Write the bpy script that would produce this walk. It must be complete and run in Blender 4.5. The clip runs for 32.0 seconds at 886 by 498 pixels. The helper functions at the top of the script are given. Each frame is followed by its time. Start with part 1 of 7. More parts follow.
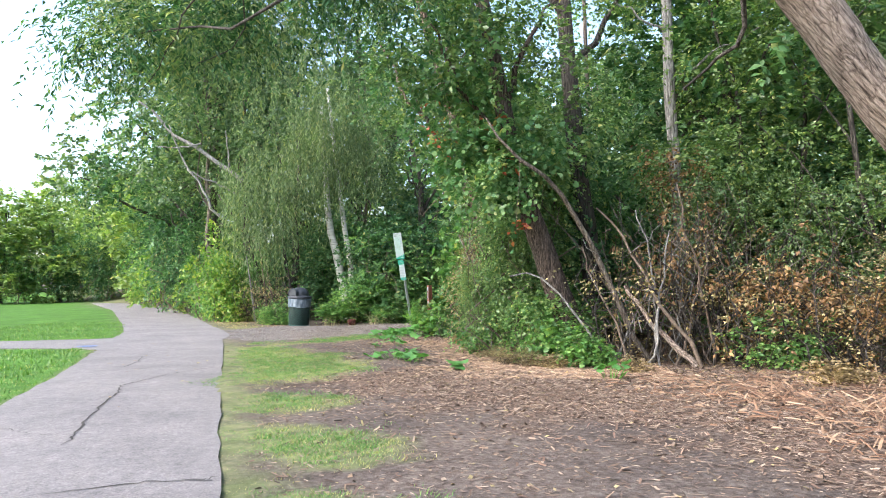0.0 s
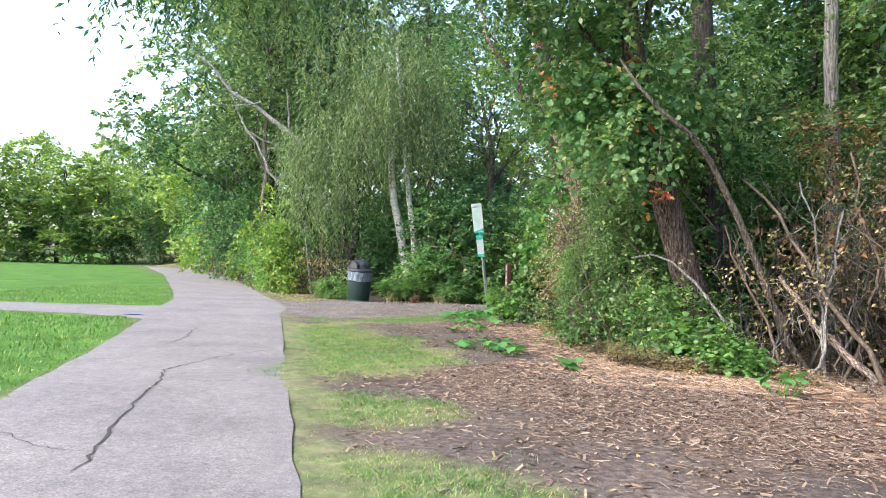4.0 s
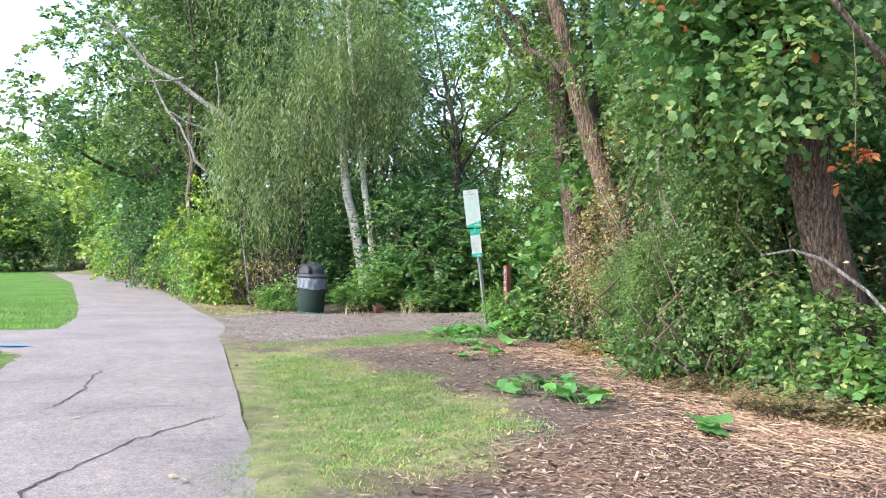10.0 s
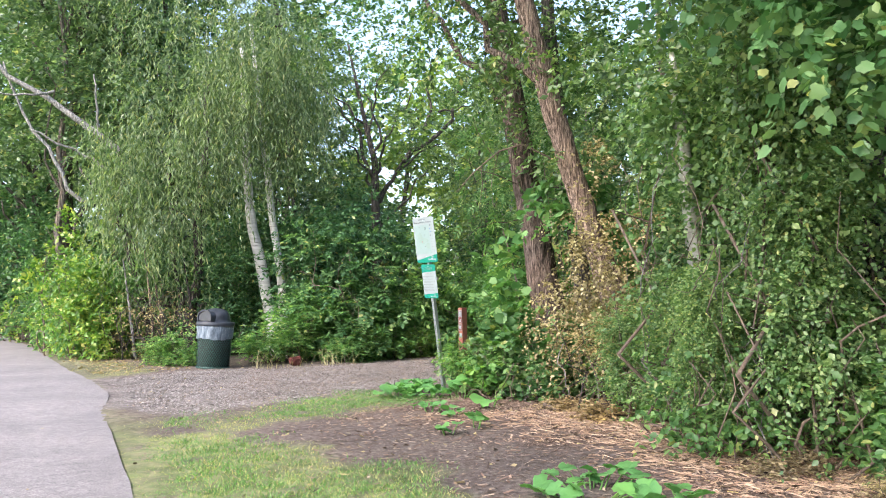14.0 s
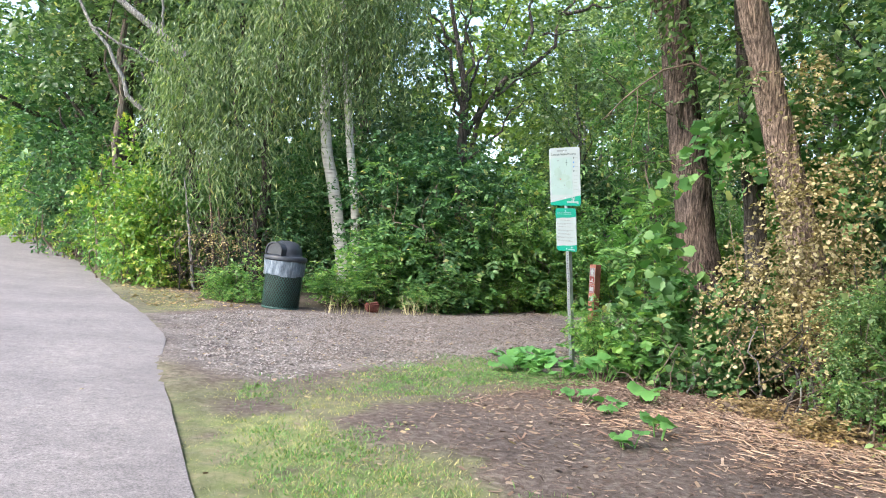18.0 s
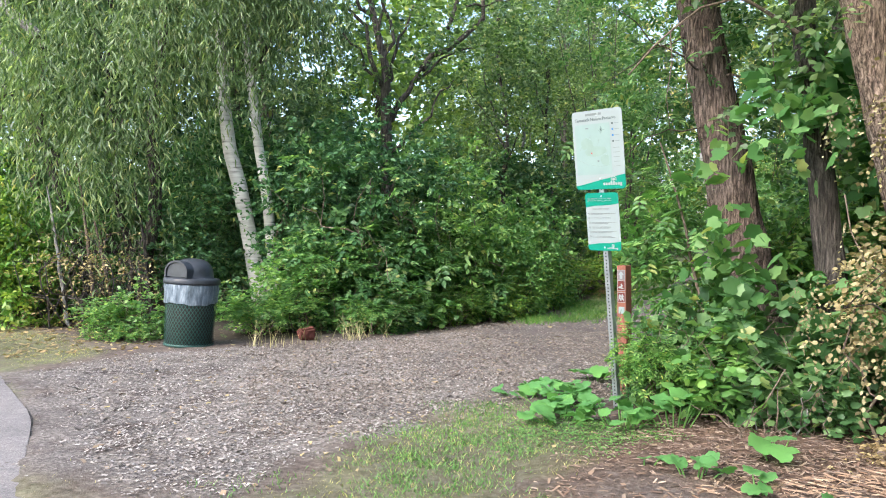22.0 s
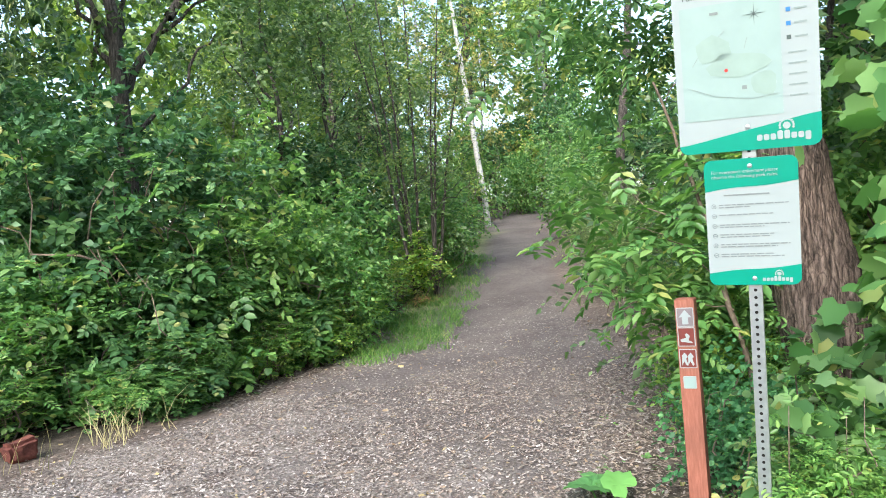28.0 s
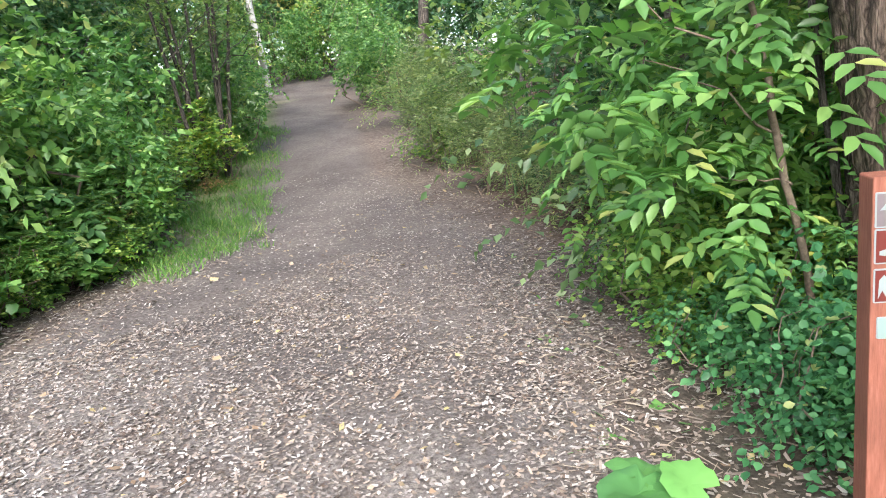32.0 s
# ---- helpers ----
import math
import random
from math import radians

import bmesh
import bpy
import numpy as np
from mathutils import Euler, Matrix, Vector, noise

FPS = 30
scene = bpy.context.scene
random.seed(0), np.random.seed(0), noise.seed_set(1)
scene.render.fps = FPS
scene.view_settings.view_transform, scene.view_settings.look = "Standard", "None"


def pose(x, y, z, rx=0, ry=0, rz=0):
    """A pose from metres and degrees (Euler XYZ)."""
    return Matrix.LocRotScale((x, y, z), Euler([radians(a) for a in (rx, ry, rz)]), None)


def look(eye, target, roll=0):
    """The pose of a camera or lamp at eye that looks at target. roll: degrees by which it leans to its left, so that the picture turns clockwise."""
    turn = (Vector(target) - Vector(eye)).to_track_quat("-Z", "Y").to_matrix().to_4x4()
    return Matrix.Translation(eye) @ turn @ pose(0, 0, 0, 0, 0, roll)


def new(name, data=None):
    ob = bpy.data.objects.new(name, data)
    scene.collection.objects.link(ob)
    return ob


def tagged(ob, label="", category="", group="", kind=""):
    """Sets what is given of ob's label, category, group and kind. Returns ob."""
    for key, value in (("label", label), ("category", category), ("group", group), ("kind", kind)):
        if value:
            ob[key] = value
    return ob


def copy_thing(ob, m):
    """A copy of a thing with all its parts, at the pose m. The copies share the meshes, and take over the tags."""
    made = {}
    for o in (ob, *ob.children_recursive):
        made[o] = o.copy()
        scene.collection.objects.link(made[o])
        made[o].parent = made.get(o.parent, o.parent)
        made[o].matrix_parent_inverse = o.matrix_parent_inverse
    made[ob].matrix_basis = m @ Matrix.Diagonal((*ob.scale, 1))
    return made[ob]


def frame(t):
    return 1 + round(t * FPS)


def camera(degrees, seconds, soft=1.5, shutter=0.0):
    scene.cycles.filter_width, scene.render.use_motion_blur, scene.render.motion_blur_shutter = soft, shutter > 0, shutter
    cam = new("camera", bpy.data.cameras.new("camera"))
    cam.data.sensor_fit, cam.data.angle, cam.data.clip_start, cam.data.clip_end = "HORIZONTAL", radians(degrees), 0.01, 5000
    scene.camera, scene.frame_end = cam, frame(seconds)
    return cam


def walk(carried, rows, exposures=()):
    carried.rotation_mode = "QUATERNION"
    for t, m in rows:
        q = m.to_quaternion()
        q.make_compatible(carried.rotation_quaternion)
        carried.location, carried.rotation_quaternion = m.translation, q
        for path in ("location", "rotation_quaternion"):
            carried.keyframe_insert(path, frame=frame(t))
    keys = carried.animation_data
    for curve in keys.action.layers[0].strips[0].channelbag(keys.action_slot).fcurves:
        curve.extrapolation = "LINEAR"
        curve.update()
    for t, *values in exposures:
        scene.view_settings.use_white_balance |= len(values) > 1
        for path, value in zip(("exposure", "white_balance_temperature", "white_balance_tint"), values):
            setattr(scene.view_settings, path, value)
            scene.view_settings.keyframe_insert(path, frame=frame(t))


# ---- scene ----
cam = camera(62.1, 32.0, soft=1.0)

PATH = [
    (0, (1.469, -1.657, 1.172), (1.483, 0.341, 1.268), -0.7),
    (0.5, (1.342, -1.459, 1.173), (1.46, 0.534, 1.298), -1.7),
    (1, (1.296, -1.195, 1.185), (1.428, 0.793, 1.361), -1.5),
    (1.5, (1.25, -1.005, 1.173), (1.365, 0.987, 1.321), -0.1),
    (2, (1.127, -0.773, 1.163), (1.276, 1.22, 1.248), -0.4),
    (2.5, (1.031, -0.511, 1.145), (1.241, 1.478, 1.129), -1.1),
    (3, (0.985, -0.246, 1.148), (1.004, 1.754, 1.15), 1.1),
    (3.5, (0.87, -0.03, 1.136), (0.758, 1.967, 1.149), 2.0),
    (5.5, (0.322, 0.93, 1.187), (0.269, 2.926, 1.294), 0.6),
    (6, (0.238, 1.171, 1.169), (0.365, 3.165, 1.262), -0.4),
    (6.5, (0.187, 1.512, 1.194), (0.376, 3.499, 1.322), -0.0),
    (7, (0.063, 1.747, 1.193), (0.244, 3.732, 1.352), 0.7),
    (7.5, (-0.047, 1.981, 1.179), (0.213, 3.958, 1.34), 0.4),
    (8, (-0.097, 2.277, 1.187), (0.087, 4.263, 1.334), 0.0),
    (8.5, (-0.175, 2.543, 1.183), (-0.08, 4.537, 1.31), 1.2),
    (9, (-0.294, 2.79, 1.184), (-0.021, 4.768, 1.298), 1.1),
    (9.5, (-0.34, 3.063, 1.172), (-0.08, 5.044, 1.249), 0.6),
    (10, (-0.388, 3.366, 1.172), (-0.304, 5.364, 1.211), 0.9),
    (10.5, (-0.458, 3.642, 1.185), (-0.271, 5.633, 1.221), -1.2),
    (11, (-0.497, 3.957, 1.183), (-0.139, 5.925, 1.18), -1.6),
    (11.5, (-0.532, 4.241, 1.196), (-0.275, 6.224, 1.184), 1.6),
    (12, (-0.653, 4.469, 1.232), (-0.274, 6.432, 1.298), 0.2),
    (12.5, (-0.716, 4.731, 1.221), (-0.169, 6.651, 1.344), -0.0),
    (13, (-0.787, 5.005, 1.251), (-0.393, 6.96, 1.399), 2.4),
    (13.5, (-0.921, 5.267, 1.246), (-0.631, 7.24, 1.398), 0.9),
    (14, (-1.083, 5.523, 1.225), (-0.699, 7.481, 1.37), -0.2),
    (14.5, (-1.207, 5.794, 1.232), (-1.049, 7.785, 1.342), 1.3),
    (16.5, (-1.647, 6.813, 1.255), (-1.347, 8.789, 1.321), 2.0),
    (17, (-1.717, 7.1, 1.276), (-1.293, 9.053, 1.34), 0.2),
    (17.5, (-1.702, 7.379, 1.257), (-1.279, 9.334, 1.278), 0.8),
    (18, (-1.665, 7.689, 1.27), (-1.401, 9.672, 1.255), 4.1),
    (18.5, (-1.745, 7.957, 1.271), (-1.465, 9.937, 1.32), 4.6),
    (19, (-1.826, 8.207, 1.25), (-1.384, 10.156, 1.329), 3.4),
    (19.5, (-1.879, 8.517, 1.252), (-1.608, 10.498, 1.302), 2.0),
    (20, (-1.955, 8.822, 1.262), (-1.771, 10.812, 1.33), 1.8),
    (20.5, (-2.026, 9.151, 1.286), (-1.634, 11.109, 1.411), 1.2),
    (21, (-2.043, 9.469, 1.285), (-1.585, 11.414, 1.37), 2.1),
    (21.5, (-2.101, 9.752, 1.287), (-1.675, 11.705, 1.353), 4.5),
    (22, (-2.156, 10.084, 1.294), (-1.6, 12.005, 1.291), 0.5),
    (22.5, (-2.146, 10.48, 1.29), (-1.454, 12.346, 1.093), -0.2),
    (23, (-2.131, 10.824, 1.327), (-1.402, 12.679, 1.157), 2.6),
    (23.5, (-2.161, 11.165, 1.355), (-1.201, 12.92, 1.358), -0.6),
    (24, (-2.149, 11.5, 1.339), (-1.165, 13.238, 1.228), 1.3),
    (24.5, (-2.099, 11.85, 1.371), (-1.233, 13.651, 1.295), 2.6),
    (26.5, (-2.005, 13.016, 1.553), (-1.126, 14.8, 1.339), -2.5),
    (27, (-2.03, 13.315, 1.571), (-0.982, 15.01, 1.397), -5.6),
    (27.5, (-1.945, 13.556, 1.543), (-0.799, 15.19, 1.404), -5.2),
    (28, (-1.791, 13.821, 1.544), (-0.602, 15.429, 1.502), -3.9),
    (28.5, (-1.682, 14.109, 1.528), (-0.305, 15.558, 1.5), -5.9),
    (29, (-1.488, 14.374, 1.515), (-0.048, 15.762, 1.515), -4.3),
    (29.5, (-1.364, 14.57, 1.527), (0.068, 15.965, 1.567), -2.9),
    (30, (-1.305, 14.826, 1.516), (0.171, 16.175, 1.534), -3.5),
    (30.5, (-1.215, 15.043, 1.501), (0.283, 16.367, 1.455), -3.0),
    (31, (-1.04, 15.295, 1.491), (0.395, 16.676, 1.306), -0.7),
    (31.5, (-0.97, 15.56, 1.486), (0.493, 16.895, 1.206), -3.1),
    (32, (-0.918, 15.808, 1.467), (0.649, 16.973, 1.037), -5.2),
]
walk(cam, [(t, look(eye, target, roll)) for t, eye, target, roll in PATH], [(0, 2.2, 6500, 10), (6, 2.2, 6520, 12), (10, 2.32, 6520, 12), (13, 2.45, 6600, 15), (14, 2.34, 6600, 15), (17, 2.28, 6600, 14), (19, 2.24, 6500, 10), (24, 2.23, 6500, 10),
                                                                      (28, 2.36, 6450, 8), (31, 2.5, 6500, 10), (32, 2.52, 6500, 10)])

# ---- world, sun, exposure ----
world = bpy.data.worlds.new("world")
scene.world = world
world.use_nodes = True
wn = world.node_tree
sky = wn.nodes.new("ShaderNodeTexSky")
sky.sky_type = "NISHITA"
sky.sun_disc = False
sky.sun_elevation = radians(42)
sky.sun_rotation = radians(241)
sky.air_density, sky.dust_density, sky.ozone_density = 1.0, 2.5, 0.6
wn.links.new(sky.outputs[0], wn.nodes["Background"].inputs[0])
wn.nodes["Background"].inputs[1].default_value = 0.13
sun_data = bpy.data.lights.new("sun", "SUN")
sun_data.energy, sun_data.angle, sun_data.color = 1.15, radians(38), (1.0, 0.985, 0.965)
sun = new("sun", sun_data)
sun.matrix_world = look((0, 0, 30), (15.7, 8.7, 13.8))

# ---- materials ----


def base_material(name, rough=0.8):
    m = bpy.data.materials.new(name)
    m.use_nodes = True
    nt = m.node_tree
    b = nt.nodes["Principled BSDF"]
    b.inputs["Roughness"].default_value = rough
    b.inputs["Specular IOR Level"].default_value = 0.3
    return m, nt, b


def node(nt, kind, **values):
    n = nt.nodes.new(kind)
    for key, v in values.items():
        n.inputs[key.replace("_", " ")].default_value = v
    return n


def noise_tex(nt, scale, detail=4.0, rough=0.6, stretch=None):
    co = nt.nodes.new("ShaderNodeTexCoord")
    n = node(nt, "ShaderNodeTexNoise", Scale=scale, Detail=detail, Roughness=rough)
    if stretch:
        mp = nt.nodes.new("ShaderNodeMapping")
        mp.inputs["Scale"].default_value = stretch
        nt.links.new(co.outputs["Object"], mp.inputs[0])
        nt.links.new(mp.outputs[0], n.inputs["Vector"])
    else:
        nt.links.new(co.outputs["Object"], n.inputs["Vector"])
    return n


def ramp(nt, fac, *stops):
    r = nt.nodes.new("ShaderNodeValToRGB")
    el = r.color_ramp.elements
    while len(el) < len(stops):
        el.new(0.5)
    for e, (p, c) in zip(el, stops):
        e.position, e.color = p, (*c, 1)
    nt.links.new(fac, r.inputs[0])
    return r.outputs[0]


def mix(nt, fac, a, b, mode="MIX"):
    n = nt.nodes.new("ShaderNodeMix")
    n.data_type, n.blend_type = "RGBA", mode
    for value, k in ((fac, 0), (a, 6), (b, 7)):
        if isinstance(value, bpy.types.NodeSocket):
            nt.links.new(value, n.inputs[k])
        else:
            n.inputs[k].default_value = value if k == 0 else (*value, 1)
    return n.outputs[2]


def bump(nt, b, height, strength, dist):
    n = node(nt, "ShaderNodeBump", Strength=strength, Distance=dist)
    nt.links.new(height, n.inputs["Height"])
    nt.links.new(n.outputs[0], b.inputs["Normal"])


def two_scale(name, c1, c2, c3, fine=60.0, coarse=1.5, rough=0.85, relief=0.4, dist=0.01, stretch=None):
    m, nt, b = base_material(name, rough)
    f = noise_tex(nt, fine, 5, 0.7, stretch)
    g = noise_tex(nt, coarse, 3, 0.6)
    c = ramp(nt, f.outputs[0], (0.3, c1), (0.55, c2), (0.75, c3))
    shade = ramp(nt, g.outputs[0], (0.3, (0.75, 0.75, 0.75)), (0.7, (1.15, 1.12, 1.1)))
    nt.links.new(mix(nt, 1.0, c, shade, "MULTIPLY"), b.inputs["Base Color"])
    bump(nt, b, f.outputs[0], relief, dist)
    return m


def leaf_material(name, dark, mid, light, see=0.35, gloss=0.6):
    m, nt, b = base_material(name, 0.42)
    b.inputs["Specular IOR Level"].default_value = gloss
    geo = nt.nodes.new("ShaderNodeNewGeometry")
    info = nt.nodes.new("ShaderNodeObjectInfo")
    turned = tuple(0.5 * a + 0.5 * q for a, q in zip(light, (0.5, 0.4, 0.15)))
    c = ramp(nt, geo.outputs["Random Per Island"], (0.0, dark), (0.5, mid), (0.95, light), (0.995, turned))
    tint = ramp(nt, info.outputs["Random"], (0.0, (0.85, 0.9, 0.9)), (0.5, (1.0, 1.0, 1.0)), (1.0, (1.1, 1.06, 0.92)))
    n = noise_tex(nt, 0.9, 2, 0.5)
    patch = ramp(nt, n.outputs[0], (0.3, (0.82, 0.85, 0.85)), (0.7, (1.2, 1.15, 1.0)))
    c = mix(nt, 1.0, mix(nt, 1.0, c, tint, "MULTIPLY"), patch, "MULTIPLY")
    nt.links.new(c, b.inputs["Base Color"])
    tr = nt.nodes.new("ShaderNodeBsdfTranslucent")
    warm = mix(nt, 1.0, c, (1.35, 1.45, 0.75), "MULTIPLY")
    nt.links.new(warm, tr.inputs[0])
    ms = nt.nodes.new("ShaderNodeMixShader")
    ms.inputs[0].default_value = see
    nt.links.new(b.outputs[0], ms.inputs[1])
    nt.links.new(tr.outputs[0], ms.inputs[2])
    nt.links.new(ms.outputs[0], nt.nodes["Material Output"].inputs[0])
    return m


def island_material(name, *colours, rough=0.85):
    m, nt, b = base_material(name, rough)
    geo = nt.nodes.new("ShaderNodeNewGeometry")
    stops = [(i / max(1, len(colours) - 1), c) for i, c in enumerate(colours)]
    c = ramp(nt, geo.outputs["Random Per Island"], *stops)
    n = noise_tex(nt, 40.0, 3, 0.6)
    g = ramp(nt, n.outputs[0], (0.3, (0.8, 0.8, 0.8)), (0.7, (1.12, 1.12, 1.12)))
    nt.links.new(mix(nt, 1.0, c, g, "MULTIPLY"), b.inputs["Base Color"])
    return m


def plain(name, colour, rough=0.5, metal=0.0, vary=0.12, scale=20.0):
    m, nt, b = base_material(name, rough)
    n = noise_tex(nt, scale, 4, 0.6)
    lo = tuple(c * (1 - vary) for c in colour)
    hi = tuple(min(1.0, c * (1 + vary)) for c in colour)
    nt.links.new(ramp(nt, n.outputs[0], (0.3, lo), (0.7, hi)), b.inputs["Base Color"])
    b.inputs["Metallic"].default_value = metal
    return m


def bark_material(name, c1, c2, c3, scale=9.0, plates=36.0, crack=0.4, squash=0.11, lean=0.0):
    """Furrowed bark: long ridges up the stem, with fine grain."""
    m, nt, b = base_material(name, 0.9)
    f = noise_tex(nt, scale, 8, 0.72, (4.5, 4.5, 0.45))
    co = nt.nodes.new("ShaderNodeTexCoord")
    warp = noise_tex(nt, 5.0, 3, 0.6)
    add = nt.nodes.new("ShaderNodeVectorMath")
    add.operation = "MULTIPLY_ADD"
    add.inputs[1].default_value = (0.09, 0.09, 0.09)
    nt.links.new(warp.outputs["Color"], add.inputs[0])
    nt.links.new(co.outputs["Object"], add.inputs[2])
    mp = nt.nodes.new("ShaderNodeMapping")
    mp.vector_type = "TEXTURE"
    mp.inputs["Scale"].default_value = (1, 1, 1 / squash)
    mp.inputs["Rotation"].default_value = (0, radians(lean), 0)
    nt.links.new(add.outputs[0], mp.inputs[0])
    if lean:
        turned = nt.nodes.new("ShaderNodeMapping")
        turned.vector_type = "TEXTURE"
        turned.inputs["Scale"].default_value = (0.22, 0.22, 2.2)
        turned.inputs["Rotation"].default_value = (0, radians(lean), 0)
        nt.links.new(co.outputs["Object"], turned.inputs[0])
        nt.links.new(turned.outputs[0], f.inputs["Vector"])
    vor = node(nt, "ShaderNodeTexVoronoi", Scale=plates)
    vor.feature = "DISTANCE_TO_EDGE"
    nt.links.new(mp.outputs[0], vor.inputs["Vector"])
    ridge = ramp(nt, vor.outputs["Distance"], (0.0, (0.0, 0.0, 0.0)), (0.1, (0.6, 0.6, 0.6)), (0.35, (1.0, 1.0, 1.0)))
    g = noise_tex(nt, 1.3, 3, 0.5)
    h = noise_tex(nt, 70.0, 4, 0.7, (1, 1, 0.3))
    c = ramp(nt, f.outputs[0], (0.38, c1), (0.49, c2), (0.62, c3))
    c = mix(nt, 1.0, c, ramp(nt, g.outputs[0], (0.3, (0.8, 0.82, 0.85)), (0.7, (1.15, 1.1, 1.05))), "MULTIPLY")
    c = mix(nt, 0.35, c, ramp(nt, h.outputs[0], (0.3, (0.4, 0.4, 0.4)), (0.7, (1.2, 1.2, 1.2))), "MULTIPLY")
    c = mix(nt, crack, c, ramp(nt, ridge, (0.0, (0.3, 0.27, 0.26)), (0.55, (0.95, 0.95, 0.95)), (1.0, (1.12, 1.12, 1.12))), "MULTIPLY")
    nt.links.new(c, b.inputs["Base Color"])
    bump(nt, b, mix(nt, 0.75, ridge, f.outputs[0]), 1.0, 0.045)
    return m


def birch_material(name):
    m, nt, b = base_material(name, 0.7)
    f = noise_tex(nt, 5.0, 4, 0.6, (0.6, 0.6, 5.0))
    g = noise_tex(nt, 2.2, 3, 0.6, (1, 1, 1.6))
    c = ramp(nt, f.outputs[0], (0.27, (0.06, 0.055, 0.05)), (0.34, (0.27, 0.26, 0.25)), (0.42, (0.43, 0.42, 0.4)), (0.62, (0.55, 0.54, 0.52)))
    c = mix(nt, 1.0, c, ramp(nt, g.outputs[0], (0.27, (0.14, 0.125, 0.11)), (0.33, (0.78, 0.77, 0.76)), (0.5, (0.95, 0.95, 0.94)), (0.75, (1.0, 0.99, 0.97))), "MULTIPLY")
    nt.links.new(c, b.inputs["Base Color"])
    bump(nt, b, f.outputs[0], 0.4, 0.01)
    return m


M_LEAF = leaf_material("leaf_green", (0.044, 0.0931, 0.031), (0.0968, 0.174, 0.0619), (0.209, 0.294, 0.117), 0.42)
M_DARK = leaf_material("leaf_dark_green", (0.027, 0.077, 0.036), (0.056, 0.142, 0.066), (0.13, 0.25, 0.12), 0.34, 0.3)
M_VINE = leaf_material("leaf_vine", (0.066, 0.145, 0.056), (0.14, 0.25, 0.1), (0.28, 0.385, 0.185), 0.42)
M_SHRUB = leaf_material("leaf_shrub", (0.0569, 0.145, 0.0484), (0.122, 0.255, 0.0907), (0.258, 0.405, 0.158), 0.48)
M_DUFF = island_material("leaf_litter", (0.09, 0.075, 0.062), (0.19, 0.16, 0.13), (0.13, 0.105, 0.088), (0.3, 0.26, 0.2), (0.22, 0.185, 0.15), (0.11, 0.09, 0.075))
M_TAN = leaf_material("leaf_tan", (0.15, 0.11, 0.07), (0.26, 0.195, 0.125), (0.39, 0.31, 0.205), 0.2, 0.15)
M_WOODS = leaf_material("leaf_canopy", (0.047, 0.097, 0.047), (0.098, 0.172, 0.086), (0.2, 0.284, 0.154), 0.42)
M_LIGHT = leaf_material("leaf_light_green", (0.055, 0.149, 0.04), (0.11, 0.254, 0.075), (0.231, 0.384, 0.13), 0.44)
M_WILLOW = leaf_material("leaf_willow", (0.0854, 0.143, 0.062), (0.154, 0.226, 0.105), (0.273, 0.339, 0.182), 0.44)
M_YELLOW = leaf_material("leaf_yellow_green", (0.07, 0.175, 0.032), (0.13, 0.27, 0.045), (0.33, 0.41, 0.085))
# Gold leaf colour, with the yellowish light on the far foliage put into it.
M_GOLD = leaf_material("leaf_golden_light", (0.17, 0.19, 0.07), (0.3, 0.3, 0.12), (0.48, 0.42, 0.2), 0.42)
M_FAR = leaf_material("leaf_far", (0.1, 0.185, 0.055), (0.185, 0.285, 0.085), (0.31, 0.4, 0.13), 0.42)
M_YOUNG = leaf_material("leaf_young", (0.0807, 0.153, 0.0465), (0.151, 0.237, 0.0697), (0.269, 0.356, 0.112), 0.42)
M_ELDER = leaf_material("leaf_elder", (0.038, 0.105, 0.04), (0.08, 0.18, 0.073), (0.175, 0.305, 0.135), 0.44, 0.3)
M_DRY = leaf_material("leaf_dry", (0.135, 0.113, 0.063), (0.27, 0.225, 0.131), (0.468, 0.405, 0.261), 0.25, 0.15)
M_SEED = leaf_material("dry_seed", (0.15, 0.135, 0.095), (0.27, 0.25, 0.19), (0.42, 0.4, 0.315), 0.3, 0.15)
M_BROWN = leaf_material("leaf_brown", (0.09, 0.055, 0.036), (0.25, 0.15, 0.088), (0.46, 0.29, 0.17), 0.25, 0.15)
M_RED = leaf_material("leaf_red", (0.2, 0.05, 0.03), (0.4, 0.1, 0.05), (0.5, 0.22, 0.08), 0.3)
M_BROAD = leaf_material("leaf_broad", (0.06, 0.18, 0.055), (0.1, 0.26, 0.085), (0.17, 0.36, 0.14), 0.35, 0.2)
M_GRASS = leaf_material("grass_blade", (0.15, 0.19, 0.065), (0.27, 0.29, 0.12), (0.42, 0.39, 0.21), 0.25, 0.3)
M_LAWN = leaf_material("lawn_blade", (0.0553, 0.145, 0.0213), (0.085, 0.2, 0.034), (0.162, 0.272, 0.068), 0.25)
M_VERGE = leaf_material("verge_blade", (0.06, 0.16, 0.04), (0.11, 0.24, 0.068), (0.21, 0.33, 0.12), 0.25, 0.25)
M_GRAPE = leaf_material("leaf_grape", (0.045, 0.13, 0.055), (0.09, 0.2, 0.09), (0.19, 0.32, 0.165), 0.4, 0.3)
M_LOBED = leaf_material("leaf_lobed", (0.055, 0.155, 0.055), (0.1, 0.23, 0.085), (0.2, 0.35, 0.15), 0.4, 0.2)
M_ROUND = leaf_material("leaf_round", (0.03, 0.11, 0.05), (0.06, 0.19, 0.085), (0.13, 0.31, 0.14), 0.4, 0.3)
M_MIXED = leaf_material("leaf_mixed", (0.06, 0.155, 0.035), (0.13, 0.26, 0.065), (0.3, 0.42, 0.12), 0.46, 0.3)
M_TRAILGRASS = leaf_material("trail_blade", (0.05, 0.14, 0.033), (0.088, 0.21, 0.055), (0.19, 0.31, 0.11), 0.35, 0.25)
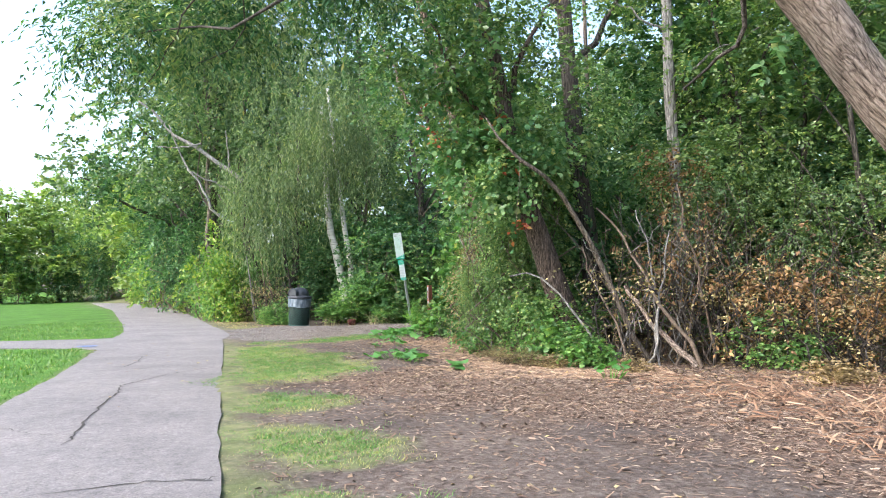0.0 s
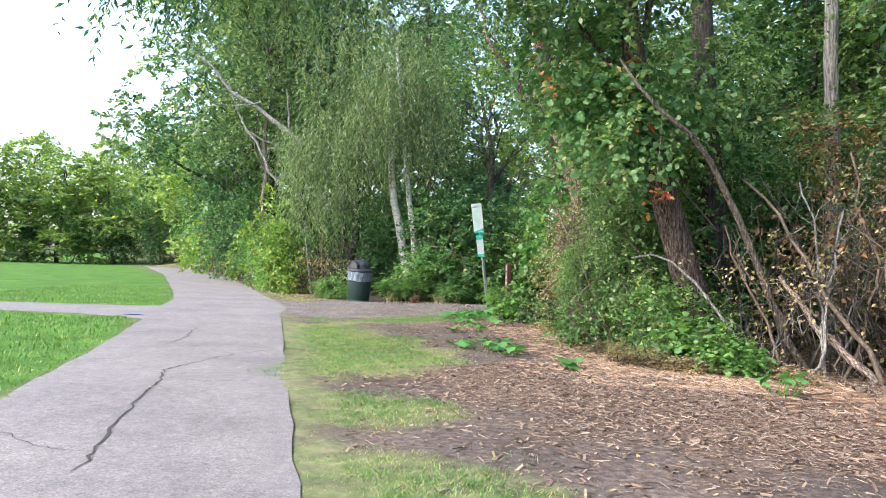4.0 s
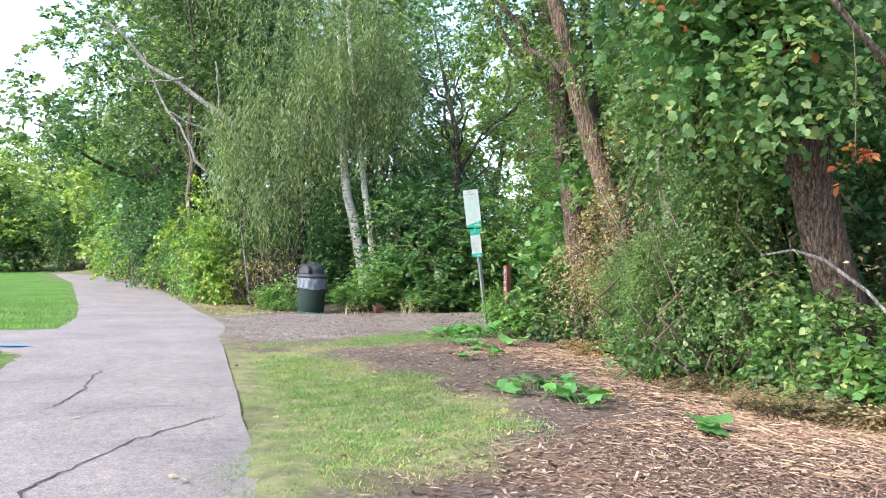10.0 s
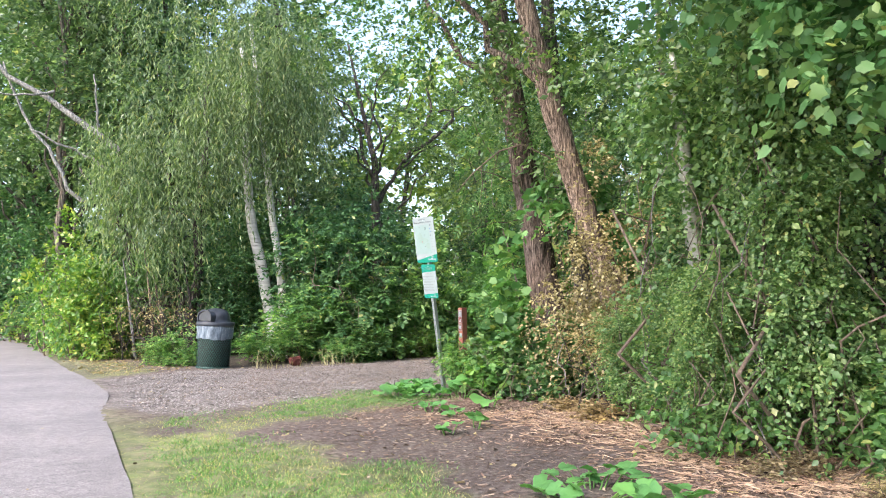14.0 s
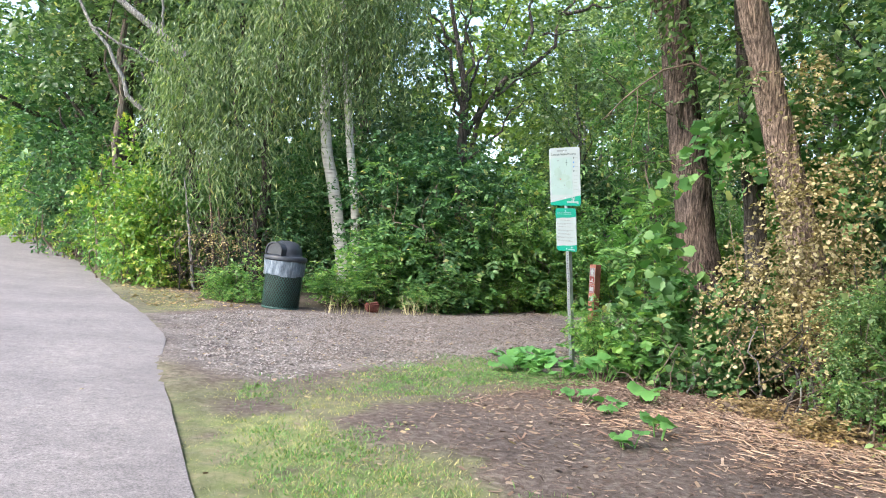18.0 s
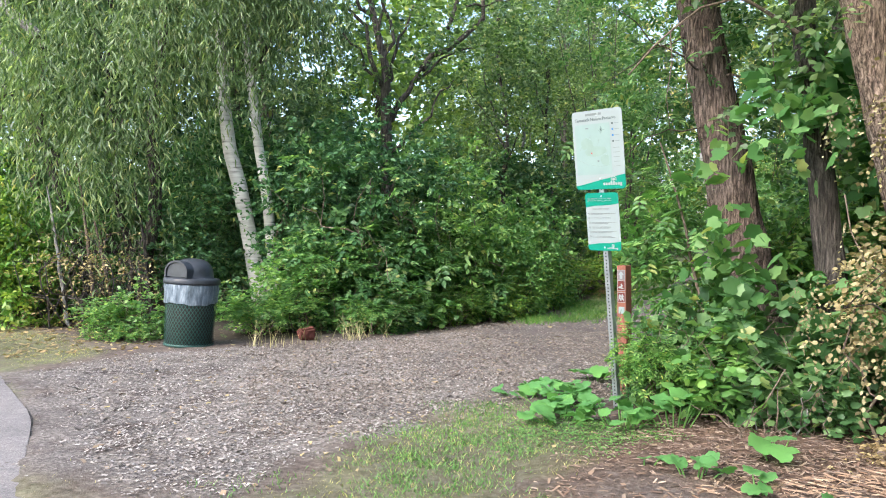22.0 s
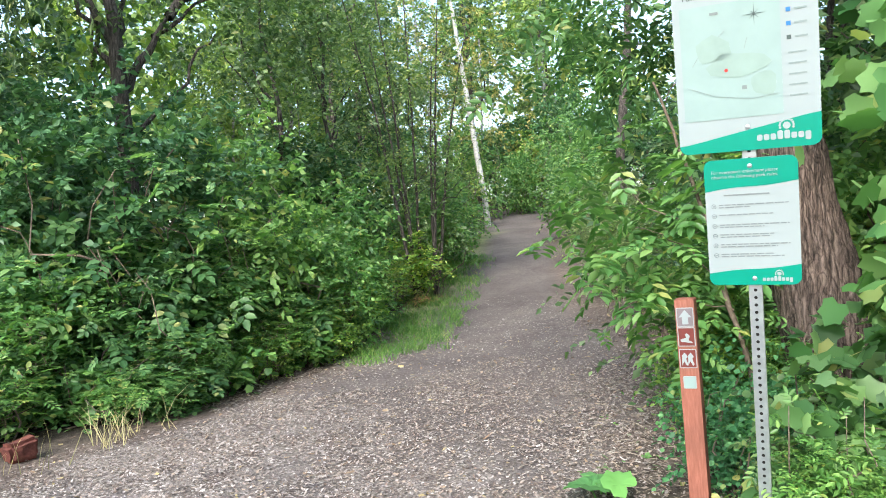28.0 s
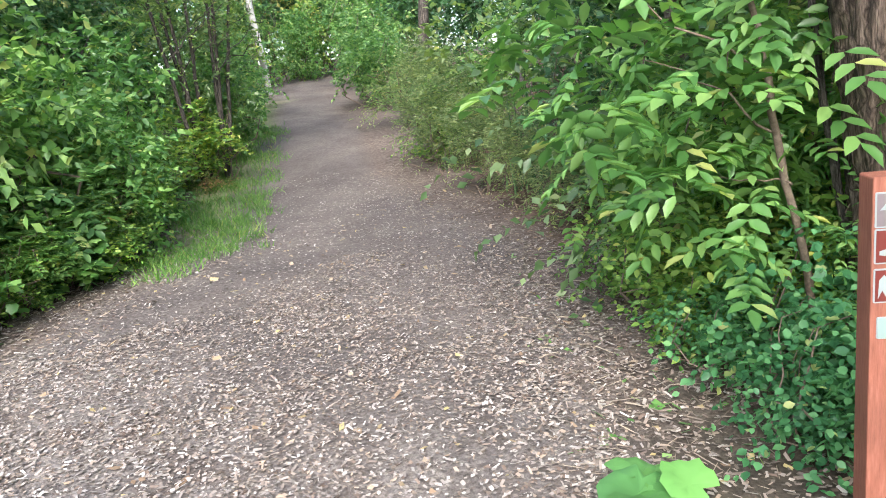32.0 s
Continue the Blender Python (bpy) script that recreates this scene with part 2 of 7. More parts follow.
M_STRAW = leaf_material("straw", (0.2, 0.2, 0.09), (0.36, 0.32, 0.17), (0.5, 0.44, 0.27), 0.2)
M_BARK = bark_material("bark_red_brown", (0.034, 0.026, 0.022), (0.112, 0.084, 0.07), (0.24, 0.188, 0.16), 11.0, 30.0, 0.8)
M_BARK_TAN = bark_material("bark_tan", (0.0595, 0.0455, 0.0374), (0.196, 0.147, 0.119), (0.42, 0.329, 0.272), 11.0, 30.0, 0.8)
M_BARK_DARK = bark_material("bark_dark", (0.026, 0.023, 0.021), (0.076, 0.067, 0.06), (0.145, 0.13, 0.115))
M_BARK_PALE = bark_material("bark_pale", (0.1, 0.078, 0.065), (0.34, 0.27, 0.225), (0.52, 0.43, 0.37), 12.0, 26.0, 0.7, 0.2, -39.0)
M_GREYBARK = bark_material("bark_grey_brown", (0.05, 0.042, 0.036), (0.15, 0.125, 0.105), (0.27, 0.235, 0.2), 9.0, 30.0)
M_GREYWOOD = bark_material("bark_grey", (0.1, 0.098, 0.095), (0.25, 0.245, 0.235), (0.4, 0.395, 0.38), 9.0, 24.0)
M_TWIG = two_scale("twig", (0.056, 0.0416, 0.032), (0.144, 0.112, 0.088), (0.256, 0.208, 0.168), 30, 2)
M_BIRCH = birch_material("birch_bark")
M_SHRED = island_material("mulch_shred", (0.0502, 0.0352, 0.0296), (0.1672, 0.1188, 0.0928), (0.1083, 0.0828, 0.0695), (0.2004, 0.1455, 0.1114), (0.3344, 0.2654, 0.2086), (0.1339, 0.0973, 0.0789), (0.2261, 0.1541, 0.1114), (0.0836, 0.06, 0.0511))
M_BITS = island_material("trail_bit", (0.1, 0.07, 0.055), (0.3, 0.275, 0.255), (0.07, 0.05, 0.04), (0.18, 0.135, 0.11), (0.37, 0.345, 0.32), (0.13, 0.1, 0.085), (0.24, 0.2, 0.175), (0.085, 0.068, 0.058), (0.3, 0.24, 0.19), (0.19, 0.17, 0.16))
M_MULCHBIT = island_material("mulch_piece", (0.035, 0.026, 0.022), (0.3, 0.21, 0.15), (0.08, 0.055, 0.043), (0.42, 0.32, 0.24), (0.05, 0.036, 0.03), (0.22, 0.14, 0.1), (0.13, 0.085, 0.064))
M_STRIP = island_material("edge_strip", (0.2, 0.12, 0.078), (0.38, 0.26, 0.175), (0.13, 0.08, 0.055), (0.46, 0.34, 0.235), (0.28, 0.18, 0.12))
M_TORN = island_material("torn_bark", (0.12, 0.066, 0.042), (0.26, 0.155, 0.098), (0.07, 0.04, 0.028), (0.32, 0.21, 0.135), (0.18, 0.1, 0.062), (0.1, 0.058, 0.04), (0.4, 0.28, 0.19), (0.085, 0.05, 0.035))
M_CHIP = island_material("gravel_chip", (0.055, 0.047, 0.043), (0.248, 0.225, 0.212), (0.17, 0.148, 0.136), (0.285, 0.26, 0.244), (0.43, 0.405, 0.38), (0.18, 0.155, 0.14), (0.27, 0.243, 0.228), (0.09, 0.076, 0.068), (0.4, 0.375, 0.35), (0.22, 0.19, 0.17))
M_LITTER = island_material("fallen_leaf", (0.15, 0.1, 0.065), (0.27, 0.2, 0.14), (0.36, 0.3, 0.14), (0.2, 0.145, 0.1), (0.36, 0.29, 0.22))
# ---- builders ----


def part(name, bm, material, parent=None, label=""):
    me = bpy.data.meshes.new(name)
    bm.to_mesh(me)
    bm.free()
    me.materials.append(material)
    ob = new(name, me)
    ob.parent = parent
    if label:
        ob["label"] = label
    return ob


def fast_mesh(name, verts, faces, material, parent=None, smooth=False):
    """A mesh object from arrays: verts (n, 3), faces (m, k)."""
    me = bpy.data.meshes.new(name)
    faces = np.asarray(faces, np.int32)
    m, k = faces.shape
    me.vertices.add(len(verts))
    me.vertices.foreach_set("co", np.asarray(verts, np.float32).ravel())
    me.loops.add(m * k)
    me.loops.foreach_set("vertex_index", faces.ravel())
    me.polygons.add(m)
    me.polygons.foreach_set("loop_start", np.arange(0, m * k, k, dtype=np.int32))
    me.polygons.foreach_set("loop_total", np.full(m, k, np.int32))
    if smooth:
        me.polygons.foreach_set("use_smooth", np.ones(m, bool))
    me.update(calc_edges=True)
    me.materials.append(material)
    ob = new(name, me)
    ob.parent = parent
    return ob


def unit(v):
    return v / np.maximum(np.linalg.norm(v, axis=-1, keepdims=True), 1e-9)


def smooth(a, b, v):
    u = np.clip((v - a) / (b - a), 0, 1)
    return u * u * (3 - 2 * u)


def gz(x, y):
    """Height of the ground: level by the paved path, rising gently along the trail."""
    x, y = np.asarray(x, float), np.asarray(y, float)
    s = (x - 5.0) * 0.72 + (y - 22.0) * 0.69
    along = np.where(s > 0, s, 0)
    return 0.1 * along * smooth(0, 8, along) * (1 - smooth(30, 60, along)) + 3.0 * smooth(30, 60, along) + 0.02 * np.sin(x * 1.7 + 0.4) * np.cos(y * 1.3)


def gnd(x, y):
    return float(gz(x, y))


def tube(points, radii, sides=8, wobble=0.0, seed=1):
    """Arrays of a tapered round stem along points."""
    r = np.random.default_rng(seed)
    p = np.asarray(points, float)
    d = np.gradient(p, axis=0)
    d = unit(d)
    ref = np.where(np.abs(d[:, 2:3]) > 0.9, [[1.0, 0, 0]], [[0, 0, 1.0]])
    a = unit(np.cross(d, ref))
    for i in range(1, len(a)):
        a[i] = a[i - 1] - d[i] * (a[i - 1] @ d[i])
        a[i] /= np.linalg.norm(a[i])
    b = np.cross(d, a)
    ang = np.linspace(0, 2 * np.pi, sides, endpoint=False)
    rad = np.asarray(radii, float)[:, None] * (1 + wobble * r.uniform(-1, 1, (len(p), sides)))
    v = p[:, None] + rad[..., None] * (np.cos(ang)[None, :, None] * a[:, None] + np.sin(ang)[None, :, None] * b[:, None])
    n = len(p)
    i, j = np.meshgrid(np.arange(n - 1), np.arange(sides), indexing="ij")
    q = np.stack([i * sides + j, i * sides + (j + 1) % sides, (i + 1) * sides + (j + 1) % sides, (i + 1) * sides + j], -1).reshape(-1, 4)
    verts = np.concatenate([v.reshape(-1, 3), p[-1:] + d[-1:] * rad[-1].mean() * 0.5])
    tip = len(verts) - 1
    last = (n - 1) * sides
    cap = [[last + k, last + (k + 1) % sides, tip, tip] for k in range(sides)]
    return verts, np.concatenate([q, cap])


def bend(a, b, n=8, sway=0.1, seed=1):
    """A crooked line from a to b."""
    r = np.random.default_rng(seed)
    u = np.linspace(0, 1, n)[:, None]
    a, b = np.asarray(a, float), np.asarray(b, float)
    off = np.cumsum(r.normal(0, 1, (n, 3)), 0)
    off = off - off[:1] - u * (off[-1:] - off[:1])
    return a + (b - a) * u + off * sway * np.linalg.norm(b - a) / n


def weld(meshes):
    """Joins several (verts, faces) of the same kind of face."""
    vs, fs, n = [], [], 0
    for v, f in meshes:
        vs.append(v)
        fs.append(np.asarray(f) + n)
        n += len(v)
    return np.concatenate(vs), np.concatenate(fs)


def stem(name, points, radii, material, parent, sides=10, wobble=0.06, seed=1, furrow=0.0):
    v, f = tube(points, radii, sides, wobble, seed)
    if furrow:
        n = len(points)
        body = v[: n * sides].reshape(n, sides, 3)
        mid = np.asarray(points, float)[:, None]
        a = np.linspace(0, 2 * np.pi, sides, endpoint=False)[None]
        z = np.linspace(0, 1, n)[:, None] * np.linalg.norm(np.asarray(points[-1]) - np.asarray(points[0]))
        ridge = np.abs(np.sin(a * 6.5 + 1.6 * np.sin(z * 2.1 + a * 2) + seed)) * 0.6 + np.abs(np.sin(a * 11 + 2.2 * np.sin(z * 3.7 + a * 3))) * 0.4
        lump = 0.5 * np.sin(z * 1.7 + a * 2) + 0.4 * np.sin(z * 4.1 - a)
        v[: n * sides] = (mid + (body - mid) * (1 + furrow * (ridge - 0.5) + 0.05 * lump)[..., None]).reshape(-1, 3)
    return fast_mesh(name, v, f, material, parent, True)


def leaves(r, origin, direction, length, count, size, slim=0.55, droop=0.3, flat=0.7, fine=False):
    """Leaves set along twigs: for each twig its origin, direction and length."""
    s = len(origin)
    u = (np.arange(count)[None] + r.uniform(0, 1, (s, count))) / count
    side = unit(np.cross(direction, [0, 0, 1.0]) + 1e-6)
    sign = np.where(np.arange(count) % 2 == 0, 1.0, -1.0)[None, :, None]
    fall = -droop * (u**2)[..., None] * np.array([0, 0, 1.0]) * length[:, None, None]
    base = origin[:, None] + direction[:, None] * (u * length[:, None])[..., None] + fall
    axis = direction[:, None] * 0.5 + side[:, None] * sign * 0.8 + r.normal(0, 0.35, (s, count, 3))
    axis[..., 2] -= droop * 0.6
    axis = unit(axis)
    up = np.array([0, 0, flat]) + r.normal(0, 0.45, (s, count, 3))
    wide = unit(np.cross(up, axis))
    nor = np.cross(axis, wide)
    sz = (size * r.uniform(0.6, 1.25, (s, count)))[..., None]
    base, axis, wide, nor, sz = (a.reshape(-1, a.shape[-1]) for a in (base, axis, wide, nor, sz))
    w = slim * 0.5
    if fine == "lobed":
        shape = ((0.36, 0.0), (0.02, 0.03), (-0.12, 0.26), (0.1, 0.5), (0.34, 0.43), (0.66, 0.46), (0.7, 0.27), (1.02, 0.0), (0.7, -0.27), (0.66, -0.46), (0.34, -0.43), (0.1, -0.5), (-0.12, -0.26))
        pts = [base + sz * (axis * a + wide * q * slim * 1.15 + nor * (0.1 - 0.25 * abs(q) - 0.12 * a * a)) for a, q in shape]
        k = np.arange(len(base))[:, None] * 13
        f = np.concatenate([k + [[0, 1 + i, 1 + (i + 1) % 12]] for i in range(12)])
    elif fine == "ash":
        pts = []
        for a, sg in ((0.24, 1), (0.24, -1), (0.46, 1), (0.46, -1), (0.68, 1), (0.68, -1), (0.76, 0)):
            way = unit(axis * (1.0 if sg == 0 else 0.55) + wide * sg * 0.85)
            across = np.cross(nor, way)
            foot = base + sz * (axis * a - nor * 0.18 * a * a)
            ln = sz * (0.36 if sg == 0 else 0.34)
            pts += [foot]
            for q, wd, up in ((0.3, 0.42, 0.05), (0.66, 0.4, 0.03), (1.0, 0.0, -0.16), (0.66, -0.4, 0.03), (0.3, -0.42, 0.05)):
                pts += [foot + ln * (way * q + across * slim * wd + nor * up)]
        k = np.arange(len(base) * 7)[:, None] * 6
        f = np.concatenate([k + [[0, 1, 2, 3]], k + [[0, 3, 4, 5]]])
    elif fine:
        pts = [base, base + sz * (axis * 0.28 + wide * w * 0.85 + nor * 0.05), base + sz * (axis * 0.62 + wide * w * 0.9 + nor * 0.04), base + sz * (axis - nor * 0.12),
               base + sz * (axis * 0.62 - wide * w * 0.9 + nor * 0.04), base + sz * (axis * 0.28 - wide * w * 0.85 + nor * 0.05)]
        k = np.arange(len(base))[:, None] * 6
        f = np.concatenate([k + [[0, 1, 2, 3]], k + [[0, 3, 4, 5]]])
    else:
        pts = [base, base + sz * (axis * 0.45 + wide * w + nor * 0.07), base + sz * (axis - nor * 0.1), base + sz * (axis * 0.45 - wide * w + nor * 0.07)]
        k = np.arange(len(base))[:, None] * 4
        f = np.concatenate([k + [[0, 1, 2]], k + [[0, 2, 3]]])
    return np.stack(pts, 1).reshape(-1, 3), f


def blob_twigs(r, blobs, gap=0.35, out=0.7, lift=0.1):
    """Twig origins and directions over uneven ellipsoids; blobs: centre x, y, z, radii x, y, z, number of twigs."""
    os, ds = [], []
    for cx, cy, cz, rx, ry, rz, n in blobs:
        n = n * 1.6
        d = unit(r.normal(0, 1, (int(n), 3)))
        rad = r.uniform(0.15, 1.0, (int(n), 1)) ** 0.45
        rad *= 1 + 0.28 * np.sin(d[:, :1] * 5 + cx * 3) * np.cos(d[:, 2:3] * 4 + cy)
        o = np.array([cx, cy, cz]) + d * rad * [rx, ry, rz]
        keep = np.sin(o[:, 0] * 2.3 + cy) + np.sin(o[:, 1] * 2.1 + cx) + np.sin(o[:, 2] * 2.7) > -1.9 + gap
        lump = (np.sin(o[:, 0] * 6.3 + o[:, 2] * 1.7 + cx) + np.sin(o[:, 1] * 5.9 - o[:, 2] * 2.1 + cy) + np.sin(o[:, 2] * 6.7 + o[:, 0])) / 3
        keep &= r.uniform(0, 1, len(o)) < 0.62 + 0.85 * lump
        os.append(o[keep])
        way = d * out + r.normal(0, 0.45, d.shape)
        way[:, 2] += lift
        ds.append(unit(way)[keep])
    return np.concatenate(os), np.concatenate(ds)


def crown(parent, r, blobs, size, count, length, material, name="crown", gap=0.35, out=0.7, lift=0.1, droop=0.3, slim=0.55, flat=0.7, fine=False):
    o, d = blob_twigs(r, blobs, gap, out, lift)
    v, f = leaves(r, o, d, length * r.uniform(0.5, 1.3, len(o)), count, size, slim, droop, flat, fine)
    return fast_mesh(name, v, f, material, parent)


def thing(name, label, category, group="", kind=""):
    return tagged(new(name), label, category, group, kind)
# ---- ground, pavement, trail ----
EDGE_R = [(2.6, -8), (1.2, -3), (0.75, 0.6), (0.2, 2.7), (-0.22, 4.03), (-0.67, 5.6), (-1.39, 8.07), (-2.0, 10.2), (-2.6, 12.3), (-3.2, 14.5), (-3.55, 16.1), (-4.2, 17.9), (-5.1, 19.9), (-6.5, 23.4), (-8.7, 28.8), (-12.0, 36), (-15.6, 43.8), (-21, 54), (-29, 68), (-40, 86)]
EDGE_L = [(-45, 88), (-34, 71), (-25.5, 56), (-20.5, 46.6), (-16.0, 38), (-10.1, 25.2), (-8.0, 20.6), (-6.8, 17.8), (-6.15, 16.2), (-6.1, 15.55), (-6.6, 15.2), (-7.6, 15.05), (-9.3, 14.8), (-14, 14.5), (-30, 15.5), (-60, 18), (-60, 16.2), (-30, 13.6), (-14, 12.7), (-7.9, 12.95), (-6.2, 12.85), (-5.4, 12.6), (-4.9, 12.0), (-4.1, 9.75), (-3.5, 7.85), (-3.1, 6.4), (-2.8, 5.4), (-2.2, 3.2), (-1.6, 0.6), (-0.9, -3), (0.4, -8)]
PAVED = EDGE_R + EDGE_L
GRAVEL = [(-3.2, 14.6), (-2.7, 14.25), (-2.2, 14.1), (-1.7, 14.75), (-0.8, 15.5), (0.0, 16.1), (0.9, 16.55), (2.3, 17.3), (3.6, 18.3), (4.8, 19.3), (6.2, 21.1), (8.5, 24.1), (11.4, 27.4), (16.1, 32.4), (23.5, 39.6), (22.5, 40.6), (15.1, 33.5), (10.4, 28.6), (7.2, 25.8), (5.3, 23.9), (4.1, 22.6), (2.8, 21.7), (1.6, 21.2), (0.4, 20.5), (-1.2, 19.9), (-2.3, 19.7), (-3.4, 19.2), (-4.3, 18.2)]
WOODS_EDGE = [(0.5, 17.2), (1.0, 14.9), (2.0, 14.2), (2.9, 13.3), (3.1, 11.8), (3.3, 10.2), (3.5, 9.0), (4.2, 8.3), (5.2, 8.5), (5.9, 7.5), (6.6, 6.2), (7.5, 4.4), (8.4, 2.0), (9, -3), (9, -9)]
GRASS_PATCHES = [[(-2.7, 12.9), (-1.9, 12.9), (-1.2, 11.9), (-0.3, 11.1), (0.35, 9.6), (0.4, 8.5), (0.0, 7.7), (-0.7, 7.0), (-1.3, 7.1)],
                 [(-0.95, 6.5), (0.0, 6.4), (0.7, 6.0), (0.5, 5.3), (-0.2, 4.95), (-0.6, 5.3)],
                 [(-0.35, 4.5), (0.5, 4.55), (1.25, 4.1), (1.3, 3.4), (0.6, 3.2), (-0.05, 3.4)],
                 [(0.2, 2.6), (1.0, 2.8), (1.6, 2.1), (1.5, 0.6), (0.8, 0.4)],
                 [(-2.5, 14.0), (-1.9, 14.1), (-1.3, 15.0), (-0.5, 15.9), (0.1, 16.0), (0.35, 15.3), (0.0, 14.2), (-0.8, 13.7), (-1.6, 13.1), (-2.6, 13.3)],
                 [(-4.4, 18.4), (-3.5, 19.35), (-3.9, 20.6), (-5.0, 22.4), (-8.2, 29), (-10, 33), (-12.0, 36), (-8.7, 28.8), (-5.2, 20.1)],
                 [(2.6, 21.5), (3.8, 21.9), (4.8, 22.6), (6.0, 23.9), (9.2, 27.2), (14.5, 32.6), (14.0, 33.6), (7.6, 27.3), (5.0, 24.9), (3.4, 22.8), (2.4, 22.0)]]


def away(poly, x, y):
    """Distance to a polygon's outline, below zero inside."""
    p = np.asarray(poly, float)
    q = np.roll(p, -1, 0)
    best = np.full(x.shape, 1e9)
    inside = np.zeros(x.shape, bool)
    for (ax, ay), (bx, by) in zip(p, q):
        dx, dy = bx - ax, by - ay
        u = np.clip(((x - ax) * dx + (y - ay) * dy) / (dx * dx + dy * dy + 1e-9), 0, 1)
        best = np.minimum(best, (x - ax - u * dx) ** 2 + (y - ay - u * dy) ** 2)
        if ay != by:
            inside ^= ((ay > y) != (by > y)) & (x < dx * (y - ay) / dy + ax)
    return np.sqrt(best) * np.where(inside, -1, 1)


def wave(x, y, s):
    return (np.sin(x * 1.9 * s + 1.3) * np.cos(y * 2.3 * s) + np.sin(x * 3.7 * s - y * 1.1 * s) * 0.6 + np.cos(y * 4.9 * s + x * 2.2 * s) * 0.5) / 2.1


WOODS_R = WOODS_EDGE + [(40, -9), (60, 20), (26, 39), (17, 31), (9.5, 23), (5, 18.6), (2.8, 17.2)]
LAWN = EDGE_L[:15] + [(-60, 90)]
LAWN_NEAR = [(-60, 15.5)] + EDGE_L[17:] + [(0.4, -30), (-60, -30)]


def zones(x, y):
    """How much gravel, verge grass, mulch, lawn and woodland floor lies at a place, each 0 to 1."""
    j = 0.22 * wave(x, y, 1.6) + 0.1 * wave(y, x, 5.0)
    gravel = smooth(0.18, -0.18, away(GRAVEL, x, y) + j) * (1 - 0.85 * smooth(-1.2, 2.6, x + 0.7 * wave(x, y, 1.1)))
    grass = np.zeros_like(x)
    for g in GRASS_PATCHES:
        grass = np.maximum(grass, smooth(0.15, -0.25, away(g, x, y) + j * 1.3))
    pave = away(PAVED, x, y)
    grass = np.maximum(grass, smooth(0.5, 0.1, pave + j) * (y > -4) * 0.8)
    grass = grass * np.clip(0.84 + 0.45 * wave(x * 2.1, y * 2.6, 2.0) + 0.35 * wave(y, x, 9.0), 0.12, 1)
    grass = grass * (1 - 0.62 * smooth(12.8, 13.8, y) * smooth(17, 16, y)) * (1 - 0.5 * smooth(18, 19, y) * smooth(-3.0, -3.6, x) * smooth(-30, -10, x))
    wd = away(WOODS_R, x, y)
    wide = 2.2 * smooth(9.5, 7.5, y)
    mulch = smooth(2.4 + wide, 0.9 + wide, wd + 3 * j) * smooth(14.9, 13.9, y - 0.9 * x)
    woods = smooth(0.3, -0.8, wd + j)
    lawn = np.maximum(smooth(0.05, -0.1, away(LAWN, x, y)), smooth(0.05, -0.1, away(LAWN_NEAR, x, y)))
    back = smooth(0.4, -0.4, away([(-9.5, 33), (-6.3, 25.7), (-4.5, 22.6), (-3.6, 21.4), (-2.0, 20.4), (-0.5, 20.7), (1.5, 21.8), (3.6, 22.9), (8, 27.4), (15, 34.5), (23, 42), (20, 80), (-40, 95)], x, y) + j)
    return gravel, grass * (1 - gravel), mulch * (1 - gravel) * (1 - 0.8 * grass), lawn, np.maximum(woods, back)


def graded(stops):
    """Coordinates with a given spacing between stops: (from, to, step)."""
    out = []
    for a, b, s in stops:
        out.append(np.arange(a, b - 1e-6, s))
    return np.concatenate(out + [[stops[-1][1]]])


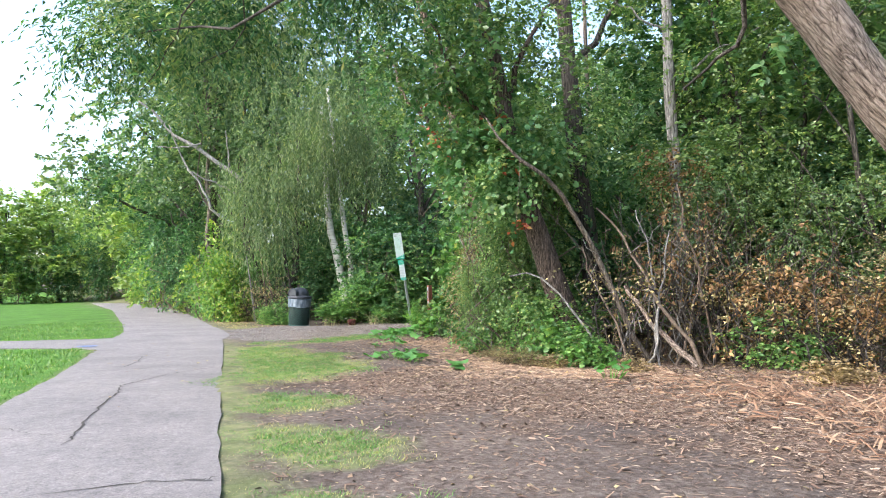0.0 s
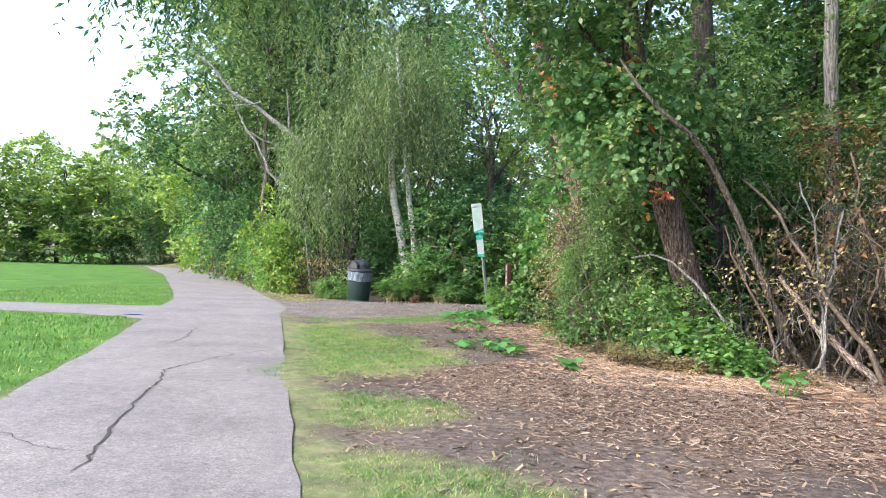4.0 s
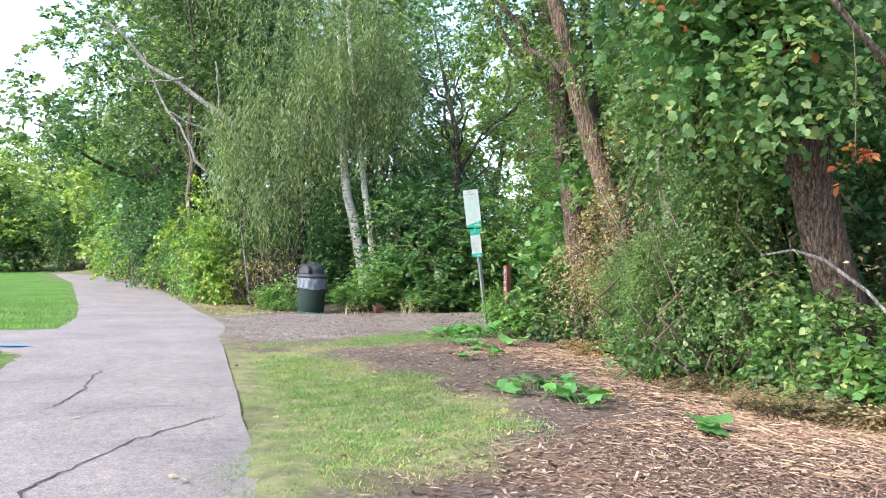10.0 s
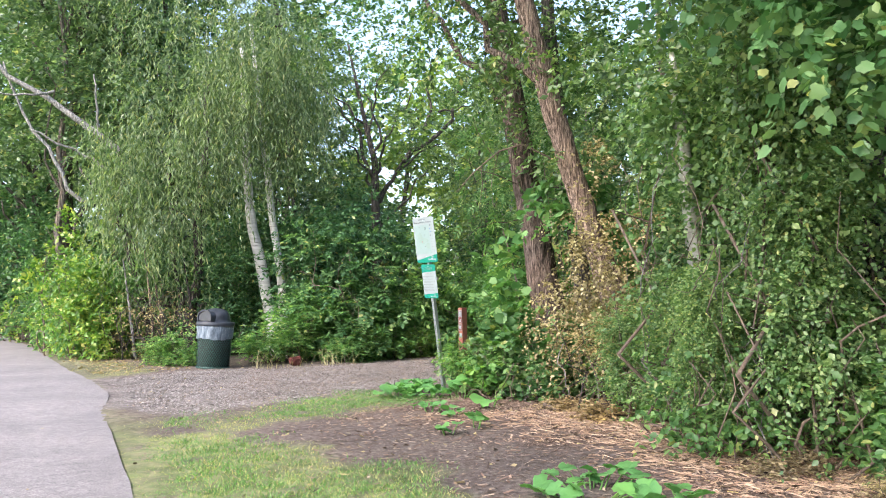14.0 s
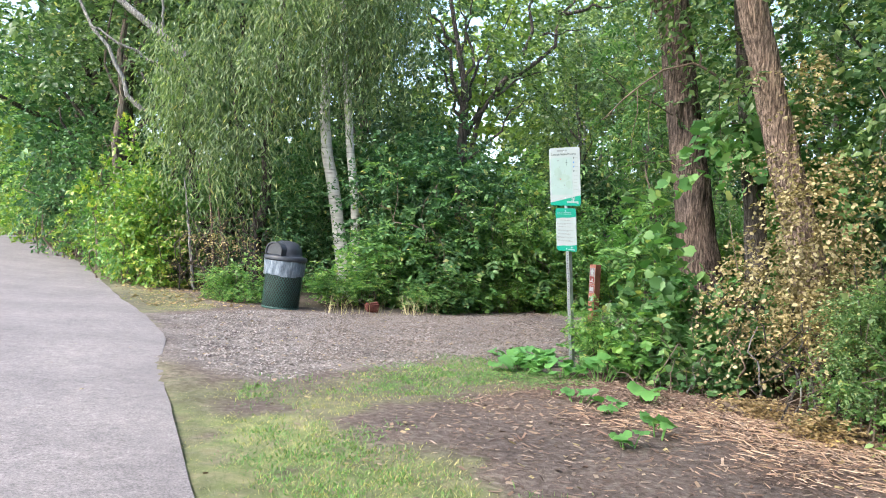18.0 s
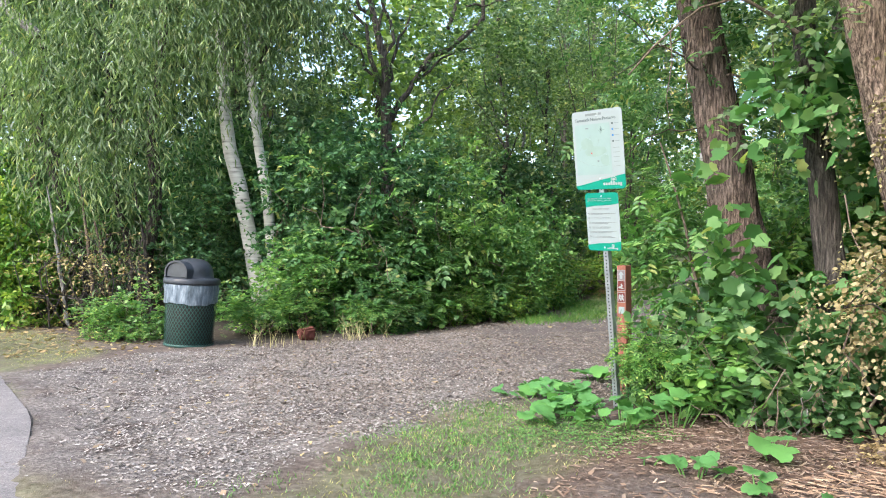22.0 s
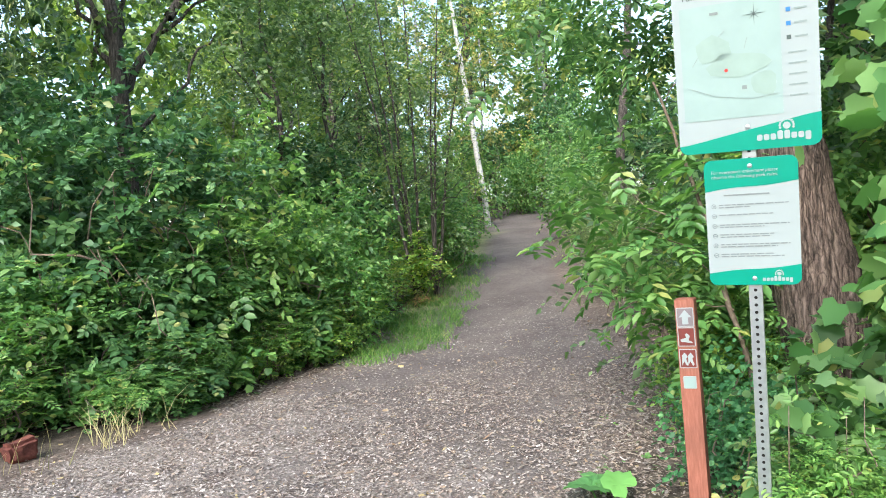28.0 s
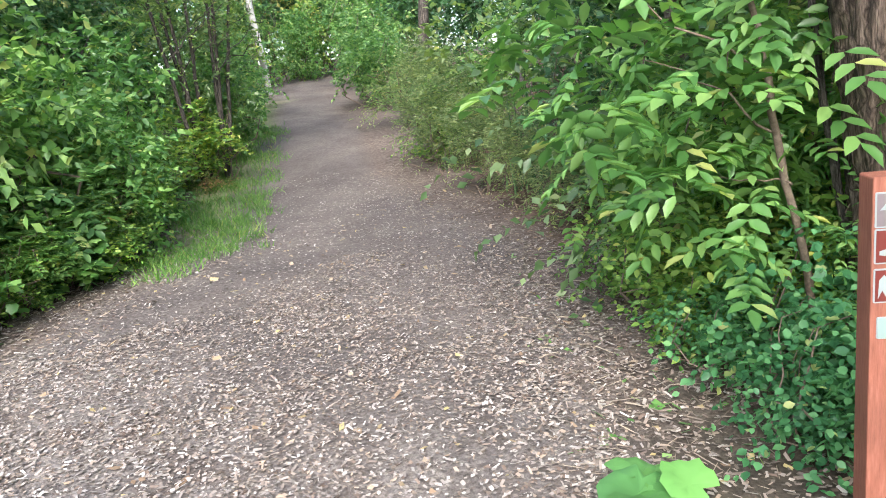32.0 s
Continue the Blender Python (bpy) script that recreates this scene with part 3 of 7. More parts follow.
def ground_material():
    m, nt, b = base_material("ground", 0.95)
    b.inputs["Specular IOR Level"].default_value = 0.15

    def layer(scale, *stops):
        return ramp(nt, noise_tex(nt, scale, 6, 0.7).outputs[0], *stops)

    fine = noise_tex(nt, 45.0, 5, 0.75)
    dirt = layer(18.0, (0.3, (0.047, 0.04, 0.037)), (0.5, (0.122, 0.097, 0.084)), (0.72, (0.215, 0.19, 0.172)))
    gravel = layer(40.0, (0.3, (0.06, 0.053, 0.05)), (0.5, (0.165, 0.15, 0.142)), (0.7, (0.34, 0.318, 0.3)))
    grass = layer(5.0, (0.3, (0.09, 0.125, 0.048)), (0.5, (0.17, 0.205, 0.085)), (0.72, (0.31, 0.295, 0.165)))
    mulch = layer(16.0, (0.3, (0.045, 0.03, 0.024)), (0.5, (0.12, 0.08, 0.06)), (0.72, (0.26, 0.18, 0.132)))
    lawn = layer(3.0, (0.3, (0.0492, 0.127, 0.0197)), (0.55, (0.0738, 0.172, 0.0295)), (0.8, (0.123, 0.221, 0.0492)))
    woods = layer(9.0, (0.3, (0.035, 0.03, 0.025)), (0.55, (0.075, 0.064, 0.052)), (0.75, (0.14, 0.118, 0.095)))
    trail = layer(30.0, (0.3, (0.048, 0.041, 0.039)), (0.5, (0.11, 0.096, 0.091)), (0.72, (0.2, 0.18, 0.168)))
    c = dirt
    for name, over in (("woods", woods), ("mulch", mulch), ("grass", grass), ("trail", trail), ("gravel", gravel), ("lawn", lawn)):
        at = nt.nodes.new("ShaderNodeAttribute")
        at.attribute_name = name
        if name == "gravel":
            worn = ramp(nt, noise_tex(nt, 2.3, 5, 0.65).outputs[0], (0.35, (0.62, 0.56, 0.53)), (0.5, (1.0, 0.98, 0.97)), (0.68, (1.22, 1.2, 1.18)))
            over = mix(nt, 1.0, over, worn, "MULTIPLY")
        c = mix(nt, at.outputs["Fac"], c, over)
    shade = ramp(nt, noise_tex(nt, 0.8, 4, 0.6).outputs[0], (0.3, (0.68, 0.68, 0.7)), (0.7, (1.2, 1.18, 1.15)))
    nt.links.new(mix(nt, 1.0, c, shade, "MULTIPLY"), b.inputs["Base Color"])
    bump(nt, b, fine.outputs[0], 0.8, 0.02)
    return m


def asphalt_material():
    m, nt, b = base_material("asphalt", 0.85)
    f = noise_tex(nt, 75.0, 5, 0.8)
    g = noise_tex(nt, 0.9, 4, 0.6)
    c = ramp(nt, f.outputs[0], (0.3, (0.074, 0.069, 0.07)), (0.5, (0.168, 0.158, 0.159)), (0.72, (0.3, 0.285, 0.282)))
    c = mix(nt, 1.0, c, ramp(nt, g.outputs[0], (0.32, (0.87, 0.86, 0.87)), (0.5, (1.07, 1.06, 1.06)), (0.7, (1.24, 1.22, 1.2))), "MULTIPLY")
    p = noise_tex(nt, 14.0, 5, 0.75)
    c = mix(nt, 1.0, c, ramp(nt, p.outputs[0], (0.3, (0.74, 0.74, 0.75)), (0.7, (1.22, 1.21, 1.19))), "MULTIPLY")
    nt.links.new(c, b.inputs["Base Color"])
    bump(nt, b, f.outputs[0], 0.5, 0.006)
    return m


def build_ground():
    xs = graded([(-400, -60, 20), (-60, -20, 2.0), (-20, -5, 0.5), (-5, 5.5, 0.13), (5.5, 14, 0.4), (14, 60, 2.0), (60, 400, 20)])
    ys = graded([(-200, -20, 20), (-20, -2, 1.0), (-2, 23, 0.13), (23, 40, 0.4), (40, 100, 2.0), (100, 500, 20)])
    x, y = np.meshgrid(xs, ys, indexing="ij")
    z = gz(x, y)
    zs = zones(x, y)
    near = smooth(12, 8, np.abs(x)) * smooth(-3, -1, y) * smooth(30, 24, y)
    rough = 0.012 * wave(x * 3, y * 3, 1.7) + 0.008 * wave(y * 7, x * 7, 1.3)
    z = z + near * rough - 0.06 * smooth(-0.03, -0.22, away(PAVED, x, y)) + 0.016 * smooth(0.5, 0.1, away(PAVED, x, y))
    nx, ny = x.shape
    i, j = np.meshgrid(np.arange(nx - 1), np.arange(ny - 1), indexing="ij")
    f = np.stack([i * ny + j, (i + 1) * ny + j, (i + 1) * ny + j + 1, i * ny + j + 1], -1).reshape(-1, 4)
    ob = fast_mesh("ground", np.stack([x, y, z], -1).reshape(-1, 3), f, ground_material(), None, True)
    tread = smooth(0.25, -0.2, away(GRAVEL, x, y) + 0.2 * wave(x, y, 1.6)) * smooth(-1.6, 1.0, x + 0.5 * wave(y, x, 1.3))
    for name, v in zip(("gravel", "grass", "mulch", "lawn", "woods", "trail"), zs + (tread,)):
        at = ob.data.attributes.new(name, "FLOAT", "POINT")
        at.data.foreach_set("value", v.ravel().astype(np.float32))
    return tagged(ob, "bare soil, wood mulch, gravel trail and grass beside a paved path", "ground", kind="structure")


def dense(poly, step=0.5, jitter=0.02):
    r = np.random.default_rng(3)
    out = []
    for a, b in zip(poly, poly[1:] + poly[:1]):
        n = max(1, min(40, int(math.hypot(b[0] - a[0], b[1] - a[1]) / step)))
        for k in range(n):
            u = k / n
            out.append((a[0] + (b[0] - a[0]) * u + r.uniform(-jitter, jitter), a[1] + (b[1] - a[1]) * u + r.uniform(-jitter, jitter)))
    return out


def strip(left, right, z, edge):
    """A paved strip between two lines of as many points, with a low side at each edge."""
    bm = bmesh.new()
    r = random.Random(5)
    n = 7
    rows = []
    for (ax, ay), (bx, by) in zip(left, right):
        ax, ay, bx, by = ax + r.uniform(-edge, edge), ay + r.uniform(-edge, edge), bx + r.uniform(-edge, edge), by + r.uniform(-edge, edge)
        row = [bm.verts.new((ax, ay, -0.1))]
        row += [bm.verts.new((ax + (bx - ax) * k / n, ay + (by - ay) * k / n, z + (0.0 if 0 < k < n else -0.008))) for k in range(n + 1)]
        row.append(bm.verts.new((bx, by, -0.1)))
        rows.append(row)
    for a, b in zip(rows, rows[1:]):
        for k in range(len(a) - 1):
            bm.faces.new((a[k], a[k + 1], b[k + 1], b[k]))
    bmesh.ops.recalc_face_normals(bm, faces=bm.faces[:])
    return bm


def along(line, step):
    p = np.asarray(line, float)
    d = np.r_[0, np.cumsum(np.hypot(*np.diff(p, axis=0).T))]
    u = np.linspace(0, d[-1], step)
    return list(zip(np.interp(u, d, p[:, 0]), np.interp(u, d, p[:, 1])))


def build_pavement():
    m = asphalt_material()
    main_left = EDGE_L[:8] + [(-6.1, 15.6), (-5.5, 13.8)] + EDGE_L[22:]
    ob = part("paved_path", strip(along(main_left[::-1], 240), along(EDGE_R, 240), 0.032, 0.018), m)
    side = part("paved_path", strip([(-4.75, 12.25), (-5.4, 12.58), (-6.2, 12.85), (-7.9, 12.95), (-14, 12.7), (-30, 13.6), (-60, 16.2)], [(-5.0, 15.6), (-5.9, 15.6), (-6.6, 15.2), (-7.6, 15.05), (-14, 14.5), (-30, 15.5), (-60, 18)], 0.028, 0.0), m)
    tagged(side, "narrow pale side path joining the paved path", "path", kind="structure")
    return tagged(ob, "weathered grey asphalt path with cracks", "path", kind="structure")


def build_cracks(parent):
    m_crack = plain("crack_fill", (0.05, 0.045, 0.042), 0.95)
    lines = [([(-1.28, 3.8), (-1.37, 4.15), (-1.65, 5.0), (-1.95, 6.0), (-2.05, 6.5), (-2.25, 7.05), (-2.2, 7.5), (-2.1, 8.1), (-1.85, 8.7), (-1.7, 8.9)], 0.035),
             ([(-3.1, 9.0), (-3.12, 9.35), (-3.2, 9.9), (-3.45, 10.7), (-3.55, 11.2)], 0.03),
             ([(-0.75, 2.5), (-0.3, 2.7), (0.05, 2.8), (0.15, 2.82)], 0.03),
             ([(-2.9, 8.75), (-2.6, 9.0), (-2.3, 9.2), (-1.85, 9.2)], 0.014),
             ([(-1.37, 4.15), (-1.75, 4.2), (-2.1, 4.5), (-2.4, 4.45)], 0.014),
             ([(-2.05, 6.5), (-1.6, 6.55), (-1.2, 6.8)], 0.012)]
    for line in lines:
        pts, w = line
        if not pts:
            continue
        r = np.random.default_rng(len(pts))
        p = []
        for a, b in zip(pts, pts[1:]):
            for k in range(6):
                u = k / 6
                p.append((a[0] + (b[0] - a[0]) * u + r.normal(0, 0.018), a[1] + (b[1] - a[1]) * u + r.normal(0, 0.018)))
        bm = bmesh.new()
        rows = []
        for k, (x, y) in enumerate(p):
            q = p[min(k + 1, len(p) - 1)]
            o = p[max(k - 1, 0)]
            dx, dy = q[0] - o[0], q[1] - o[1]
            d = math.hypot(dx, dy) + 1e-9
            ww = w * (0.3 + 0.7 * r.uniform()) * min(1, (k + 1) / 4, (len(p) - k) / 4) * 0.36
            rows.append([bm.verts.new((x + s * dy / d * ww, y - s * dx / d * ww, 0.036)) for s in (1, -1)])
        for a, b in zip(rows, rows[1:]):
            bm.faces.new((a[0], a[1], b[1], b[0]))
        part("crack", bm, m_crack, parent)


def scatter(n, box, keep, seed):
    """Random places in a box, kept by a chance from keep(x, y)."""
    r = np.random.default_rng(seed)
    x, y = r.uniform(box[0], box[1], n), r.uniform(box[2], box[3], n)
    ok = r.uniform(0, 1, n) < keep(x, y)
    return x[ok], y[ok], r


def blades(name, x, y, r, height, width, material, lean=0.5):
    n = len(x)
    a = r.uniform(0, 2 * np.pi, n)
    h = height * r.uniform(0.5, 1.3, n)
    wx, wy = np.cos(a) * width, np.sin(a) * width
    b = r.uniform(0, 2 * np.pi, n)
    l = h * lean * r.uniform(0.2, 1.2, n)
    z = gz(x, y) - 0.005
    cx, cy = np.cos(b) * l, np.sin(b) * l
    v = np.stack([np.stack([x - wx, y - wy, z], -1), np.stack([x + wx, y + wy, z], -1),
                  np.stack([x - wx * 0.7 + cx * 0.4, y - wy * 0.7 + cy * 0.4, z + h * 0.58], -1),
                  np.stack([x + wx * 0.7 + cx * 0.4, y + wy * 0.7 + cy * 0.4, z + h * 0.58], -1),
                  np.stack([x + cx, y + cy, z + h], -1)], 1).reshape(-1, 3)
    k = np.arange(n)[:, None] * 5
    return fast_mesh(name, v, np.concatenate([k + [[0, 1, 3]], k + [[0, 3, 2]], k + [[2, 3, 4]]]), material)


def flakes(name, x, y, r, long, wide, thick, material, lift=0.004):
    """Splinters, chips and small stones: low ridged pieces of four corners and a crest."""
    n = len(x)
    a = r.uniform(0, np.pi, n)
    l = long * np.clip(np.exp(r.normal(-0.35, 0.5, n)), 0.2, 2.2) * 0.5
    w = wide * r.uniform(0.5, 1.3, n) * 0.5
    z = gz(x, y) + r.uniform(0, lift, n)
    t = r.normal(0, 0.12, n) * l
    c, s = np.cos(a), np.sin(a)
    h = thick * r.uniform(0.6, 1.6, n)

    def at(u, q, up):
        return np.stack([x + c * u - s * q, y + s * u + c * q, z + up], -1)

    v = np.stack([at(-l, -w, 0 * t), at(l * 0.8, -w, t), at(l, w * 0.7, t), at(-l * 0.9, w, 0 * t), at(-l * 0.6, 0 * w, h), at(l * 0.6, 0.1 * w, h + t)], 1).reshape(-1, 3)
    k = np.arange(n)[:, None] * 6
    f = np.concatenate([k + [[0, 1, 5, 4]], k + [[2, 3, 4, 5]], k + [[1, 2, 5, 5]], k + [[3, 0, 4, 4]]])
    return fast_mesh(name, v, f[: 2 * n], material)


def chips(name, x, y, r, long, wide, material):
    """Flat chips lying at odd tilts, one uneven four-sided face each."""
    n = len(x)
    a = r.uniform(0, 2 * np.pi, n)
    l = long * np.clip(np.exp(r.normal(-0.1, 0.4, n)), 0.4, 2.2) * 0.5
    w = wide * r.uniform(0.5, 1.3, n) * 0.5
    z = gz(x, y) + 0.004 + r.uniform(0, 0.008, n)
    c, s = np.cos(a), np.sin(a)
    tx, ty = r.normal(0, 0.22, n), r.normal(0, 0.3, n)
    v = []
    for u, q in ((-1, -1), (1, -0.8), (0.85, 1), (-0.9, 0.75)):
        du, dq = u * l * r.uniform(0.75, 1.1, n), q * w * r.uniform(0.7, 1.1, n)
        v.append(np.stack([x + c * du - s * dq, y + s * du + c * dq, z + du * tx + dq * ty], -1))
    return fast_mesh(name, np.stack(v, 1).reshape(-1, 3), np.arange(n)[:, None] * 4 + [[0, 1, 2, 3]], material)


build_ground()
paved = build_pavement()
build_cracks(paved)
# ---- park sign, marker post, litter bin ----
M_WHITE = plain("sign_white", (0.208, 0.246, 0.256), 0.35, 0, 0.03, 6)
M_PALE = plain("sign_map_pale", (0.18, 0.25, 0.245), 0.35, 0, 0.05, 9)
M_MAP = plain("sign_map_park", (0.172, 0.24, 0.222), 0.35, 0, 0.06, 14)
M_TEAL = plain("sign_teal", (0.0, 0.17, 0.12), 0.35, 0, 0.05, 8)
M_INK = plain("sign_ink", (0.045, 0.065, 0.065), 0.4, 0, 0.05)
M_GREY = plain("sign_grey", (0.125, 0.145, 0.15), 0.4, 0, 0.05)
M_FAINT = plain("sign_faint", (0.15, 0.19, 0.19), 0.4, 0, 0.05)
M_BLUE = plain("sign_blue", (0.02, 0.12, 0.3), 0.4, 0, 0.05)
M_SPOT = plain("sign_red", (0.35, 0.02, 0.02), 0.4, 0, 0.05)
M_STEEL = plain("galvanised", (0.33, 0.36, 0.39), 0.42, 0.75, 0.15, 30)
M_HOLE = plain("hollow_dark", (0.02, 0.02, 0.02), 0.9)
M_POST = two_scale("post_brown", (0.15, 0.052, 0.034), (0.21, 0.08, 0.055), (0.26, 0.11, 0.08), 22, 3, 0.7, 0.3, 0.004, (6, 6, 0.6))
M_GREYPLATE = plain("marker_grey", (0.125, 0.105, 0.115), 0.5)
M_MAROON = plain("marker_maroon", (0.1, 0.017, 0.014), 0.5)
M_BINMESH = plain("bin_green", (0.02, 0.06, 0.053), 0.4, 0.1, 0.2)
M_BINLID = plain("bin_lid", (0.032, 0.037, 0.046), 0.42, 0.0, 0.25, 12)

M_BINFLAP = plain("bin_flap", (0.04, 0.046, 0.055), 0.35, 0.0, 0.2, 12)


def bag_material():
    m, nt, b = base_material("bin_bag", 0.3)
    n = noise_tex(nt, 9.0, 5, 0.65, (2.5, 2.5, 0.6))
    nt.links.new(ramp(nt, n.outputs[0], (0.3, (0.06, 0.085, 0.11)), (0.5, (0.15, 0.19, 0.24)), (0.7, (0.32, 0.38, 0.44))), b.inputs["Base Color"])
    bump(nt, b, n.outputs[0], 0.7, 0.02)
    b.inputs["Alpha"].default_value = 0.78
    return m


def slab(outline, y0, y1):
    """A plate in the plane of x and z, from y0 (front) to y1 (back)."""
    bm = bmesh.new()
    a = [bm.verts.new((x, y0, z)) for x, z in outline]
    b = [bm.verts.new((x, y1, z)) for x, z in outline]
    bm.faces.new(a)
    bm.faces.new(b[::-1])
    for k in range(len(a)):
        j = (k + 1) % len(a)
        bm.faces.new((a[k], b[k], b[j], a[j]))
    bmesh.ops.recalc_face_normals(bm, faces=bm.faces[:])
    return bm


def rounded(x0, z0, x1, z1, r, n=6):
    out = []
    for cx, cz, a0 in ((x1 - r, z1 - r, 0), (x0 + r, z1 - r, 90), (x0 + r, z0 + r, 180), (x1 - r, z0 + r, 270)):
        for k in range(n + 1):
            a = radians(a0 + 90 * k / n)
            out.append((cx + r * math.cos(a), cz + r * math.sin(a)))
    return out


def disc(cx, cz, r, n=14):
    return [(cx + r * math.cos(2 * math.pi * k / n), cz + r * math.sin(2 * math.pi * k / n)) for k in range(n)]


def box_out(x0, z0, x1, z1):
    return [(x0, z0), (x1, z0), (x1, z1), (x0, z1)]


def swoosh(x0, x1, zbase, left, right, inset=0.0, up=True, r=0.03):
    """A band along an edge of a plate whose inner side is a wave."""
    top = []
    for k in range(17):
        u = k / 16
        top.append((x0 + (x1 - x0) * u, left + (right - left) * (u * u * (3 - 2 * u)) + 0.006 * math.sin(u * 6.28)))
    corner = []
    for cx, a0, a1 in ((x1 - r, 0, -90), (x0 + r, -90, -180)):
        for k in range(7):
            a = radians(a0 + (a1 - a0) * k / 6)
            corner.append((cx + r * math.cos(a), (zbase + r + r * math.sin(a)) if up else (zbase - r - r * math.sin(a))))
    return top + corner


def letters(name, text, size, x, z, y, material, parent, align="LEFT", slant=0.0):
    cu = bpy.data.curves.new(name, "FONT")
    cu.body, cu.size, cu.align_x, cu.extrude, cu.shear, cu.resolution_u = text, size, align, 0.0004, slant, 2
    tmp = bpy.data.objects.new(name, cu)
    scene.collection.objects.link(tmp)
    me = bpy.data.meshes.new_from_object(tmp.evaluated_get(bpy.context.evaluated_depsgraph_get()))
    bpy.data.objects.remove(tmp)
    me.transform(pose(x, y, z, 90, 0, 0))
    me.materials.append(material)
    ob = new(name, me)
    ob.parent = parent
    return ob


def emblem(parent, cx, cz, w, y):
    """White plain strokes and a sunburst where the town's mark stands."""
    n = 8
    for k in range(n):
        x0 = cx - w / 2 + w * k / n
        top = w * (0.1 if k in (3, 4) else 0.05)
        low = w * (0.12 if k == n - 1 else 0.07)
        part("emblem", slab(rounded(x0 + w * 0.012, cz - low, x0 + w / n - w * 0.012, cz + top, w * 0.03, 3), y, y + 0.0012), M_WHITE, parent, "white stroke of a mark")
    for k in range(11):
        a = math.pi * (-0.1 + 0.12 * k)
        px, pz = cx + w * 0.06 + math.cos(a) * w * 0.125, cz + w * 0.19 + math.sin(a) * w * 0.125
        part("emblem", slab(disc(px, pz, w * 0.024, 8), y, y + 0.0012), M_WHITE, parent, "white sunburst petal")
    part("emblem", slab(disc(cx + w * 0.06, cz + w * 0.19, w * 0.07, 14), y, y + 0.0012), M_WHITE, parent, "white disc")


def perforated_post(parent, height, w=0.045):
    bm = bmesh.new()
    pitch, h = 0.0254 * 1.1, w / 2
    n = int(height / pitch)
    for k in range(n):
        z0, z1 = k * pitch, (k + 1) * pitch
        zc = (z0 + z1) / 2
        ring = [bm.verts.new((0.0062 * math.cos(math.pi / 4 * i + math.pi / 8), -h, zc + 0.0062 * math.sin(math.pi / 4 * i + math.pi / 8))) for i in range(8)]
        edge = [(h, zc + 0.004), (0.006, z1), (-0.006, z1), (-h, zc + 0.004), (-h, zc - 0.004), (-0.006, z0), (0.006, z0), (h, zc - 0.004)]
        full = [bm.verts.new((x, -h, z)) for x, z in edge]
        cor = {1: (h, z1), 3: (-h, z1), 5: (-h, z0), 7: (h, z0)}
        order = [0, 1, 2, 3, 4, 5, 6, 7]
        for i in order:
            j = (i + 1) % 8
            bm.faces.new((ring[i], full[i], full[j], ring[j]))
        for a, b, (cx, cz) in ((0, 1, cor[1]), (2, 3, cor[3]), (4, 5, cor[5]), (6, 7, cor[7])):
            bm.faces.new((full[a], bm.verts.new((cx, -h, cz)), full[b]))
    top = n * pitch
    for (xa, ya), (xb, yb) in (((-h, -h), (-h, h)), ((-h, h), (h, h)), ((h, h), (h, -h))):
        bm.faces.new([bm.verts.new(c) for c in ((xa, ya, 0), (xb, yb, 0), (xb, yb, top), (xa, ya, top))])
    bmesh.ops.remove_doubles(bm, verts=bm.verts[:], dist=1e-5)
    bmesh.ops.recalc_face_normals(bm, faces=bm.faces[:])
    post = part("post", bm, M_STEEL, parent, "galvanised steel post with a row of holes")
    # Added dark sheet behind the holes stands in for shade inside the tube.
    part("post_core", slab(box_out(-h * 0.7, 0.0, h * 0.7, top), -h + 0.012, -h + 0.014), M_HOLE, post)
    return post


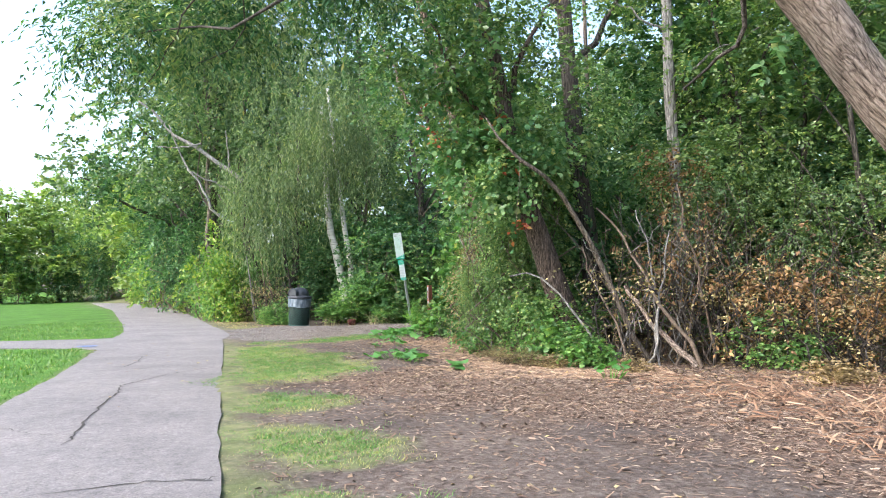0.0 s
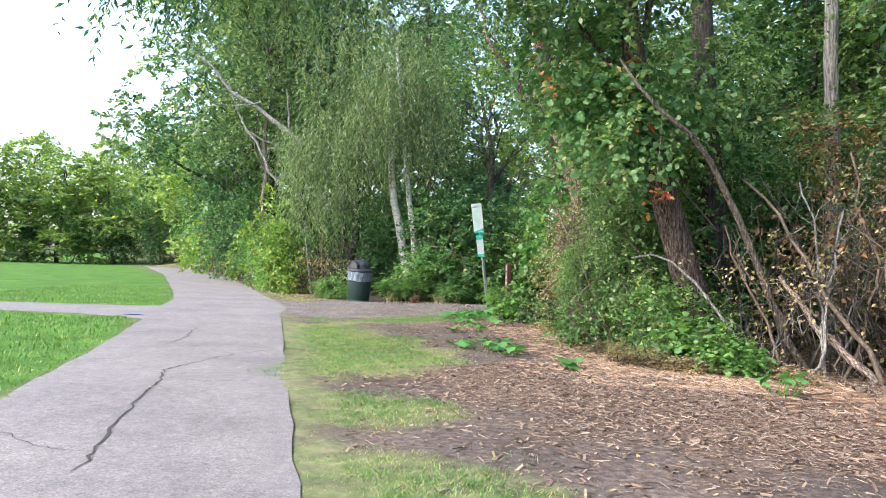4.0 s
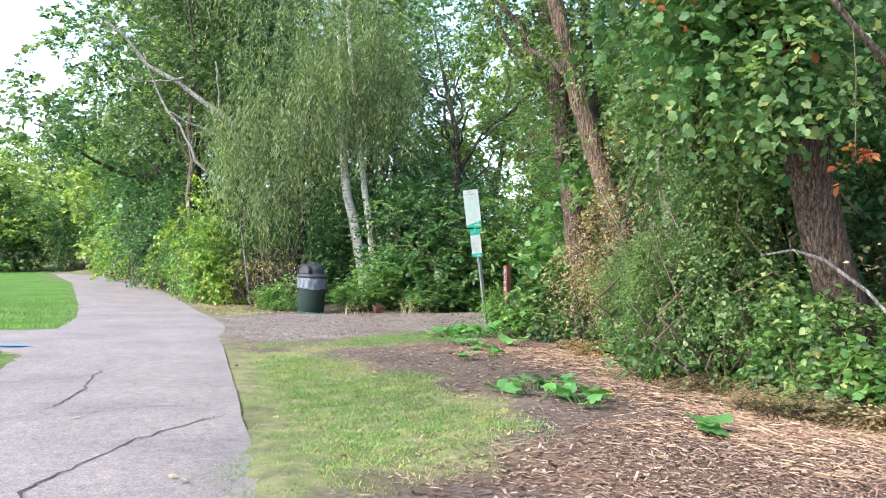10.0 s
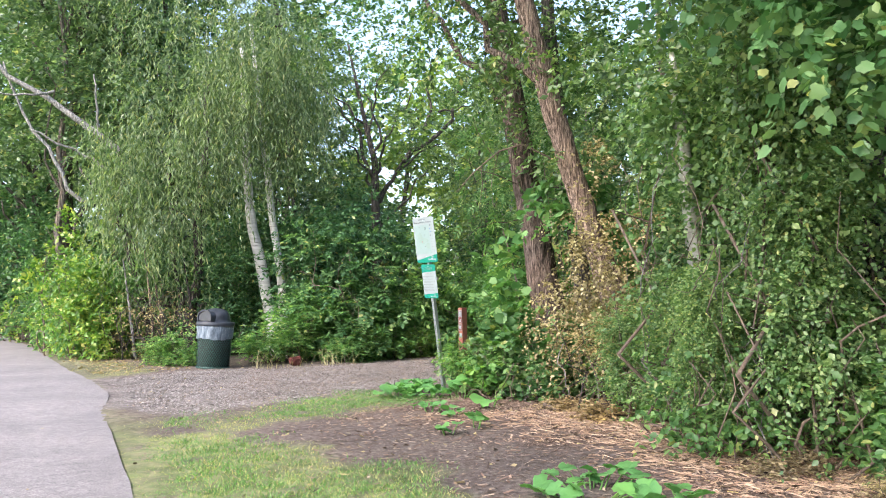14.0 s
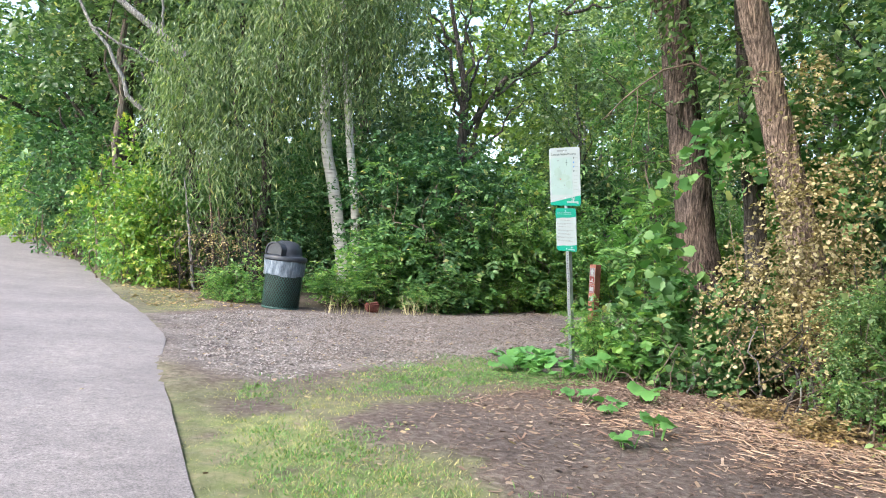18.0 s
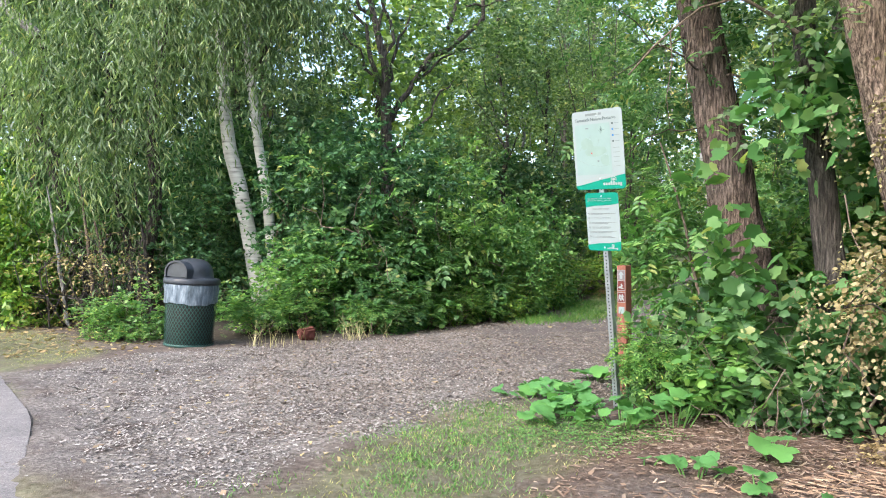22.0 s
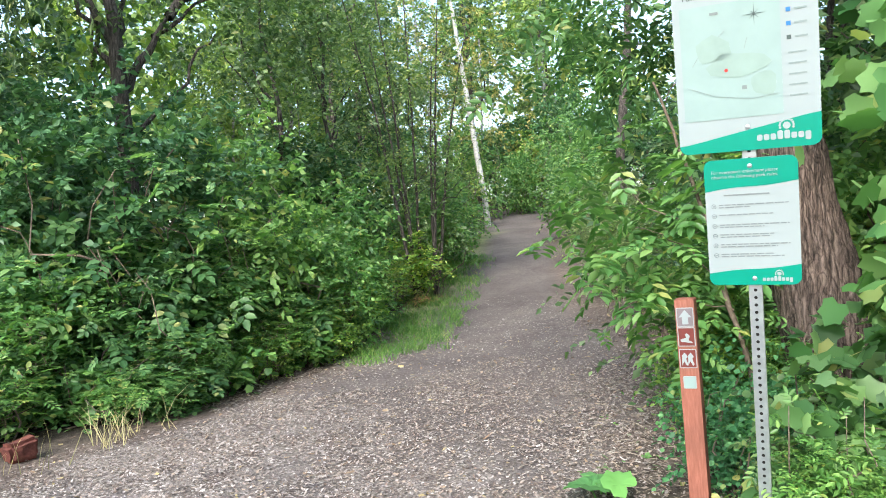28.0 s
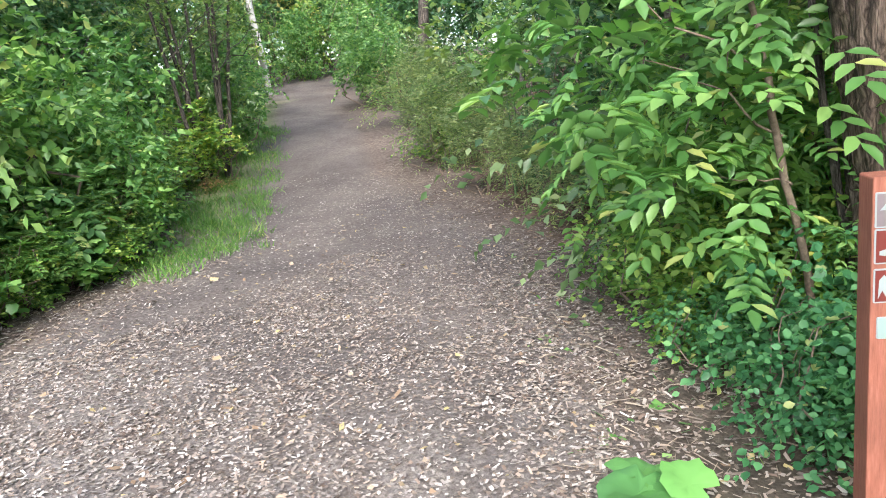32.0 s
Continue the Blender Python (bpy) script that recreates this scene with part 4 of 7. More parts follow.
def build_sign():
    a = Vector((-0.134, -0.092, 1)).normalized()
    u = Vector((math.cos(-1.101), math.sin(-1.101), 0))
    u = (u - a * u.dot(a)).normalized()
    back = a.cross(u)
    gap = Vector((0.614, 15.243, 1.747))
    foot = gap - a * 1.79
    m = Matrix((u, back, a)).transposed().to_4x4()
    m.translation = foot + back * 0.028
    sign = thing("park_sign", "white and teal park sign on a leaning perforated steel post", "sign")
    sign.matrix_world = m
    g = 1.79
    perforated_post(sign, g + 0.6)
    f = -0.0265
    big = part("map_panel", slab(rounded(-0.2285, g + 0.015, 0.2285, g + 0.625, 0.03), f - 0.003, f), M_WHITE, sign, "white map panel with rounded corners")
    y = f - 0.0045
    part("map_area", slab(box_out(-0.205, g + 0.13, 0.115, g + 0.52), y, y + 0.0014), M_PALE, big)
    r = random.Random(4)
    for cx, cz, w, h in ((-0.1, g + 0.37, 0.07, 0.05), (-0.02, g + 0.31, 0.1, 0.05), (0.06, g + 0.24, 0.05, 0.05)):
        lobe = [(cx + w * math.cos(k * 0.524) * r.uniform(0.7, 1.1), cz + h * math.sin(k * 0.524) * r.uniform(0.7, 1.1)) for k in range(12)]
        part("map_patch", slab(lobe, y - 0.0012, y), M_MAP, big)
    for x0, z0, x1, z1 in ((-0.19, g + 0.25, -0.1, g + 0.21), (-0.1, g + 0.21, 0.02, g + 0.19), (0.02, g + 0.19, 0.1, g + 0.2), (-0.17, g + 0.32, -0.15, g + 0.35), (0.0, g + 0.36, 0.012, g + 0.4), (-0.08, g + 0.41, -0.06, g + 0.43)):
        d = math.hypot(x1 - x0, z1 - z0)
        ox, oz = -(z1 - z0) / d * 0.0009, (x1 - x0) / d * 0.0009
        part("map_line", slab([(x0 - ox, z0 - oz), (x1 - ox, z1 - oz), (x1 + ox, z1 + oz), (x0 + ox, z0 + oz)], y - 0.0016, y), M_FAINT, big)
    part("map_icon", slab(box_out(-0.012, g + 0.225, 0.004, g + 0.238), y - 0.0018, y), M_GREY, big)
    part("map_icon", slab(box_out(-0.105, g + 0.485, -0.078, g + 0.494), y - 0.0018, y), M_GREY, big)
    part("teal_band", slab(swoosh(-0.2285, 0.2285, g + 0.015, g + 0.045, g + 0.125), y, y + 0.0014), M_TEAL, big)
    emblem(big, 0.112, g + 0.056, 0.172, y - 0.0014)
    rose = []
    for k in range(16):
        rr = (0.038 if k % 4 == 0 else 0.02) if k % 2 == 0 else 0.0035
        rose.append((0.035 + rr * math.cos(k * math.pi / 8), g + 0.47 + rr * math.sin(k * math.pi / 8)))
    part("compass_rose", slab(rose, y - 0.0014, y), M_INK, big)
    part("place_marker", slab(disc(-0.06, g + 0.295, 0.006), y - 0.0026, y), M_SPOT, big)
    for k, col in enumerate((M_INK, M_BLUE, M_BLUE, M_INK)):
        part("legend_icon", slab(box_out(0.132, g + 0.505 - k * 0.045, 0.146, g + 0.519 - k * 0.045), y, y + 0.0014), col, big)
        part("legend_bar", slab(box_out(0.156, g + 0.509 - k * 0.045, 0.195, g + 0.515 - k * 0.045), y, y + 0.0014), M_FAINT, big)
    for k in range(5):
        part("legend_bar", slab(box_out(0.135, g + 0.325 - k * 0.035, 0.19, g + 0.33 - k * 0.035), y, y + 0.0014), M_FAINT, big)
    letters("heading", "Tamarack Nature Preserve", 0.034, -0.2, g + 0.545, y, M_INK, big)
    for x0, x1 in ((-0.1, 0.005), (0.018, 0.045)):
        part("subheading", slab(box_out(x0, g + 0.585, x1, g + 0.602), y, y + 0.0014), M_GREY, big)
    low = part("rules_panel", slab(rounded(-0.1525, g - 0.469, 0.1525, g - 0.012, 0.028), f - 0.003, f), M_WHITE, sign, "smaller white rules panel with teal bands")
    part("teal_band", slab(swoosh(-0.1525, 0.1525, g - 0.012, g - 0.125, g - 0.098, up=False, r=0.028), y, y + 0.0014), M_TEAL, low)
    part("teal_band", slab(swoosh(-0.1525, 0.1525, g - 0.469, g - 0.425, g - 0.395, r=0.028), y, y + 0.0014), M_TEAL, low)
    letters("rules_heading", "For everyone's enjoyment please\nobserve the following park rules:", 0.0165, -0.13, g - 0.062, y - 0.0014, M_WHITE, low, slant=0.15)
    emblem(low, 0.075, g - 0.448, 0.1, y - 0.0014)
    part("rules_line", slab(box_out(-0.09, g - 0.142, 0.06, g - 0.137), y, y + 0.0014), M_GREY, low)
    for k in range(6):
        z = g - 0.178 - k * 0.036
        icon = part("rules_icon", slab(disc(-0.125, z, 0.008), y, y + 0.0014), M_INK, low)
        part("icon_face", slab(disc(-0.125, z, 0.0066), y - 0.0008, y), M_WHITE, icon)
        part("icon_mark", slab(box_out(-0.129, z - 0.0022, -0.121, z + 0.002), y - 0.0014, y), M_GREY, icon)
        for row, end in ((0.002, 0.12 - 0.05 * (k % 2)), (-0.0065, 0.0 + 0.02 * k)):
            if row < 0 and k == 1:
                continue
            x0 = -0.108
            while x0 < end:
                w = r.uniform(0.012, 0.03)
                part("rules_word", slab(box_out(x0, z + row, min(x0 + w, end), z + row + 0.0035), y, y + 0.0014), M_GREY, low)
                x0 += w + 0.004
    for z in (g + 0.095, g + 0.58, g - 0.04, g - 0.445):
        bm = bmesh.new()
        bmesh.ops.create_uvsphere(bm, u_segments=10, v_segments=6, radius=0.009)
        bmesh.ops.transform(bm, matrix=pose(0, f - 0.003, z) @ Matrix.Diagonal((1, 0.6, 1, 1)), verts=bm.verts)
        part("bolt", bm, M_STEEL, sign, "steel bolt head")


def build_marker():
    a = Vector((-0.015, 0.01, 1)).normalized()
    u = Vector((math.cos(-1.1), math.sin(-1.1), 0))
    u = (u - a * u.dot(a)).normalized()
    back = a.cross(u)
    m = Matrix((u, back, a)).transposed().to_4x4()
    m.translation = Vector((1.25, 15.975, -0.02))
    post = thing("trail_marker", "red brown wooden trail marker post with small pictogram signs", "marker post")
    post.matrix_world = m
    bm = slab(rounded(-0.046, 0.0, 0.046, 1.17, 0.006, 2), -0.02, 0.07)
    bmesh.ops.bevel(bm, geom=[e for e in bm.edges if abs(e.verts[0].co.z - e.verts[1].co.z) > 0.5], offset=0.004, segments=1, affect="EDGES")
    body = part("post", bm, M_POST, post, "weathered red brown timber post")
    y = -0.0225
    for z, col in ((1.085, M_WHITE), (0.99, M_MAROON), (0.885, M_MAROON), (0.77, M_GREY)):
        h = 0.03 if z < 0.8 else 0.046
        w = 0.03 if z < 0.8 else 0.04
        plate = part("sign_plate", slab(rounded(-w, z - h, w, z + h, 0.004, 2), y, -0.0195), M_WHITE, post, "small white bordered plate")
        if z > 0.8:
            part("plate_face", slab(box_out(-w + 0.004, z - h + 0.004, w - 0.004, z + h - 0.004), y - 0.001, y), col if z < 1.05 else M_GREYPLATE, plate)
        else:
            part("plate_face", slab(box_out(-w + 0.003, z - h + 0.003, w - 0.003, z + h - 0.003), y - 0.001, y), M_PALE, plate)
        if z > 1.05:
            part("arrow", slab([(-0.014, z - 0.034), (0.014, z - 0.034), (0.014, z), (0.029, z), (0, z + 0.036), (-0.029, z), (-0.014, z)], y - 0.002, y), M_WHITE, plate)
        elif z > 0.95:
            part("pictogram", slab([(-0.028, z - 0.022), (0.026, z - 0.03), (0.026, z - 0.024), (0.008, z - 0.016), (0.016, z + 0.004), (0.003, z + 0.018), (-0.006, z + 0.012), (-0.002, z - 0.004), (-0.028, z - 0.012)], y - 0.002, y), M_WHITE, plate)
        elif z > 0.85:
            for dx in (-0.015, 0.013):
                part("pictogram", slab([(dx - 0.014, z - 0.034), (dx - 0.004, z - 0.012), (dx + 0.008, z - 0.034), (dx + 0.014, z - 0.03), (dx + 0.006, z), (dx + 0.014, z + 0.01), (dx, z + 0.03), (dx - 0.012, z + 0.016)], y - 0.002, y), M_WHITE, plate)


def lathe(profile, n=40):
    p = np.asarray(profile, float)
    a = np.linspace(0, 2 * np.pi, n, endpoint=False)
    v = np.stack([p[:, :1] * np.cos(a), p[:, :1] * np.sin(a), np.repeat(p[:, 1:], n, 1)], -1).reshape(-1, 3)
    i, j = np.meshgrid(np.arange(len(p) - 1), np.arange(n), indexing="ij")
    f = np.stack([i * n + j, i * n + (j + 1) % n, (i + 1) * n + (j + 1) % n, (i + 1) * n + j], -1).reshape(-1, 4)
    return v, f


def build_bin(x, y):
    can = thing("litter_bin", "dark green mesh litter bin with black dome lid and clear bag", "litter bin")
    can.matrix_world = pose(x, y, gnd(x, y), 0, 2.5) @ pose(0, 0, 0, 0, 0, -42)
    v, f = lathe([(0.0, 0.03), (0.285, 0.03), (0.295, 0.68), (0.28, 0.68), (0.27, 0.06)])
    fast_mesh("liner", v, f, M_HOLE, can, True)
    vs, n = [], 44
    for turn in (1, -1):
        for k in range(n):
            a0 = 2 * math.pi * k / n
            u = np.linspace(0, 1, 9)
            a = a0 + turn * u * 1.35
            z = 0.03 + u * 0.65
            rad = 0.306 + 0.012 * u + (0.002 if turn > 0 else 0)
            w = 0.008
            p = np.stack([np.stack([np.cos(a) * rad, np.sin(a) * rad, z - w], -1), np.stack([np.cos(a) * rad, np.sin(a) * rad, z + w], -1)], 1)
            i = np.arange(8)[:, None] * 2
            vs.append((p.reshape(-1, 3), i + [[0, 2, 3, 1]]))
    v, f = weld(vs)
    fast_mesh("mesh_body", v, f, M_BINMESH, can)
    for z, rad in ((0.0, 0.305), (0.69, 0.318)):
        v, f = lathe([(rad - 0.012, z), (rad + 0.006, z), (rad + 0.008, z + 0.03), (rad - 0.012, z + 0.03), (rad - 0.012, z)])
        fast_mesh("ring", v, f, M_BINMESH, can, True)
    r = np.random.default_rng(5)
    v, f = lathe([(0.324, 0.545), (0.329, 0.57), (0.331, 0.62), (0.334, 0.69), (0.338, 0.75), (0.336, 0.785), (0.325, 0.8)], 64)
    ang = np.arctan2(v[:, 1], v[:, 0])
    low = v[:, 2] < 0.57
    v[:, 2] += np.where(low, 0.012 * np.sin(ang * 3) + 0.006 * np.sin(ang * 11 + 1), 0)
    v[:, :2] *= (1 + 0.018 * np.sin(ang * 17 + v[:, 2] * 30) + 0.012 * np.sin(ang * 29))[:, None]
    fast_mesh("liner_bag", v, f, bag_material(), can, True)["label"] = "crumpled clear plastic bag"
    v, f = lathe([(0.325, 0.79), (0.35, 0.795), (0.356, 0.81), (0.352, 0.855), (0.34, 0.868), (0.285, 0.874), (0.266, 0.885), (0.262, 0.93), (0.252, 0.985), (0.225, 1.04), (0.18, 1.085), (0.11, 1.115), (0.0, 1.125)], 48)
    lid = fast_mesh("lid", v, f, M_BINLID, can, True)
    lid["label"] = "black plastic dome lid"
    arch = [(-0.165, 0.885), (0.165, 0.885)] + [(0.165 * math.cos(a), 0.95 + 0.115 * math.sin(a)) for a in np.linspace(0, math.pi, 16)]
    part("flap", slab(arch, -0.272, -0.15), M_BINFLAP, lid, "dark grey hinged flap in the dome")
    rim = [(0.19 * math.cos(a), 0.95 + 0.142 * math.sin(a)) for a in np.linspace(0, math.pi, 18)]
    rim = [(0.19, 0.876)] + rim + [(-0.19, 0.876), (-0.166, 0.876)] + [(x * 0.875, 0.95 + (z - 0.95) * 0.82) for x, z in rim[::-1]] + [(0.166, 0.876)]
    part("flap_frame", slab(rim, -0.292, -0.15), M_BINLID, lid)


build_sign()
build_marker()
build_bin(-2.66, 20.15)
# ---- trees and shrubs with a place of their own ----
def tree(name, label, trunk, radii, bark, blobs=(), leaf=None, size=0.1, count=12, length=0.7, limbs=(), seed=1, sides=12, category="tree", furrow=0.0, part_name="crown", **more):
    """A tree whose trunk follows points; limbs: (from, to, radius); blobs: the masses of its crown."""
    t = thing(name, label, category)
    base = Vector(trunk[0])
    t.location = base
    b = np.array(base)
    pts = np.asarray(trunk, float) - b
    k = np.linspace(0, 1, len(pts))
    rows = 90 if furrow else 26
    u = np.linspace(0, 1, rows)
    line = np.stack([np.interp(u, k, pts[:, i]) for i in range(3)], -1)
    line[1:-1] = (line[:-2] + line[1:-1] * 2 + line[2:]) / 4
    rad = np.interp(u, k, radii)
    rr = np.random.default_rng(seed)
    line[:, :2] += np.cumsum(rr.normal(0, 0.006 if rows < 50 else 0.002, (rows, 2)), 0)
    stem("trunk", line, rad, bark, t, 56 if furrow else sides, 0.02 if furrow else 0.08, seed, furrow)
    for i, (p, q, w) in enumerate(limbs):
        bark = M_BARK_DARK if bark is M_BARK_PALE else bark
        ln = bend(np.array(p) - b, np.array(q) - b, 9, 0.35, seed * 31 + i)
        stem("limb", ln, np.linspace(w, w * 0.3, 9), bark, t, 7, 0.05, seed + i)
    if len(blobs):
        bl = [(x - b[0], y - b[1], z - b[2], *rest) for x, y, z, *rest in blobs]
        crown(t, np.random.default_rng(seed + 99), bl, size, count, length, leaf, part_name, **more)
    return t


def vine_on(parent, seed, blobs, leaf, size, count=8, length=0.35, name="vine", **more):
    b = np.array(parent.location)
    bl = [(x - b[0], y - b[1], z - b[2], *rest) for x, y, z, *rest in blobs]
    return crown(parent, np.random.default_rng(seed), bl, size, count, length, leaf, name, **more)


shaggy = tree("shaggy_tree", "tree with shaggy red brown furrowed bark, leaning, with grape vine", [(2.8, 15.88, -0.1), (2.62, 15.98, 0.8), (2.52, 16.1, 1.6), (2.4, 16.24, 2.6), (2.2, 16.45, 4.2), (1.6, 16.8, 8.5)],
              [0.34, 0.25, 0.215, 0.2, 0.18, 0.11], M_BARK, [(1.4, 16.6, 7.5, 2.2, 2.0, 1.6, 260), (2.6, 16.8, 6.2, 1.6, 1.5, 1.2, 150), (0.6, 17.2, 6.0, 1.2, 1.2, 0.9, 90)], M_DARK, 0.12, 12, 0.7,
              [((2.42, 16.2, 2.6), (1.2, 16.0, 2.1), 0.009), ((2.36, 16.25, 3.0), (1.0, 15.7, 3.35), 0.011), ((2.3, 16.35, 3.5), (1.3, 16.5, 2.9), 0.009), ((2.36, 16.2, 2.9), (3.3, 15.3, 2.75), 0.014), ((2.2, 16.45, 4.2), (0.4, 17.0, 6.5), 0.07), ((2.0, 16.6, 5.2), (2.8, 17.2, 6.8), 0.06)], 3, furrow=0.16)
vine_on(shaggy, 5, [(2.8, 14.95, 2.5, 0.35, 0.25, 0.45, 90), (3.1, 14.9, 1.9, 0.35, 0.2, 0.5, 70), (2.75, 15.3, 1.7, 0.3, 0.25, 0.6, 90), (2.6, 15.1, 1.95, 0.35, 0.25, 0.4, 60), (3.0, 15.05, 1.2, 0.35, 0.25, 0.5, 60), (2.2, 15.2, 1.75, 0.28, 0.22, 0.6, 80), (2.0, 15.35, 1.2, 0.25, 0.2, 0.35, 40), (2.35, 15.45, 1.9, 0.35, 0.3, 0.8, 60), (2.75, 15.35, 2.4, 0.5, 0.35, 0.7, 40), (2.3, 15.2, 1.1, 0.45, 0.3, 0.7, 110), (2.15, 15.35, 2.0, 0.35, 0.3, 0.5, 40)], M_LOBED, 0.125, 5, 0.4, slim=0.95, flat=0.4, droop=0.6, fine="lobed")
vine_on(shaggy, 25, [(1.4, 15.25, 2.02, 0.2, 0.15, 0.2, 4), (1.58, 15.2, 1.82, 0.25, 0.12, 0.2, 7), (1.93, 15.2, 1.62, 0.3, 0.12, 0.25, 10), (1.68, 15.15, 1.32, 0.3, 0.12, 0.2, 14), (1.38, 15.25, 1.52, 0.2, 0.12, 0.25, 7), (2.08, 15.1, 1.22, 0.25, 0.12, 0.3, 13), (2.13, 15.1, 2.02, 0.2, 0.12, 0.2, 3), (1.83, 15.25, 2.42, 0.12, 0.1, 0.1, 2)], M_LOBED, 0.125, 3, 0.35, "grape_leaves", slim=0.95, flat=0.35, droop=0.7, fine="lobed", gap=-1.0)
def boughs(parent, lines, bark):
    b = np.array(parent.location)
    for i, (w, pts) in enumerate(lines):
        p = np.array(pts) - b
        stem("bough", p, np.linspace(w, w * 0.35, len(p)), bark, parent, 6, 0.05, 90 + i)


boughs(shaggy, [(0.02, [(2.75, 15.2, 2.95), (2.59, 15.3, 3.12), (2.36, 15.36, 3.28), (2.1, 15.41, 3.42), (2.02, 15.47, 3.47), (1.7, 15.53, 3.37), (1.49, 15.59, 3.2), (1.32, 15.64, 3.04), (1.11, 15.7, 2.79)]), (0.013, [(2.08, 15.42, 3.44), (2.17, 15.6, 3.6), (2.1, 15.6, 3.75), (1.96, 15.6, 4.05), (1.88, 15.6, 4.4)]),
                (0.012, [(2.9, 15.6, 3.95), (2.55, 15.6, 3.85), (2.25, 15.6, 3.7), (2.1, 15.5, 3.5)]), (0.008, [(1.7, 15.55, 3.35), (1.66, 15.6, 3.27), (1.5, 15.6, 3.5), (1.39, 15.6, 3.68), (1.33, 15.6, 3.9)]),
                (0.006, [(1.45, 15.6, 3.15), (1.47, 15.6, 2.9), (1.43, 15.62, 2.6), (1.46, 15.6, 2.3)]), (0.005, [(1.7, 15.55, 3.36), (1.6, 15.6, 2.95), (1.62, 15.6, 2.6), (1.72, 15.6, 2.5)]), (0.006, [(2.3, 15.38, 3.3), (2.34, 15.4, 2.9), (2.42, 15.4, 2.4), (2.38, 15.45, 1.9)])], M_TWIG)
vine_on(shaggy, 15, [(2.3, 16.95, 2.55, 0.35, 0.35, 0.25, 10), (2.6, 16.75, 2.85, 0.45, 0.4, 0.35, 16), (2.1, 17.2, 3.0, 0.45, 0.45, 0.3, 14), (2.6, 17.2, 3.1, 0.6, 0.6, 0.6, 40), (2.2, 16.9, 4.2, 1.0, 0.9, 0.7, 60), (3.2, 16.4, 4.2, 0.9, 0.9, 0.8, 60)], M_ELDER, 0.25, 4, 0.5, "leaf_spray", slim=0.45, droop=0.7, fine="ash")
shaggy2 = tree("shaggy_tree", "leaning tree with tan furrowed bark half covered by drying vines", [(3.4, 14.5, -0.1), (3.05, 14.48, 0.9), (2.72, 14.45, 1.9), (2.42, 14.42, 2.8), (2.12, 14.4, 3.7), (1.0, 14.4, 8.0)],
               [0.24, 0.18, 0.15, 0.14, 0.13, 0.08], M_BARK_TAN, [(0.8, 14.2, 7.6, 1.9, 1.9, 1.5, 220), (1.9, 14.6, 6.4, 1.5, 1.4, 1.2, 150)], M_LEAF, 0.11, 12, 0.7, [((2.0, 14.4, 4.0), (0.2, 14.6, 6.6), 0.06), ((1.7, 14.4, 5.0), (2.4, 15.0, 6.8), 0.05)], 4, furrow=0.16)
vine_on(shaggy2, 6, [(2.5, 14.1, 2.5, 0.28, 0.28, 0.9, 150), (2.5, 13.9, 1.5, 0.42, 0.35, 0.7, 150), (3.0, 13.6, 1.3, 0.45, 0.3, 0.8, 150), (2.2, 14.1, 0.9, 0.35, 0.3, 0.5, 110), (2.3, 13.55, 1.7, 0.35, 0.2, 0.5, 150), (2.45, 13.4, 0.85, 0.4, 0.25, 0.5, 170), (1.95, 13.8, 1.3, 0.25, 0.2, 0.4, 80), (2.9, 13.3, 1.9, 0.4, 0.25, 0.5, 120)], M_DRY, 0.042, 11, 0.35, "dry_vine", slim=0.7, droop=0.8, out=0.4, fine=True)
tagged(vine_on(shaggy2, 26, [(1.6, 14.25, 1.0, 0.2, 0.12, 0.2, 7), (2.0, 14.05, 1.15, 0.25, 0.15, 0.2, 8), (2.05, 14.1, 1.5, 0.25, 0.15, 0.2, 6), (2.4, 13.9, 0.9, 0.25, 0.15, 0.25, 10), (1.95, 14.3, 2.3, 0.1, 0.1, 0.15, 8)], M_SEED, 0.026, 10, 0.2, "seed_chain", slim=0.8, droop=1.0, lift=-1.6, gap=-1.0, fine=True), "pale papery seed clusters hanging in chains", kind="stuff")
vine_on(shaggy2, 16, [(2.6, 13.6, 4.4, 0.9, 0.8, 1.0, 150), (3.2, 13.2, 3.4, 0.7, 0.6, 1.0, 130), (1.6, 14.3, 5.0, 0.9, 0.8, 0.8, 100), (2.6, 14.8, 3.6, 0.6, 0.6, 0.9, 90), (2.1, 15.2, 4.3, 0.7, 0.7, 0.8, 140), (1.4, 15.3, 5.1, 0.9, 0.8, 0.7, 130)], M_LEAF, 0.095, 11, 0.5, "leaf_spray", droop=0.6)
tree("shaggy_tree", "slim dark tree behind shaggy trunks", [(3.0, 15.3, -0.1), (2.76, 15.33, 2), (2.45, 15.4, 4.5), (2.3, 15.6, 9)], [0.14, 0.11, 0.1, 0.06], M_BARK_DARK, [(2.6, 15.6, 8.0, 1.8, 1.8, 1.6, 200)], M_DARK, 0.12, 12, 0.7, (), 14)
vined = tree("vined_tree", "leaning furrowed tree trunk wrapped in reddish vine stems", [(3.75, 9.75, -0.1), (3.4, 9.65, 0.8), (3.1, 9.55, 1.6), (2.85, 9.4, 2.3), (2.6, 9.3, 3.1), (2.0, 9.3, 6.5)],
             [0.25, 0.19, 0.165, 0.15, 0.135, 0.08], M_BARK, [(1.9, 9.6, 6.2, 1.7, 1.7, 1.4, 260), (2.6, 9.2, 4.9, 1.3, 1.2, 1.0, 200), (1.6, 9.0, 4.6, 0.9, 0.9, 0.7, 110)], M_LEAF, 0.1, 12, 0.6, [((2.6, 9.3, 3.1), (1.4, 9.0, 5.0), 0.05), ((2.5, 9.3, 3.6), (3.4, 9.6, 5.6), 0.06)], 5, furrow=0.16)
